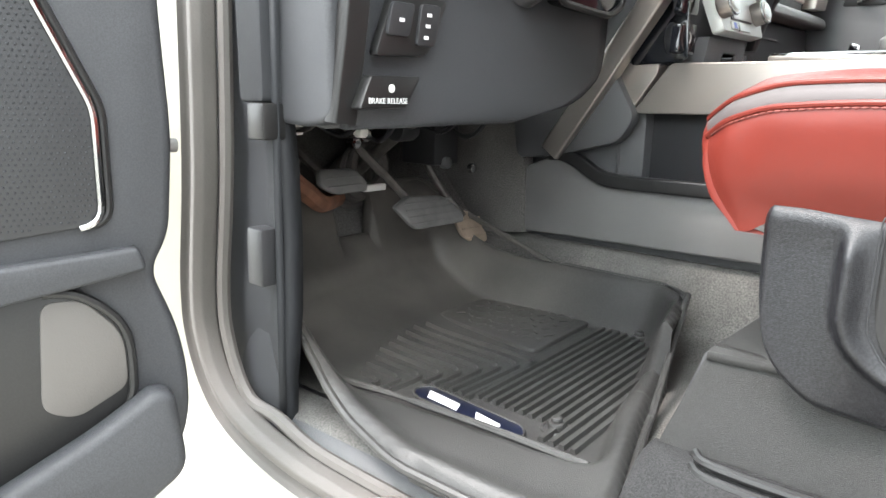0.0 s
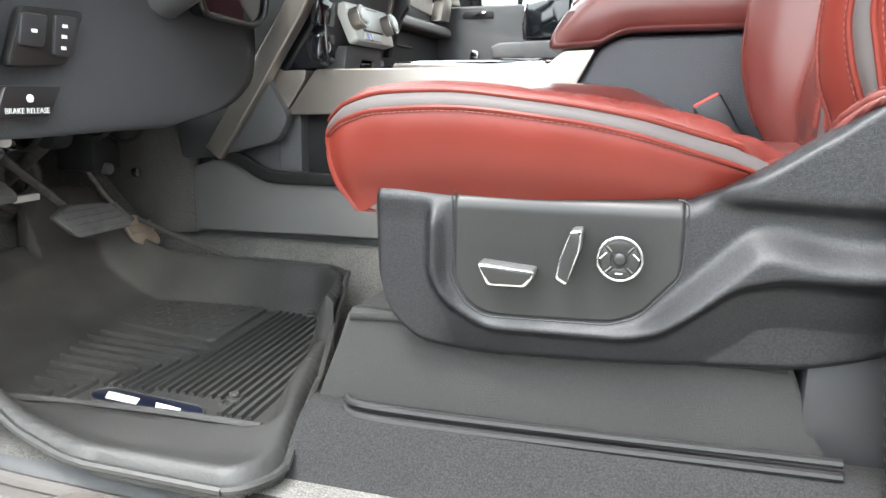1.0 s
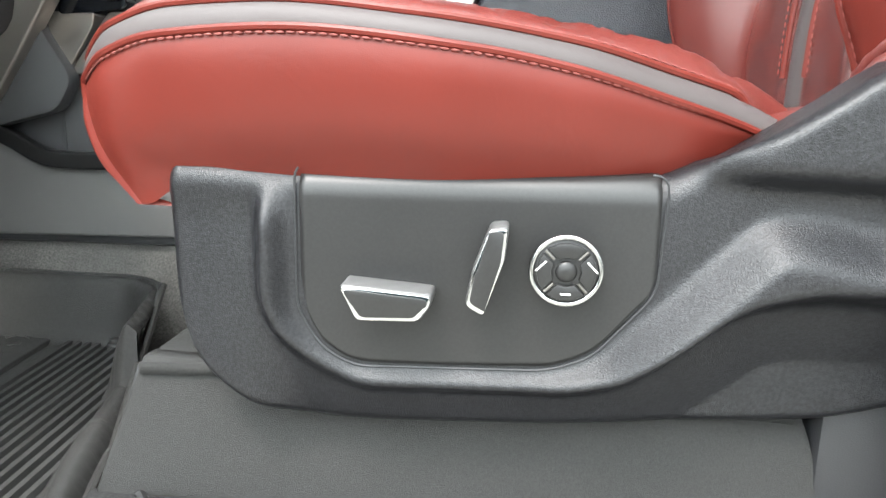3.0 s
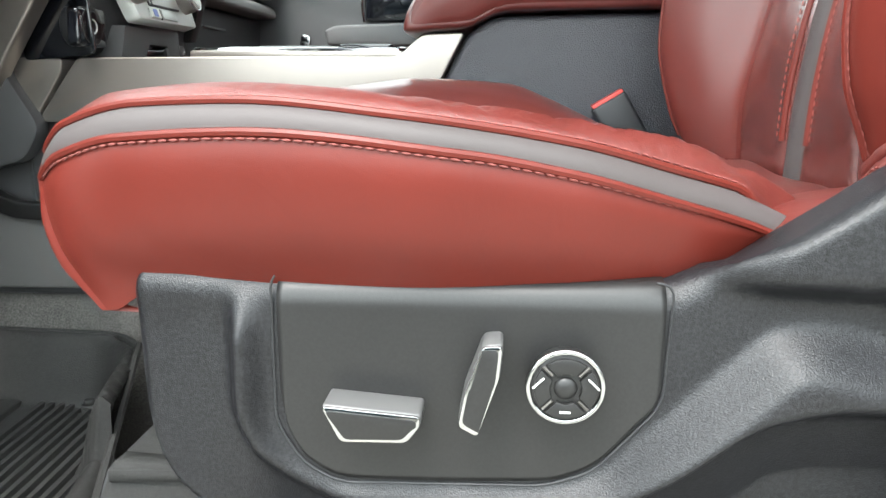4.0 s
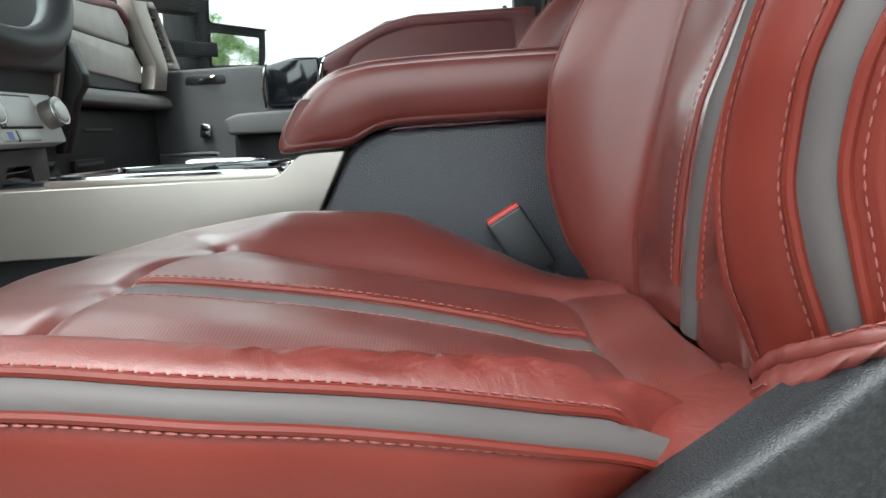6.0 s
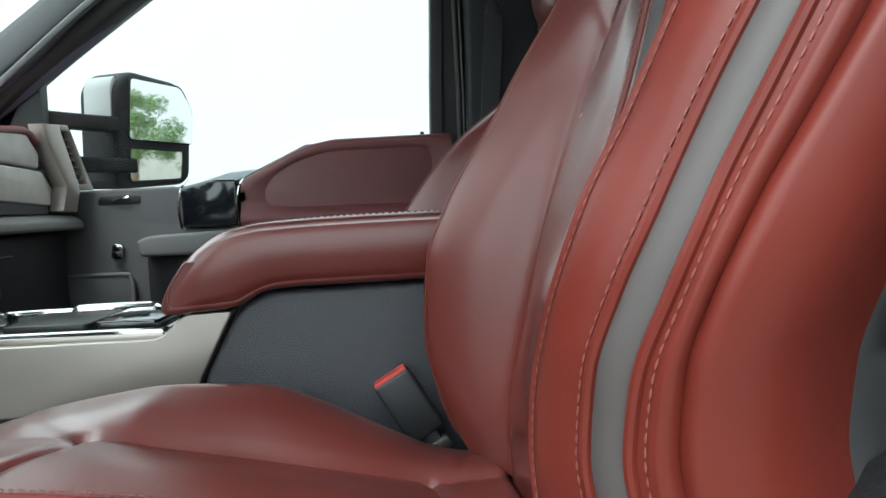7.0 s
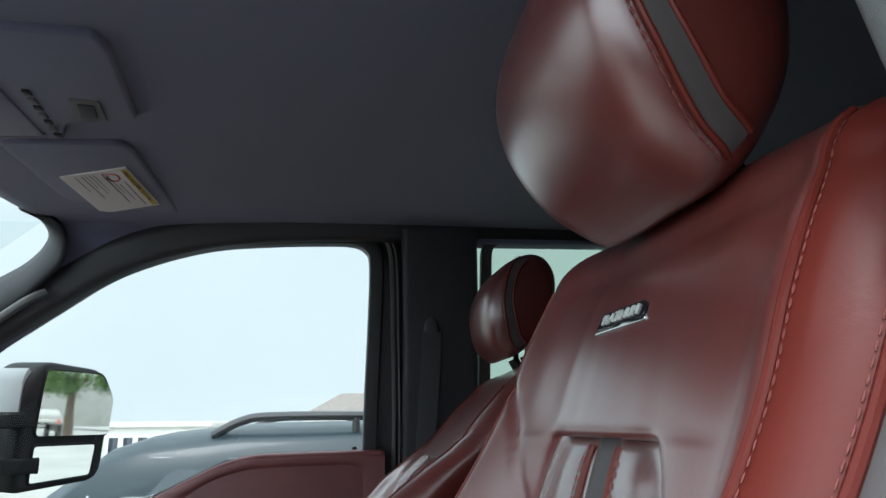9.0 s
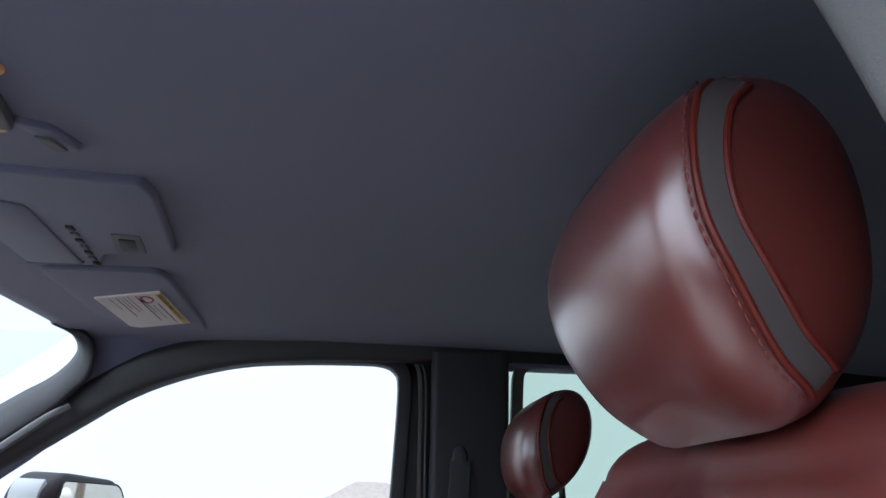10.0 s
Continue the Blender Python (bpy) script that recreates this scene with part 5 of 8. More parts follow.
# switch panel skin
pu = np.linspace(0.1165, 0.3735, 60)
p_low = curve_of((0.1165, 0.121, 0.134, 0.157, 0.170, 0.298, 0.313, 0.331, 0.360, 0.370, 0.3735), (1.075, 1.048, 1.025, 1.0120, 1.0105, 1.0145, 1.0185, 1.0275, 1.060, 1.072, 1.085))
pp = []
for a in pu:
    zl_, zt_ = float(p_low(a)), 1.1565
    pp.append([(a, 0.003 - 0.0215 + 0.020 * (1 - math.sqrt(1 - max(0.0, 1 - (zt_ + 0.0 - z) / 0.022) ** 2 + 1e-9)), z) for z in zl_ + (zt_ - zl_) * np.linspace(0, 1, 40)])
grid("switch_panel", pp, plastic_smooth, driver_seat, "smooth charcoal power seat switch panel", 80, back=-0.004)


def switch_knob(name, outline, label):
    body = part(name, prism(outline, "y", -0.018, -0.0450, 0.0030, 3), switch_metal, driver_seat, label)
    cx = sum(p[0] for p in outline) / len(outline)
    cz = sum(p[1] for p in outline) / len(outline)
    def inset(k, w):
        """The outline drawn in by about w."""
        return [(a + (w if a < cx else -w) * min(1, abs(a - cx) / 0.004), b + (w if b < cz else -w) * min(1, abs(b - cz) / 0.004)) for a, b in outline] if k else outline
    part("chrome_rim", prism(inset(1, 0.0006), "y", -0.0445, -0.0472, 0.0010), chrome, body, "bright chrome rim")
    part("face", prism(inset(1, 0.0030), "y", -0.0470, -0.0478, 0.0003), plastic_smooth, body, "dark satin face")
    return body


switch_knob("cushion_switch", fillet([(0.151, 1.078), (0.217, 1.073), (0.2165, 1.065), (0.208, 1.053), (0.163, 1.052)], 0.004), "chrome-edged cushion switch")
switch_knob("recline_switch", fillet([(0.256, 1.122), (0.269, 1.123), (0.267, 1.100), (0.253, 1.059), (0.240, 1.066), (0.244, 1.088)], 0.004), "chrome-edged recline switch")
wheel_c = Vector((0.309, -0.028, 1.0915))
lumbar = part("lumbar_pad", disc(wheel_c, "y", 0.0225, 0.018, 40, 0.002), plastic_smooth, driver_seat, "round four-way lumbar pad")
part("chrome_ring", torus(wheel_c + Vector((0, -0.008, 0)), "y", 0.0238, 0.0021, 48), chrome, lumbar, "chrome ring")
for k in range(4):
    a0 = math.pi / 2 * k
    out = [(wheel_c.x + r * math.cos(a0 + t), wheel_c.z + r * math.sin(a0 + t)) for r, ts in ((0.0205, (-0.68, -0.34, 0, 0.34, 0.68)), (0.0105, (0.58, 0, -0.58))) for t in ts]
    part("pad_key", prism(out, "y", -0.036, -0.0398, 0.0008), plastic_smooth, lumbar)
    b0 = math.pi / 2 * k + math.pi / 4
    part("key_gap", tube([wheel_c + Vector((r * math.cos(b0), -0.0100, r * math.sin(b0))) for r in (0.012, 0.0205)], 0.0011, 6), steel_dark, lumbar)
for a, b, da, db in ((-0.0175, 0.004, 0.0035, 0.0035), (0.0175, 0.004, 0.0035, -0.0035), (0.0, -0.0155, 0.0035, 0.0)):
    part("key_mark", tube([wheel_c + Vector((a - da, -0.0122, b - db)), wheel_c + Vector((a + da, -0.0122, b + db))], 0.0007, 6), climate_silver, lumbar, "pale key marking")
bm = bmesh.new()
bmesh.ops.create_uvsphere(bm, u_segments=20, v_segments=10, radius=0.0078, matrix=Matrix.Translation(wheel_c + Vector((0, -0.0085, 0))) @ Matrix.Diagonal((1, 0.55, 1, 1)))
part("hub", bm, plastic_smooth, lumbar)
# folded leather hem where the backrest meets the shield
hem = spline([(0.521, 0.052, 1.221), (0.521, 0.030, 1.238), (0.527, 0.004, 1.251), (0.541, -0.024, 1.267), (0.559, -0.036, 1.274), (0.583, -0.040, 1.284), (0.64, -0.041, 1.314), (0.70, -0.039, 1.353)], 8)
hem_ob = part("hem", tube(hem, 0.0058, 10, taper=lambda t: 1.12 - 0.25 * t + 0.13 * math.sin(47 * t) * math.sin(19 * t + 1)), leather_worn, driver_seat, "rolled red leather hem")
stitches("stitching", [p + Vector((-0.002, -0.004, 0.007)) for p in hem[10:]], thread_dark, hem_ob, 0.0080, 0.0055, 0.0008)
# the hem's tucked end folds down to the shield
low = spline([(0.511, 0.054, 1.200), (0.506, 0.026, 1.214), (0.512, -0.002, 1.230), (0.532, -0.020, 1.248), (0.552, -0.034, 1.264)], 8)
fold = []
for k in range(len(low)):
    a, c = hem[min(k, len(hem) - 1)], low[k]
    fold.append([a.lerp(c, t) + Vector((-0.004, -0.005, 0.001)) * math.sin(math.pi * t) + Vector((0, 0.0015, 0)) * math.sin(k * 1.3 + t * 4) for t in np.linspace(0, 1, 9)])
grid("hem_fold", fold, leather_worn, driver_seat, "folded red leather corner", 80)
stitches("stitching", [fold[k][4] + Vector((-0.002, -0.002, 0)) for k in (2, 4, 6, 8, 10)] + [fold[12][7]], thread_dark, hem_ob, 0.0070, 0.0050, 0.0008)
# leather tucked between the cushion's outer rear end and the backrest
wing = [[(0.448, 0.012, 1.186), (0.452, 0.046, 1.194), (0.462, 0.088, 1.194), (0.49, 0.14, 1.192)], [(0.478, 0.002, 1.203), (0.485, 0.046, 1.204), (0.50, 0.088, 1.202), (0.52, 0.14, 1.197)],
        [(0.506, 0.004, 1.224), (0.515, 0.046, 1.215), (0.530, 0.088, 1.208), (0.555, 0.14, 1.200)]]
wing_f = [[tuple(Vector(p)) for p in spline(r, 6)] for r in zip(*[spline(c, 6) for c in wing])]
grid("rear_wing", wing_f, leather_worn, driver_seat, "red leather gusset behind the cushion", 80)
# seat frame under the cushion
part("seat_frame", block(0.02, 0.60, 0.04, 0.46, 0.985, 1.15, 0.01), plastic_black, driver_seat, "dark steel seat frame")
part("seat_frame", block(0.10, 0.68, 1.04, 1.46, 0.86, 1.14, 0.01), plastic_black, passenger_seat, "dark seat frame")

# buckle of the driver's belt beside the cushion
buckle = thing("belt_buckle", "black seat belt buckle with a red release button", "seat belt buckle")
ax = (Vector((0.432, 0.585, 1.278)) - Vector((0.480, 0.575, 1.185))).normalized()
bu = Matrix.Translation((0.432, 0.578, 1.230)) @ Matrix.Rotation(radians(-31), 4, "Y")
bm = block(-0.026, 0.026, -0.013, 0.013, -0.055, 0.035, 0.005, 3)
bm.transform(bu)
part("casing", bm, plastic_black, buckle)
bm = block(-0.0235, 0.0235, -0.0105, 0.0105, 0.030, 0.0395, 0.002, 2)
bm.transform(bu)
part("release_button", bm, buckle_red, buckle, "bright red release button")
bm = block(-0.012, 0.012, -0.005, 0.005, -0.14, -0.05, 0.003)
bm.transform(bu)
part("stalk", bm, plastic_black, buckle)
bm = block(-0.016, 0.02, -0.008, 0.008, -0.085, -0.068, 0.003)
bm.transform(bu)
part("stalk_clip", bm, steel_dark, buckle, "grey clip")

# ---- centre console ----
console = thing("centre_console", "centre console with satin silver side, black vinyl bin and tray", "console")
sil = fillet([(-0.445, 1.222), (-0.385, 1.300, 0.02), (-0.370, 1.318), (0.118, 1.321, 0.012), (0.150, 1.351), (0.212, 1.353), (0.168, 1.268), (0.155, 1.230)], 0.008)
sg = part("side_panel", prism(sil, "y", 0.603, 0.665, 0.022, 6), silver_satin, console, "satin silver side panel")
part("side_panel", prism(sil, "y", 0.835, 0.897, 0.008, 3), silver_satin, console, "satin silver side panel")
bin_o = fillet([(0.172, 1.268), (0.218, 1.356, 0.02), (0.255, 1.376, 0.02), (0.62, 1.384), (0.66, 1.20), (0.62, 0.92), (0.10, 0.92), (0.12, 1.10)], 0.015)
part("bin", prism(bin_o, "y", 0.608, 0.892, 0.010, 3), vinyl_dark, console, "black grained vinyl storage bin")
part("lower_body", prism(fillet([(-0.66, 0.94), (-0.64, 1.10), (-0.47, 1.06), (0.14, 1.06), (0.14, 0.94)], 0.01), "y", 0.622, 0.878, 0.006), plastic_dash, console)
lower = fillet([(-0.690, 0.955), (-0.684, 1.100, 0.01), (-0.600, 1.132, 0.01), (-0.565, 1.128, 0.02), (-0.490, 1.086, 0.03), (-0.43, 1.078), (0.30, 1.082), (0.34, 0.975), (-0.10, 0.962)], 0.01)
lp_ = part("lower_panel", prism(lower, "y", 0.596, 0.64, 0.006, 3), console_charcoal, console, "charcoal lower side panel")
rimp = [(-0.618, 0.592, 1.134), (-0.585, 0.590, 1.134), (-0.545, 0.590, 1.120), (-0.500, 0.590, 1.096), (-0.455, 0.590, 1.088), (-0.30, 0.590, 1.088), (0.1, 0.590, 1.088)]
part("pocket_rim", sweep(spline(rimp, 6), fillet([(-0.010, -0.016), (0.012, -0.016), (0.012, 0.012), (-0.010, 0.012)], 0.005), (0, 1, 0)), plastic_smooth, lp_, "smooth rounded pocket rim")
part("pocket_wall", block(-0.60, 0.16, 0.665, 0.70, 1.07, 1.26, 0.004), plastic_black, console, "dark inside of the side pocket")
part("pocket_divider", block(-0.485, -0.478, 0.63, 0.67, 1.09, 1.225, 0.002), plastic_dash, console)
part("deck", block(-0.44, 0.16, 0.65, 0.85, 1.26, 1.316, 0.004), plastic_dash, console, "charcoal console deck")
# tray with chrome frame, sliding cup-holder covers and a rail
tray_o = fillet([(-0.205, 0.635), (-0.15, 0.622), (0.125, 0.618), (0.135, 0.75), (0.125, 0.882), (-0.15, 0.878), (-0.205, 0.865)], 0.02)
part("tray_frame", tube([Vector((a, b, 1.328)) for a, b in tray_o], 0.006, 8, True), chrome, console, "chrome tray frame")
part("tray", prism([(a * 0.985, 0.75 + (b - 0.75) * 0.96) for a, b in tray_o], "z", 1.314, 1.326, 0.002), piano_black, console, "gloss black tray")
part("cup_cover", prism(fillet([(-0.11, 0.66), (0.005, 0.655), (0.005, 0.80), (-0.11, 0.80)], 0.01), "z", 1.326, 1.338, 0.003), plastic_smooth, console)
part("cup_cover", prism(fillet([(0.015, 0.655), (0.10, 0.655), (0.10, 0.80), (0.015, 0.80)], 0.01), "z", 1.326, 1.340, 0.003), piano_black, console)
part("tray_rail", tube(spline([(-0.09, 0.845, 1.326), (-0.085, 0.845, 1.333), (-0.07, 0.845, 1.337), (0.03, 0.845, 1.337), (0.046, 0.845, 1.333), (0.05, 0.845, 1.326)], 5), 0.006, 8), chrome, console, "chrome tray rail")
part("tray_trim", block(-0.20, 0.12, 0.612, 0.634, 1.316, 1.329, 0.004), silver_satin, console)

# armrest lid: profile swept across, soft edges
arm_p = spline([(0.124, 0, 1.356), (0.128, 0, 1.376), (0.144, 0, 1.404), (0.168, 0, 1.432), (0.198, 0, 1.453), (0.228, 0, 1.462), (0.262, 0, 1.467), (0.36, 0, 1.471), (0.50, 0, 1.473), (0.62, 0, 1.473), (0.640, 0, 1.462),
                (0.642, 0, 1.42), (0.63, 0, 1.388), (0.45, 0, 1.3835), (0.30, 0, 1.381), (0.256, 0, 1.3765), (0.233, 0, 1.366), (0.212, 0, 1.357), (0.170, 0, 1.354), (0.134, 0, 1.351)], 5, True)
ac = Vector((0.38, 0, 1.42))
stations = [(0.585, 0.90), (0.586, 0.955), (0.591, 0.985), (0.600, 0.997), (0.615, 1.0), (0.70, 1.002), (0.80, 1.002), (0.885, 1.0), (0.900, 0.997), (0.909, 0.985), (0.914, 0.955), (0.915, 0.90)]
arm_g = []
for p in arm_p + [arm_p[0]]:
    row = []
    for y, k in stations:
        d = p - ac
        n_ = 0.012 * (1 - (k - 0.90) / 0.10) if k < 0.999 else 0.0
        row.append((p.x - math.copysign(min(abs(d.x), n_), d.x), y, p.z - math.copysign(min(abs(d.z), n_), d.z)))
    arm_g.append(row)
arm = grid("armrest", np.array(arm_g), leather_red, console, "padded red leather armrest lid", 70)
cap = np.array(arm_g)
arm_top = curve_of((0.124, 0.128, 0.144, 0.168, 0.198, 0.228, 0.262, 0.36, 0.50, 0.62, 0.645), (1.362, 1.376, 1.404, 1.432, 1.453, 1.462, 1.467, 1.471, 1.473, 1.473, 1.470))
arm_low = curve_of((0.124, 0.170, 0.212, 0.233, 0.256, 0.30, 0.45, 0.63, 0.645), (1.350, 1.354, 1.357, 1.366, 1.3765, 1.381, 1.3835, 1.388, 1.390))
flank = []
for x in np.linspace(0.140, 0.634, 44):
    lo_z, hi_z = float(arm_low(x)) + 0.009, float(arm_top(x - 0.010 * float(smooth(0.25, 0.14, x)))) - 0.009
    fat = float(smooth(0.136, 0.190, x) * smooth(0.640, 0.60, x))
    flank.append([(x, 0.586 - 0.010 * fat * math.sin(math.pi * v) ** 0.7, lo_z + (hi_z - lo_z) * v) for v in np.linspace(0, 1, 13)])
grid("armrest_end", flank, leather_soft, arm, "padded red leather armrest flank", 80)
for c in (0, -1):
    bm = bmesh.new()
    bm.faces.new([bm.verts.new(p + np.array([0, 0.002 if c == 0 else 0.0, 0])) for p in cap[:-1, c]])
    part("armrest_end", bm, leather_soft, arm)
stitches("stitching", [Vector((p[0], p[1], p[2] + 0.0015)) for p in cap[8:52, 3]], thread_red, arm, 0.0085, 0.0055, 0.0008)

# ---- dashboard ----
dash = thing("dashboard", "charcoal dashboard with silver trims, vents and centre stack", "dashboard")
# knee panel under the column
knee = spline([(-0.505, 0, 1.212), (-0.470, 0, 1.205), (-0.462, 0, 1.225), (-0.470, 0, 1.30), (-0.478, 0, 1.40), (-0.47, 0, 1.50), (-0.44, 0, 1.56)], 5)
knee_end = curve_of((1.20, 1.212, 1.233, 1.259, 1.297, 1.372, 1.45, 1.56), (0.20, 0.25, 0.384, 0.455, 0.515, 0.545, 0.552, 0.555))
kg = [[(p.x + 0.012 * math.cos((y - 0.2) * 5) - 0.02 * smooth(-0.02, -0.12, y) , y, p.z + 0.004 * math.sin(y * 6)) for y in np.linspace(-0.105, float(knee_end(p.z)), 18)] for p in knee]
grid("knee_panel", kg, door_slate, dash, "charcoal knee panel", 60, back=0.02)
under = [[(x, y, z) for y in np.linspace(-0.13, 0.575 if x < -0.6 else 0.27, 6)] for x, z in ((-0.50, 1.214), (-0.70, 1.235), (-0.86, 1.25), (-1.09, 1.28))]
grid("under_panel", under, plastic_black, dash, "black underside of the dashboard", back=0.01)
dside = fillet([(-0.465, 1.215), (-0.475, 1.55), (-0.58, 1.62), (-1.05, 1.62), (-1.05, 1.25), (-0.52, 1.205)], 0.02)
part("end_cap", prism(dside, "y", -0.150, -0.112, 0.008, 3), door_slate, dash, "charcoal dashboard end cap")
part("end_trim", sweep(spline([(-0.470, -0.128, 1.212), (-0.462, -0.120, 1.30), (-0.452, -0.112, 1.42), (-0.44, -0.105, 1.55)], 6), fillet([(-0.022, -0.010), (0.016, -0.010), (0.016, 0.012), (-0.022, 0.012)], 0.005), (0, 1, 0)), plastic_smooth, dash)
# switch bank and brake release flap
swx = -0.452
bank = part("switch_bank", prism(fillet([(-0.095, 1.295), (0.002, 1.300), (0.044, 1.376), (-0.062, 1.374)], 0.012), "x", swx - 0.01, swx + 0.006, 0.003), plastic_smooth, dash, "charcoal switch bank")
for y0, y1, z0, z1 in ((-0.078, -0.038, 1.322, 1.364), (-0.024, 0.012, 1.312, 1.366)):
    part("switch", prism(fillet([(y0, z0), (y1, z0), (y1 + 0.012, z1), (y0 + 0.010, z1)], 0.006), "x", swx + 0.004, swx + 0.011, 0.002), plastic_black, bank)
for y, z in ((-0.053, 1.342), (-0.001, 1.352), (-0.004, 1.338), (-0.007, 1.323)):
    part("marking", block(swx + 0.011, swx + 0.0125, y - 0.004, y + 0.004, z - 0.0022, z + 0.0022, 0), print_white, bank, "small white switch marking")
flap = part("brake_flap", prism(fillet([(-0.128, 1.230), (-0.046, 1.232), (-0.018, 1.273), (-0.108, 1.272)], 0.006), "x", swx - 0.005, swx + 0.014, 0.004), plastic_smooth, dash, "charcoal parking brake release flap")
tm = Matrix.Translation((swx + 0.0155, -0.080, 1.2405)) @ Matrix.Rotation(radians(90), 4, "Z") @ Matrix.Rotation(radians(90), 4, "X")
lettering("letters", "BRAKE RELEASE", 0.0100, 0.0003, tm, print_white, flap)
part("emblem", disc((swx + 0.0148, -0.074, 1.2565), "x", 0.0052, 0.0012, 16), print_white, flap, "white round brake symbol")
# vent near the column
vent_o = [(-0.430, y, z) for y, z in fillet([(0.30, 1.400), (0.46, 1.392), (0.505, 1.412), (0.52, 1.47), (0.29, 1.48)], 0.02)]
part("vent_rim", tube([Vector(p) for p in vent_o], 0.006, 8, True), plastic_smooth, dash)
part("vent_cavity", prism([(p[1], p[2]) for p in vent_o], "x", -0.46, -0.434), piano_black, dash, "dark vent cavity")
# silver trim that runs down from the stack to the console
tr = [(-0.330, 0.555, 1.560), (-0.378, 0.560, 1.455), (-0.455, 0.566, 1.345), (-0.530, 0.572, 1.240), (-0.608, 0.578, 1.136)]
part("stack_trim", sweep(spline(tr, 6), fillet([(-0.014, -0.024), (0.022, -0.024), (0.022, 0.022), (-0.014, 0.022)], 0.006), (0, 1, 0)), silver_satin, dash, "satin silver trim strip")
part("stack_trim_back", prism(fillet([(-0.335, 1.56), (-0.42, 1.40), (-0.475, 1.30), (-0.425, 1.215), (-0.455, 1.165), (-0.60, 1.128), (-0.70, 1.118), (-0.75, 1.45), (-0.6, 1.6)], 0.02), "y", 0.578, 0.612, 0.006), plastic_dash, dash, "charcoal stack side")
part("stack_base", block(-0.74, -0.425, 0.632, 0.870, 0.94, 1.33, 0.006), plastic_dash, dash)
part("footwell_side", prism([(-1.10, 0.90), (-0.68, 0.95), (-0.69, 1.20), (-1.10, 1.30)], "y", 0.590, 0.63, 0.006), carpet_dust, dash)
part("stack_side_plate", prism(fillet([(-0.452, 1.312), (-0.440, 1.425), (-0.345, 1.432), (-0.338, 1.322)], 0.012), "y", 0.5995, 0.606, 0.002), piano_black, dash, "gloss black plate round the dial")
part("panel_extension", prism(fillet([(-0.396, 1.296), (-0.450, 1.218), (-0.522, 1.222), (-0.462, 1.318), (-0.392, 1.316)], 0.006), "y", 0.600, 0.640, 0.006, 3), silver_satin, dash, "satin silver panel ahead of the console")
# centre stack
stack_pts = [(-0.40, 1.315), (-0.372, 1.33), (-0.352, 1.42), (-0.335, 1.52), (-0.325, 1.62), (-0.50, 1.66), (-0.70, 1.66), (-0.70, 1.315)]
part("stack_panel", prism(fillet(stack_pts, 0.01), "y", 0.618, 0.985, 0.012, 3), plastic_dash, dash, "charcoal centre stack")
knob_face = -0.352
for z in (1.362, 1.434):
    part("stack_recess", prism(fillet([(0.572, z - 0.030), (0.650, z - 0.028), (0.654, z + 0.028), (0.576, z + 0.028)], 0.01), "x", knob_face - 0.012, knob_face + 0.006, 0.003), piano_black, dash)
dial = part("dial", disc((knob_face - 0.011, 0.612, 1.363), "x", 0.031, 0.034, 36, 0.004, 3), plastic_black, dash, "black four-wheel-drive dial")
part("dial_ring", torus((knob_face + 0.004, 0.612, 1.363), "x", 0.0265, 0.0022), steel_dark, dial)
part("dial_mark", torus((knob_face + 0.0072, 0.612, 1.363), "x", 0.010, 0.0012, 20, 6), print_white, dial)
# climate face: tilted silver plate, two chromed knobs, buttons
cl_m = Matrix.Translation((-0.322, 0.782, 1.412)) @ Matrix.Rotation(radians(-18), 4, "Y")
cf = prism(fillet([(-0.096, -0.034), (0.122, -0.034), (0.134, 0.052), (-0.116, 0.052)], 0.008), "x", -0.02, 0.006, 0.003)
cf.transform(cl_m)
climate = part("climate_panel", cf, climate_silver, dash, "pale silver climate control panel")
for y in (-0.092, 0.092):
    k_ = disc((0.018, y, 0.012), "x", 0.024, 0.03, 32, 0.004, 3)
    k_.transform(cl_m)
    kn = part("climate_knob", k_, silver_satin, climate, "silver climate knob")
    k_ = torus((0.030, y, 0.012), "x", 0.0232, 0.0026)
    k_.transform(cl_m)
    part("chrome_ring", k_, chrome, kn, "chrome ring")
    k_ = disc((0.034, y, 0.012), "x", 0.017, 0.004, 24, 0.001)
    k_.transform(cl_m)
    part("knob_face", k_, climate_silver, kn)
for y0, y1, z0, z1, mt_ in ((-0.052, 0.062, -0.010, 0.046, plastic_black), (-0.040, 0.062, -0.007, 0.043, climate_silver), (-0.050, -0.046, -0.007, 0.043, climate_silver),
                            (-0.060, -0.024, -0.030, -0.014, climate_silver), (-0.022, -0.018, -0.031, -0.013, plastic_black), (-0.016, 0.040, -0.030, -0.014, climate_silver)):
    k_ = block(0.004, 0.0085 + (0.001 if mt_ is climate_silver else 0), y0, y1, z0, z1, 0.0015)
    k_.transform(cl_m)
    part("button", k_, mt_, climate)
k_ = block(0.0095, 0.0102, -0.050, -0.036, -0.028, -0.016, 0)
k_.transform(cl_m)
part("marking", k_, material("blue_marking", (0.16, 0.22, 0.62), 0.4), climate, "small blue marking")
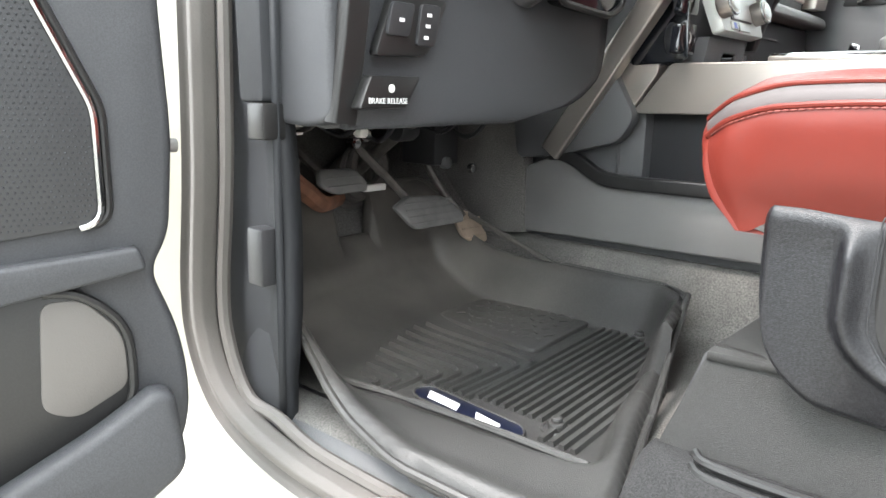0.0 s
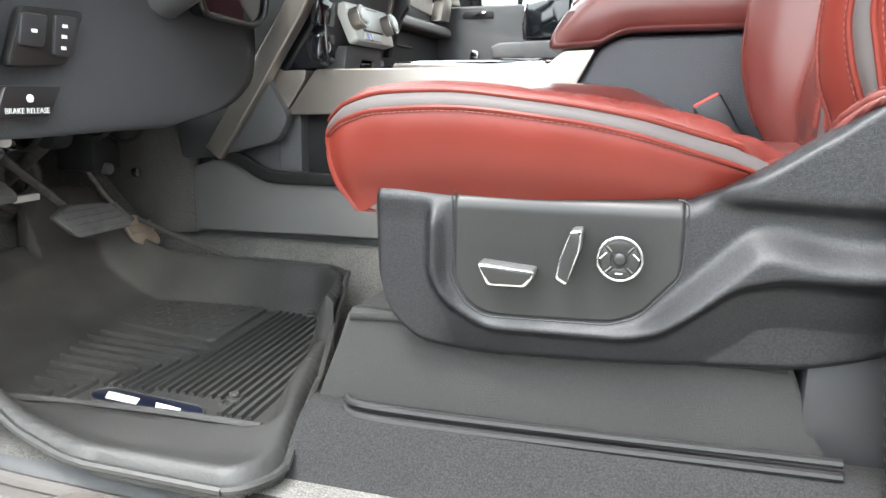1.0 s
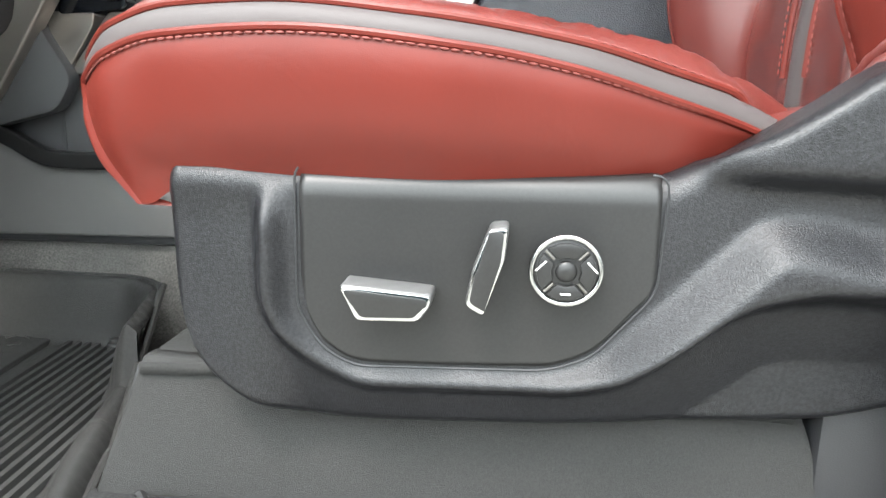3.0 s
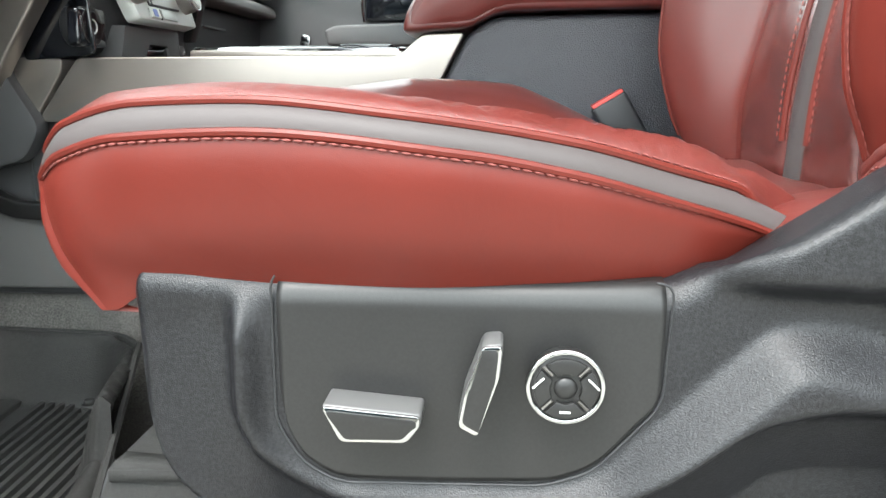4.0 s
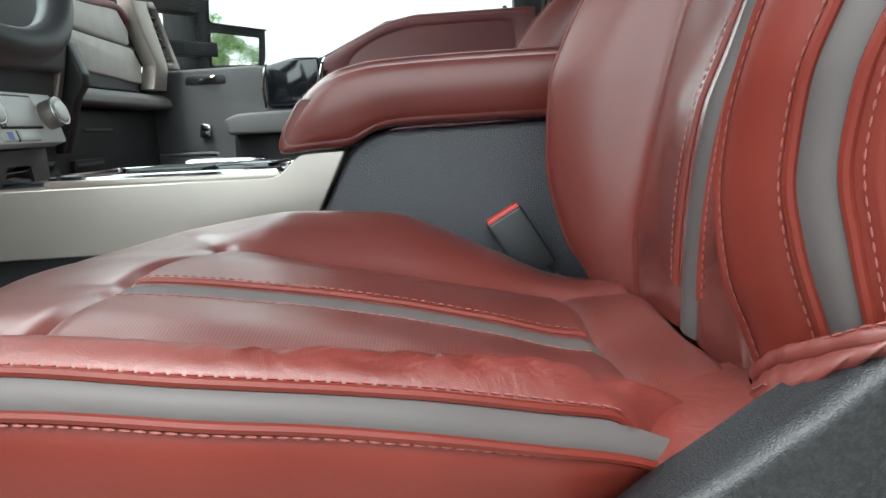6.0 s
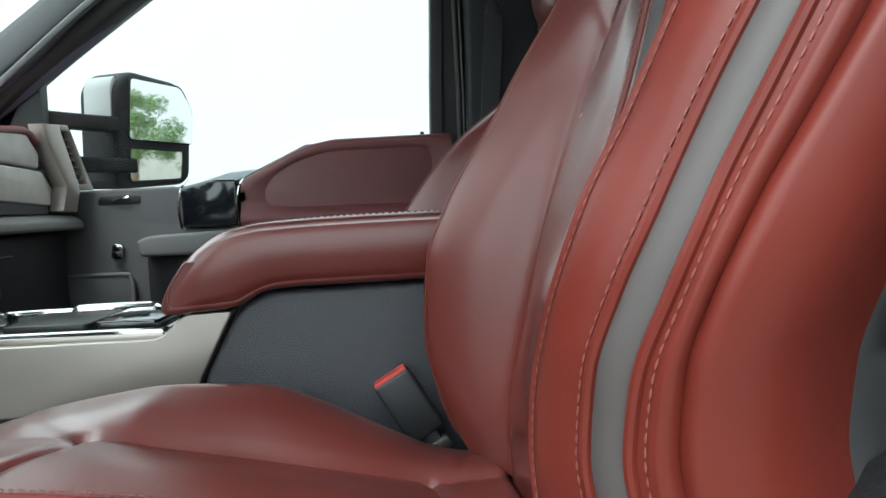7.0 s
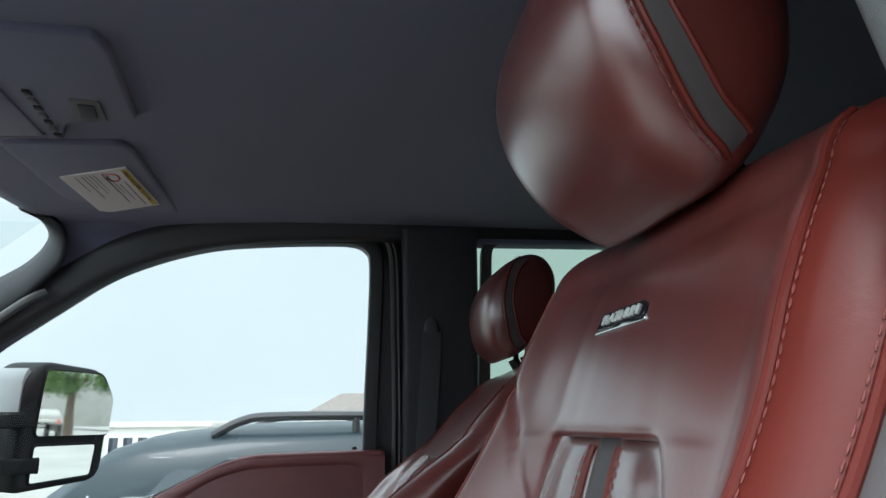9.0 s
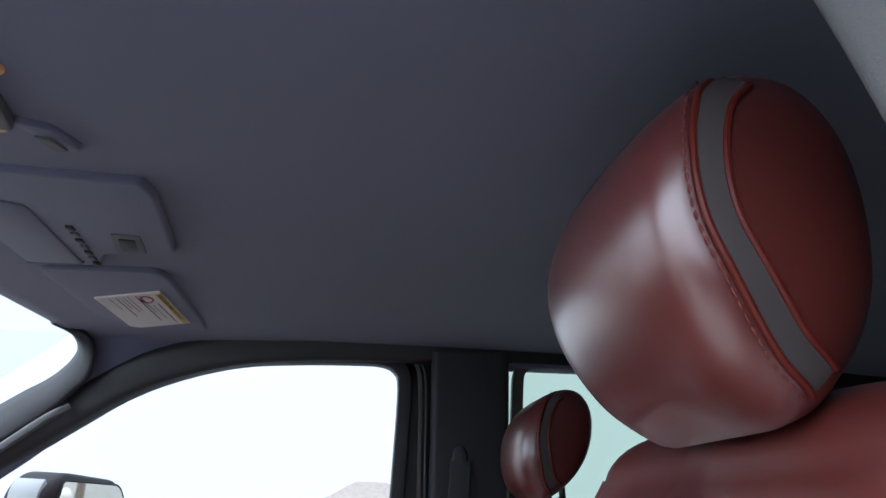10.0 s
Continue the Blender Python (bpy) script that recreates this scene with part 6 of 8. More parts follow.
# body under the climate panel; a black inlay paints the open slot's shade
part("stack_chin", prism(fillet([(0.672, 1.300), (0.700, 1.372), (0.898, 1.372), (0.898, 1.300), (0.862, 1.300), (0.850, 1.345), (0.780, 1.345), (0.745, 1.300)], 0.004), "x", -0.395, -0.340, 0.003), plastic_grey, dash, "grey moulded chin under the climate panel")
part("stack_slot", prism(fillet([(0.72, 1.318), (0.95, 1.318), (0.93, 1.35), (0.86, 1.352), (0.84, 1.338), (0.74, 1.335)], 0.006), "x", -0.375, -0.345, 0.003), piano_black, dash, "solid black inlay for the shade inside an open slot")
part("screen_surround", prism(fillet([(0.60, 1.50), (0.955, 1.50), (0.965, 1.68), (0.60, 1.68)], 0.02), "x", -0.36, -0.315, 0.01, 3), plastic_dash, dash)
part("stack_edge", prism(fillet([(-0.332, 1.552), (-0.318, 1.560), (-0.298, 1.502), (-0.300, 1.482), (-0.316, 1.46), (-0.350, 1.36), (-0.42, 1.36), (-0.42, 1.56)], 0.004), "y", 0.974, 1.004, 0.004), plastic_smooth, dash, "dark outer edge of the stack")
part("stack_trim", sweep(spline([(-0.326, 0.962, 1.60), (-0.348, 0.962, 1.49), (-0.374, 0.962, 1.41)], 5), fillet([(-0.009, -0.018), (0.009, -0.018), (0.009, 0.018), (-0.009, 0.018)], 0.005), (0, 1, 0)), silver_satin, dash, "satin silver trim strip")
# passenger half: pad, silver band, shelf, glove box
dp_ = [(-0.50, 1.668), (-0.44, 1.668), (-0.42, 1.662)]
grid("dash_pad", [[(x, y, z) for y in np.linspace(1.0, 1.56, 8)] for x, z in [(-1.0, 1.60), (-0.75, 1.66), (-0.58, 1.675)] + dp_], vinyl_maroon, dash, "maroon stitched dash pad", back=0.02)
grid("dash_pad", [[(x, y, z + 0.03) for y in np.linspace(-0.13, 1.0, 8)] for x, z in [(-1.0, 1.60), (-0.75, 1.66), (-0.58, 1.67), (-0.47, 1.62)]], plastic_dash, dash, "charcoal dash pad", back=0.02)
part("dash_pad_front", prism(fillet([(1.0, 1.618), (1.0, 1.668), (1.395, 1.686), (1.455, 1.640), (1.450, 1.604)], 0.008), "x", -0.47, -0.400, 0.008, 3), dash_band_tone, dash, "pale stitched pad front")
part("pad_edge", tube(spline([(-0.412, 1.0, 1.668), (-0.412, 1.25, 1.674), (-0.410, 1.40, 1.686), (-0.406, 1.445, 1.664)], 5), 0.013, 10), vinyl_maroon, dash, "maroon roll along the pad")
part("dash_band", prism(fillet([(1.0, 1.535), (1.0, 1.612), (1.452, 1.598), (1.50, 1.560), (1.49, 1.516)], 0.006), "x", -0.45, -0.396, 0.006, 3), dash_band_tone, dash, "pale satin dash band")
part("dash_lower", prism(fillet([(-0.50, 1.495), (-0.402, 1.495), (-0.404, 1.604), (-0.50, 1.604)], 0.004), "y", 1.0, 1.49, 0.003), plastic_dash, dash)
part("dash_shelf", prism(fillet([(-0.50, 1.450), (-0.362, 1.454), (-0.356, 1.460), (-0.360, 1.478), (-0.380, 1.490), (-0.50, 1.498)], 0.006), "y", 1.0, 1.58, 0.005, 3), console_charcoal, dash, "grey shelf edge")
part("dash_back", block(-0.56, -0.51, 0.99, 1.60, 1.08, 1.665, 0.004), plastic_black, dash)
part("glove_box", prism(fillet([(-0.52, 1.10), (-0.42, 1.10), (-0.395, 1.25), (-0.40, 1.450), (-0.52, 1.448)], 0.010), "y", 1.0, 1.56, 0.006, 3), plastic_black, dash, "charcoal glove box")
latch = part("glove_latch", prism(fillet([(1.085, 1.318), (1.085, 1.345), (1.215, 1.345), (1.215, 1.318)], 0.006), "x", -0.402, -0.386, 0.004), plastic_smooth, dash, "dark glove box latch")
# Two pale strips paint the highlights on the latch and the glove box.
part("latch_glint", block(-0.389, -0.384, 1.090, 1.205, 1.331, 1.337, 0.001), plastic_grey, latch, "pale strip painting the highlight on the latch edge")
part("glove_glint", block(-0.402, -0.393, 1.156, 1.286, 1.402, 1.407, 0.001), plastic_grey, dash, "thin pale line painting a highlight on the glove box")
# side vent: a slanted silver surround with a leg, louvres inside
vent_m = Matrix(((1, 0.43, 0, -0.385 - 0.43 * 1.46), (0, 1, 0, 0), (0, 0, 1, 0), (0, 0, 0, 1)))


def vent_piece(name, outline, lo, hi, mat, parent, label="", bev=0.003):
    bm_ = prism(outline, "x", lo, hi, bev, 2)
    bm_.transform(vent_m)
    return part(name, bm_, mat, parent, label)


vent = vent_piece("side_vent", fillet([(1.470, 1.705), (1.528, 1.705), (1.575, 1.560), (1.52, 1.560)], 0.004), -0.05, -0.012, plastic_black, dash, "black side vent with louvres")
vent_piece("vent_frame", [(1.448, 1.711), (1.496, 1.7125), (1.496, 1.697), (1.538, 1.569), (1.540, 1.553), (1.528, 1.499), (1.488, 1.502), (1.503, 1.561), (1.456, 1.664)], -0.030, 0.006, silver_satin, vent, "satin silver vent surround")
vent_piece("vent_frame", [(1.496, 1.7125), (1.518, 1.714), (1.585, 1.554), (1.540, 1.553), (1.538, 1.569), (1.563, 1.570), (1.522, 1.697), (1.496, 1.697)], -0.030, 0.004, silver_satin, vent, "satin silver vent surround")
for k in range(7):
    z = 1.683 - 0.0165 * k
    y0, y1 = 1.4955 + (1.697 - z) * 0.336, 1.522 + (1.697 - z) * 0.323
    vent_piece("vent_slat", [(y0 - 0.002, z), (y1 + 0.002, z - 0.006), (y1 + 0.002, z - 0.010), (y0 - 0.002, z - 0.004)], -0.014, -0.001, plastic_grey, vent, "", 0.0)

# steering wheel
sw = thing("steering_wheel", "dark leather steering wheel with satin spokes", "steering wheel")
sm = Matrix.Translation((-0.088, 0.245, 1.628)) @ Matrix.Rotation(radians(-24), 4, "Y")
bm = torus((0, 0, 0), "x", 0.185, 0.0165, 64, 12)
bm.transform(sm)
part("rim", bm, plastic_black, sw, "black leather rim")
bm = disc((-0.02, 0, 0), "x", 0.075, 0.05, 32, 0.015, 3)
bm.transform(sm)
part("hub", bm, plastic_dash, sw)
for s in (-1, 1):
    bm = prism(fillet([(s * 0.06, -0.035), (s * 0.175, -0.028), (s * 0.178, 0.022), (s * 0.06, 0.035)][::s], 0.01), "x", -0.015, 0.012, 0.005)
    bm.transform(sm)
    sp_ = part("spoke", bm, silver_satin, sw, "satin silver spoke")
    bm = disc((0.014, s * 0.115, 0), "x", 0.022, 0.012, 20, 0.003)
    bm.transform(sm)
    part("switch_pad", bm, plastic_black, sp_)
bm = tube([Vector((-0.03, 0, 0)), Vector((-0.44, 0, -0.02))], 0.05, 16)
bm.transform(sm)
part("column_shroud", bm, plastic_dash, sw)

# ---- footwell ----
mat_t = thing("floor_mat", "black moulded rubber floor mat with raised chevron ribs", "floor mat")
MAT_Z = 0.806
mo = fillet([(-0.885, 0.02, 0.05), (-0.70, -0.06, 0.04), (-0.46, -0.150, 0.05), (-0.32, -0.186, 0.03), (-0.10, -0.176, 0.05), (-0.066, -0.12, 0.03), (-0.150, 0.13, 0.05), (-0.245, 0.475, 0.05), (-0.30, 0.520, 0.04), (-0.52, 0.53, 0.04), (-0.90, 0.50, 0.05)], 0.04, 5)
nx, ny = 120, 110
gx, gy = np.meshgrid(np.linspace(-0.90, -0.06, nx), np.linspace(-0.20, 0.54, ny), indexing="ij")
md = poly_distance(gx, gy, mo)
well = fillet([(-0.80, 0.05), (-0.575, -0.065), (-0.14, -0.030), (-0.205, 0.13), (-0.285, 0.47), (-0.52, 0.49), (-0.82, 0.46)], 0.04, 5)
wd = poly_distance(gx, gy, well)
toe_lift = curve_of((-0.92, -0.86, -0.80, -0.74, -0.68, -0.60, 0.0), (0.17, 0.115, 0.062, 0.024, 0.006, 0.0, 0.0))
lip = curve_of((-0.92, -0.80, -0.68, -0.55, -0.40, -0.1, 0.0), (0.10, 0.115, 0.10, 0.060, 0.022, 0.006, 0.006))
mz = MAT_Z + 0.004 + toe_lift(gx)
mz += 0.021 * smooth(0.0, -0.020, wd) * smooth(-0.002, 0.02, md)
mz += np.where(gy < 0.2, lip(gx) * smooth(0.055, 0.0, md), 0.0) + np.where(gy > 0.3, 0.100 * smooth(0.055, 0.0, md), 0.0)
mz -= 0.012 * smooth(0.012, 0.0, md) * (gx > -0.3)
bm = bmesh.new()
vmap = {}
for i in range(nx):
    for j in range(ny):
        if md[i, j] > -0.006:
            px_, py_ = gx[i, j], gy[i, j]
            if md[i, j] < 0.004:
                e = poly_distance(np.array([px_ + 1e-4, px_]), np.array([py_, py_ + 1e-4]), mo) - md[i, j]
                px_, py_ = px_ - e[0] * 1e4 * md[i, j], py_ - e[1] * 1e4 * md[i, j]
            vmap[i, j] = bm.verts.new((px_, py_, mz[i, j]))
for i in range(nx - 1):
    for j in range(ny - 1):
        q = [(i, j), (i + 1, j), (i + 1, j + 1), (i, j + 1)]
        if all(k in vmap for k in q):
            bm.faces.new([vmap[k] for k in q])
tray_ob = part("tray", bm, rubber_mat, mat_t, "raised-edge rubber tray", 70)
md_ = tray_ob.modifiers.new("thickness", "SOLIDIFY")
md_.thickness, md_.offset = 0.002, 0.0
rim_path = spline([(a, b, MAT_Z + 0.004 + float(toe_lift(a)) + (float(lip(a)) if b < 0.2 else 0.100 if b > 0.3 else 0.004)) for a, b in mo], 2, True)
part("lip", tube(rim_path, 0.006, 8, True), rubber_mat, tray_ob, "rounded rubber lip")
part("well_edge", tube(spline([(-0.575, -0.070, 0.830), (-0.52, -0.062, 0.829), (-0.45, -0.050, 0.828), (-0.30, -0.040, 0.828), (-0.145, -0.036, 0.827)], 6), 0.006, 8, taper=lambda t: 0.55 + 0.45 * math.sin(math.pi * min(1, t * 1.6 + 0.1)) if t < 0.56 else 0.95), rubber_mat, tray_ob)
# raised ribs
inner = fillet([(-0.69, 0.31), (-0.655, 0.14), (-0.575, -0.030), (-0.175, -0.010), (-0.182, 0.16), (-0.300, 0.46), (-0.40, 0.505), (-0.435, 0.49), (-0.425, 0.285), (-0.44, 0.275)], 0.01)
rib_sec = [(-0.0050, 0.0), (-0.0034, 0.0075), (0.0034, 0.0075), (0.0050, 0.0)]


pad = fillet([(-0.425, 0.268), (-0.442, 0.520), (-0.70, 0.505), (-0.695, 0.312)], 0.03)


def rib(points):
    bm_ = bmesh.new()
    pts_ = [Vector((a, b, MAT_Z + 0.0045 + float(toe_lift(a)))) for a, b in points]
    rings = []
    for i, p in enumerate(pts_):
        t = (pts_[min(i + 1, len(pts_) - 1)] - pts_[max(i - 1, 0)]).normalized()
        s = Vector((-t.y, t.x, 0))
        rings.append([bm_.verts.new(p + s * a + Vector((0, 0, 1)) * b) for a, b in rib_sec])
    for a, b in zip(rings, rings[1:]):
        for k in range(3):
            bm_.faces.new((a[k], b[k], b[k + 1], a[k + 1]))
    bm_.faces.new(rings[0])
    bm_.faces.new(rings[-1][::-1])
    return part("rib", bm_, rubber_mat, tray_ob)


def clipped(points):
    pa = np.array(points)
    ok = poly_distance(pa[:, 0], pa[:, 1], inner) > 0.004
    badge_zone = (np.abs(pa[:, 0] + 0.372) < 0.118) & (pa[:, 1] < 0.040 + 0.02 * (pa[:, 0] + 0.372))
    ok &= ~badge_zone
    ok &= poly_distance(pa[:, 0], pa[:, 1], pad) < -0.008
    runs, cur = [], []
    for p, o in zip(points, ok):
        if o:
            cur.append(p)
        else:
            if len(cur) > 2:
                runs.append(cur)
            cur = []
    if len(cur) > 2:
        runs.append(cur)
    return runs


for k in range(9):
    v0 = (-0.394 - 0.0165 * k, 0.240 - 0.030 * k)
    path_ = [(v0[0] - 0.32 * t, v0[1] + 0.015 * t) for t in np.linspace(1, 0.07, 24)]
    end_, out_ = path_[-1], (v0[0] + 0.001, v0[1] - 0.020)
    path_ += [tuple((1 - q) ** 2 * a + 2 * q * (1 - q) * v + q * q * b for a, v, b in zip(end_, v0, out_)) for q in (0.2, 0.4, 0.6, 0.8)]
    path_ += [(v0[0] + 0.004 * t, v0[1] - 0.30 * t) for t in np.linspace(0.07, 1, 40)]
    for run in clipped(path_):
        rib(run)
for k in range(13):
    x0 = -0.377 + 0.0158 * k
    for run in clipped([(x0 - 0.03 * t, -0.03 + 0.54 * t) for t in np.linspace(0, 1, 34)]):
        rib(run)
part("heel_pad", prism(pad, "z", MAT_Z, MAT_Z + 0.0125, 0.004), rubber_mat, tray_ob, "smooth heel pad")
for i in range(9):
    for j in range(6):
        x, y = -0.66 + 0.026 * i, 0.32 + 0.032 * j
        if float(poly_distance(np.array([x]), np.array([y]), pad)[0]) > 0.02:
            bm = block(-0.009, 0.009, -0.0025, 0.0025, 0, 0.002, 0.0008)
            bm.transform(Matrix.Translation((x, y, MAT_Z + 0.0123)) @ Matrix.Rotation(radians(55 if (i + j) % 2 else -35), 4, "Z"))
            part("pad_stud", bm, rubber_mat, tray_ob)
bdg = fillet([(-0.468, 0.010), (-0.448, -0.012), (-0.268, -0.022), (-0.256, -0.006), (-0.272, 0.016), (-0.452, 0.034)], 0.012)
part("badge", prism(bdg, "z", MAT_Z + 0.004, MAT_Z + 0.0105, 0.002), badge_blue, tray_ob, "dark blue maker's badge with white bars")
part("badge_rim", tube([Vector((a, b, MAT_Z + 0.010)) for a, b in bdg], 0.0022, 6, True), rubber_mat, tray_ob)
for x0, x1, y0, y1 in ((-0.442, -0.378, 0.018, 0.003), (-0.346, -0.298, 0.006, -0.006)):
    part("badge_bar", prism([(x0, y0), (x0 + 0.012, y1 - 0.006), (x1 + 0.008, y1 - 0.012), (x1, y0 - 0.008)], "z", MAT_Z + 0.0105, MAT_Z + 0.0112), print_white, tray_ob, "white bar")
for x, y in ((-0.242, 0.050), (-0.328, 0.470)):
    pin = part("retention_post", disc((x, y, MAT_Z + 0.009), "z", 0.012, 0.014, 16, 0.003), rubber_mat, tray_ob)
    part("post_cap", disc((x, y, MAT_Z + 0.019), "z", 0.008, 0.007, 14, 0.002), rubber_mat, tray_ob)
    part("post_ring", torus((x, y, MAT_Z + 0.005), "z", 0.020, 0.003, 24, 6), rubber_mat, tray_ob)


def pedal(name, label, outline, x0, tilt, thick, arm_path, ribs=0, pad_mat=None):
    """A pad drawn across the car (y, z), leaning forward at its top, on a steel arm."""
    t = thing(name, label, "pedal")
    cz = sum(p[1] for p in outline) / len(outline)
    cy = sum(p[0] for p in outline) / len(outline)
    shear = Matrix(((1, 0, -tilt, x0 + tilt * cz), (0, 1, 0, 0), (0, 0, 1, 0), (0, 0, 0, 1)))
    bm = prism(fillet(outline, 0.010), "x", -thick, 0.0, 0.005, 3)
    bm.transform(shear)
    padp = part("pad", bm, pad_mat or rubber_pedal, t, "worn rubber pedal pad")
    zs = [p[1] for p in outline]
    for k in range(ribs):
        z = min(zs) + (max(zs) - min(zs)) * (k + 1) / (ribs + 1)
        ys = sorted(p[0] for p in outline)
        bm = tube([Vector((0.0, cy + (ys[0] - cy) * 0.75, z)), Vector((0.0, cy + (ys[-1] - cy) * 0.75, z))], 0.0022, 6)
        bm.transform(shear)
        part("pad_rib", bm, pad_mat or rubber_pedal, padp)
    part("arm", tube(spline(arm_path, 6), 0.009, 8), steel_dark, t, "dark steel pedal arm")
    return t


pedal("brake_pedal", "grey rubber brake pedal on a steel arm", [(0.209, 1.041), (0.254, 1.058), (0.353, 1.051), (0.394, 1.012), (0.386, 0.997), (0.244, 0.998)], -0.70, 0.5, 0.016,
      [(-0.725, 0.28, 1.035), (-0.76, 0.24, 1.09), (-0.80, 0.19, 1.16), (-0.84, 0.17, 1.26)], 4)
pedal("accelerator_pedal", "worn pale accelerator pedal", [(0.462, 0.975), (0.480, 0.998), (0.515, 0.996), (0.553, 0.945), (0.550, 0.926), (0.505, 0.924), (0.470, 0.945)], -0.76, 0.4, 0.014,
      [(-0.775, 0.49, 0.985), (-0.82, 0.46, 1.05), (-0.86, 0.43, 1.15), (-0.87, 0.42, 1.26)], 3, tan_pedal)
pedal("parking_brake_pedal", "grey parking brake pedal on a steel arm", [(0.057, 1.090), (0.070, 1.117), (0.150, 1.115), (0.168, 1.090), (0.160, 1.075), (0.085, 1.074)], -0.74, 0.6, 0.018,
      [(-0.76, 0.11, 1.09), (-0.80, 0.09, 1.12), (-0.86, 0.07, 1.18), (-0.88, 0.06, 1.26)], 2)
# under-dash hardware
hw = thing("dash_bracket", "rust-stained steel bracket under the dashboard", "bracket")
part("rail", tube(spline([(-0.71, -0.13, 1.155), (-0.74, -0.04, 1.128), (-0.76, 0.03, 1.090), (-0.78, 0.09, 1.055), (-0.84, 0.18, 1.05)], 5), 0.018, 8), rust, hw)
part("plate", prism(fillet([(-0.03, 1.11), (0.10, 1.09), (0.15, 1.12), (0.0, 1.17)], 0.01), "x", -0.91, -0.90), steel_dark, hw)
cols_ = thing("steering_shaft", "dark steel steering shaft with pinch bolt", "steering shaft")
part("shaft", tube([Vector((-0.50, 0.26, 1.36)), Vector((-0.78, 0.28, 1.17)), Vector((-0.98, 0.28, 1.03))], 0.014, 10), steel_dark, cols_)
part("joint", disc((-0.76, 0.28, 1.185), "y", 0.026, 0.05, 16, 0.006), plastic_black, cols_)
part("bolt", disc((-0.72, 0.115, 1.165), "x", 0.011, 0.02, 8, 0.002), chrome, cols_, "bright pinch bolt")
boot = thing("shaft_boot", "black rubber boot round the steering shaft", "boot")
for k in range(6):
    part("fold", torus((-0.88 - 0.018 * k, 0.30, 1.10 - 0.012 * k), "x", 0.045 + 0.006 * (k % 2), 0.012, 24, 8), rubber_seal, boot)
mod_ = thing("control_module", "black plastic module with connector under the dashboard", "electronic module")
part("case", block(-0.90, -0.80, 0.42, 0.50, 1.10, 1.24, 0.006), plastic_black, mod_)
part("connector", disc((-0.80, 0.455, 1.105), "x", 0.013, 0.02, 12, 0.003), plastic_grey, mod_, "pale round connector")
wires = thing("wiring_loom", "loose black wiring under the dashboard", "wiring")
for k in range(6):
    a = -0.02 + 0.085 * k
    pts_ = [(-0.62, a, 1.24), (-0.72, a + 0.03, 1.19 - 0.012 * (k % 3)), (-0.80, a + 0.015 * (k % 4), 1.205), (-0.90, a - 0.02, 1.25)]
    part("wire", tube(spline(pts_, 6), 0.005, 6), plastic_black if k % 3 else steel_dark, wires)
part("tag", block(-0.70, -0.696, -0.075, -0.062, 1.165, 1.19, 0.001), label_white, wires, "small white tag")
part("plug", disc((-0.69, 0.105, 1.185), "x", 0.010, 0.02, 10, 0.002), label_white, wires, "pale plug")

part("strip", block(-0.77, -0.755, 0.175, 0.231, 1.069, 1.081, 0.002), label_white, wires, "pale plastic strip")
part("bolt", disc((-0.75, 0.169, 1.174), "x", 0.012, 0.016, 10, 0.003), chrome, cols_, "bright bolt")
part("bolt", disc((-0.76, 0.498, 1.094), "x", 0.011, 0.014, 10, 0.003), chrome, cols_, "bright bolt")
part("tag", block(-0.765, -0.76, 0.024, 0.038, 1.178, 1.205, 0.001), label_white, wires, "small white tag")

# lower belt anchor with pleated sleeve at the pillar
belt = thing("driver_seat_belt", "black seat belt webbing running into a ribbed plastic sleeve", "seat belt")
bpth = spline([(0.600, -0.062, 1.03), (0.598, -0.068, 1.09), (0.606, -0.076, 1.13), (0.632, -0.086, 1.168), (0.70, -0.10, 1.24), (0.76, -0.11, 1.33)], 6)
part("webbing", sweep(bpth, fillet([(-0.027, -0.0015), (0.027, -0.0015), (0.027, 0.0015), (-0.027, 0.0015)], 0.001), (1, 0, 0)), webbing, belt)
sl = part("sleeve", block(0.570, 0.680, -0.082, -0.038, 1.020, 1.050, 0.006, 3), plastic_smooth, belt, "smooth sleeve mouth")
for k in range(9):
    part("sleeve_rib", block(0.572 + 0.002 * k, 0.68, -0.080, -0.040, 0.999 - 0.0165 * k, 1.011 - 0.0165 * k, 0.004, 2), plastic_smooth, belt, "pleat of the sleeve")
part("sleeve_core", block(0.592, 0.675, -0.074, -0.046, 0.85, 1.03, 0.003), plastic_black, belt)

# passenger's belt hangs from its anchor on the centre pillar
pbelt = thing("passenger_seat_belt", "black seat belt hanging from a pillar anchor", "seat belt")
part("anchor_cover", prism(fillet([(0.690, 1.915), (0.692, 1.985), (0.712, 2.005), (0.730, 1.985), (0.735, 1.915)], 0.012), "y", 1.490, 1.530, 0.008, 3), plastic_black, pbelt, "black anchor cover")
pth = spline([(0.712, 1.492, 1.96), (0.710, 1.490, 1.90), (0.700, 1.500, 1.75), (0.694, 1.515, 1.55), (0.690, 1.53, 1.30)], 6)
part("webbing", sweep(pth, fillet([(-0.024, -0.0015), (0.024, -0.0015), (0.024, 0.0015), (-0.024, 0.0015)], 0.001), (1, 0, 0)), webbing, pbelt)

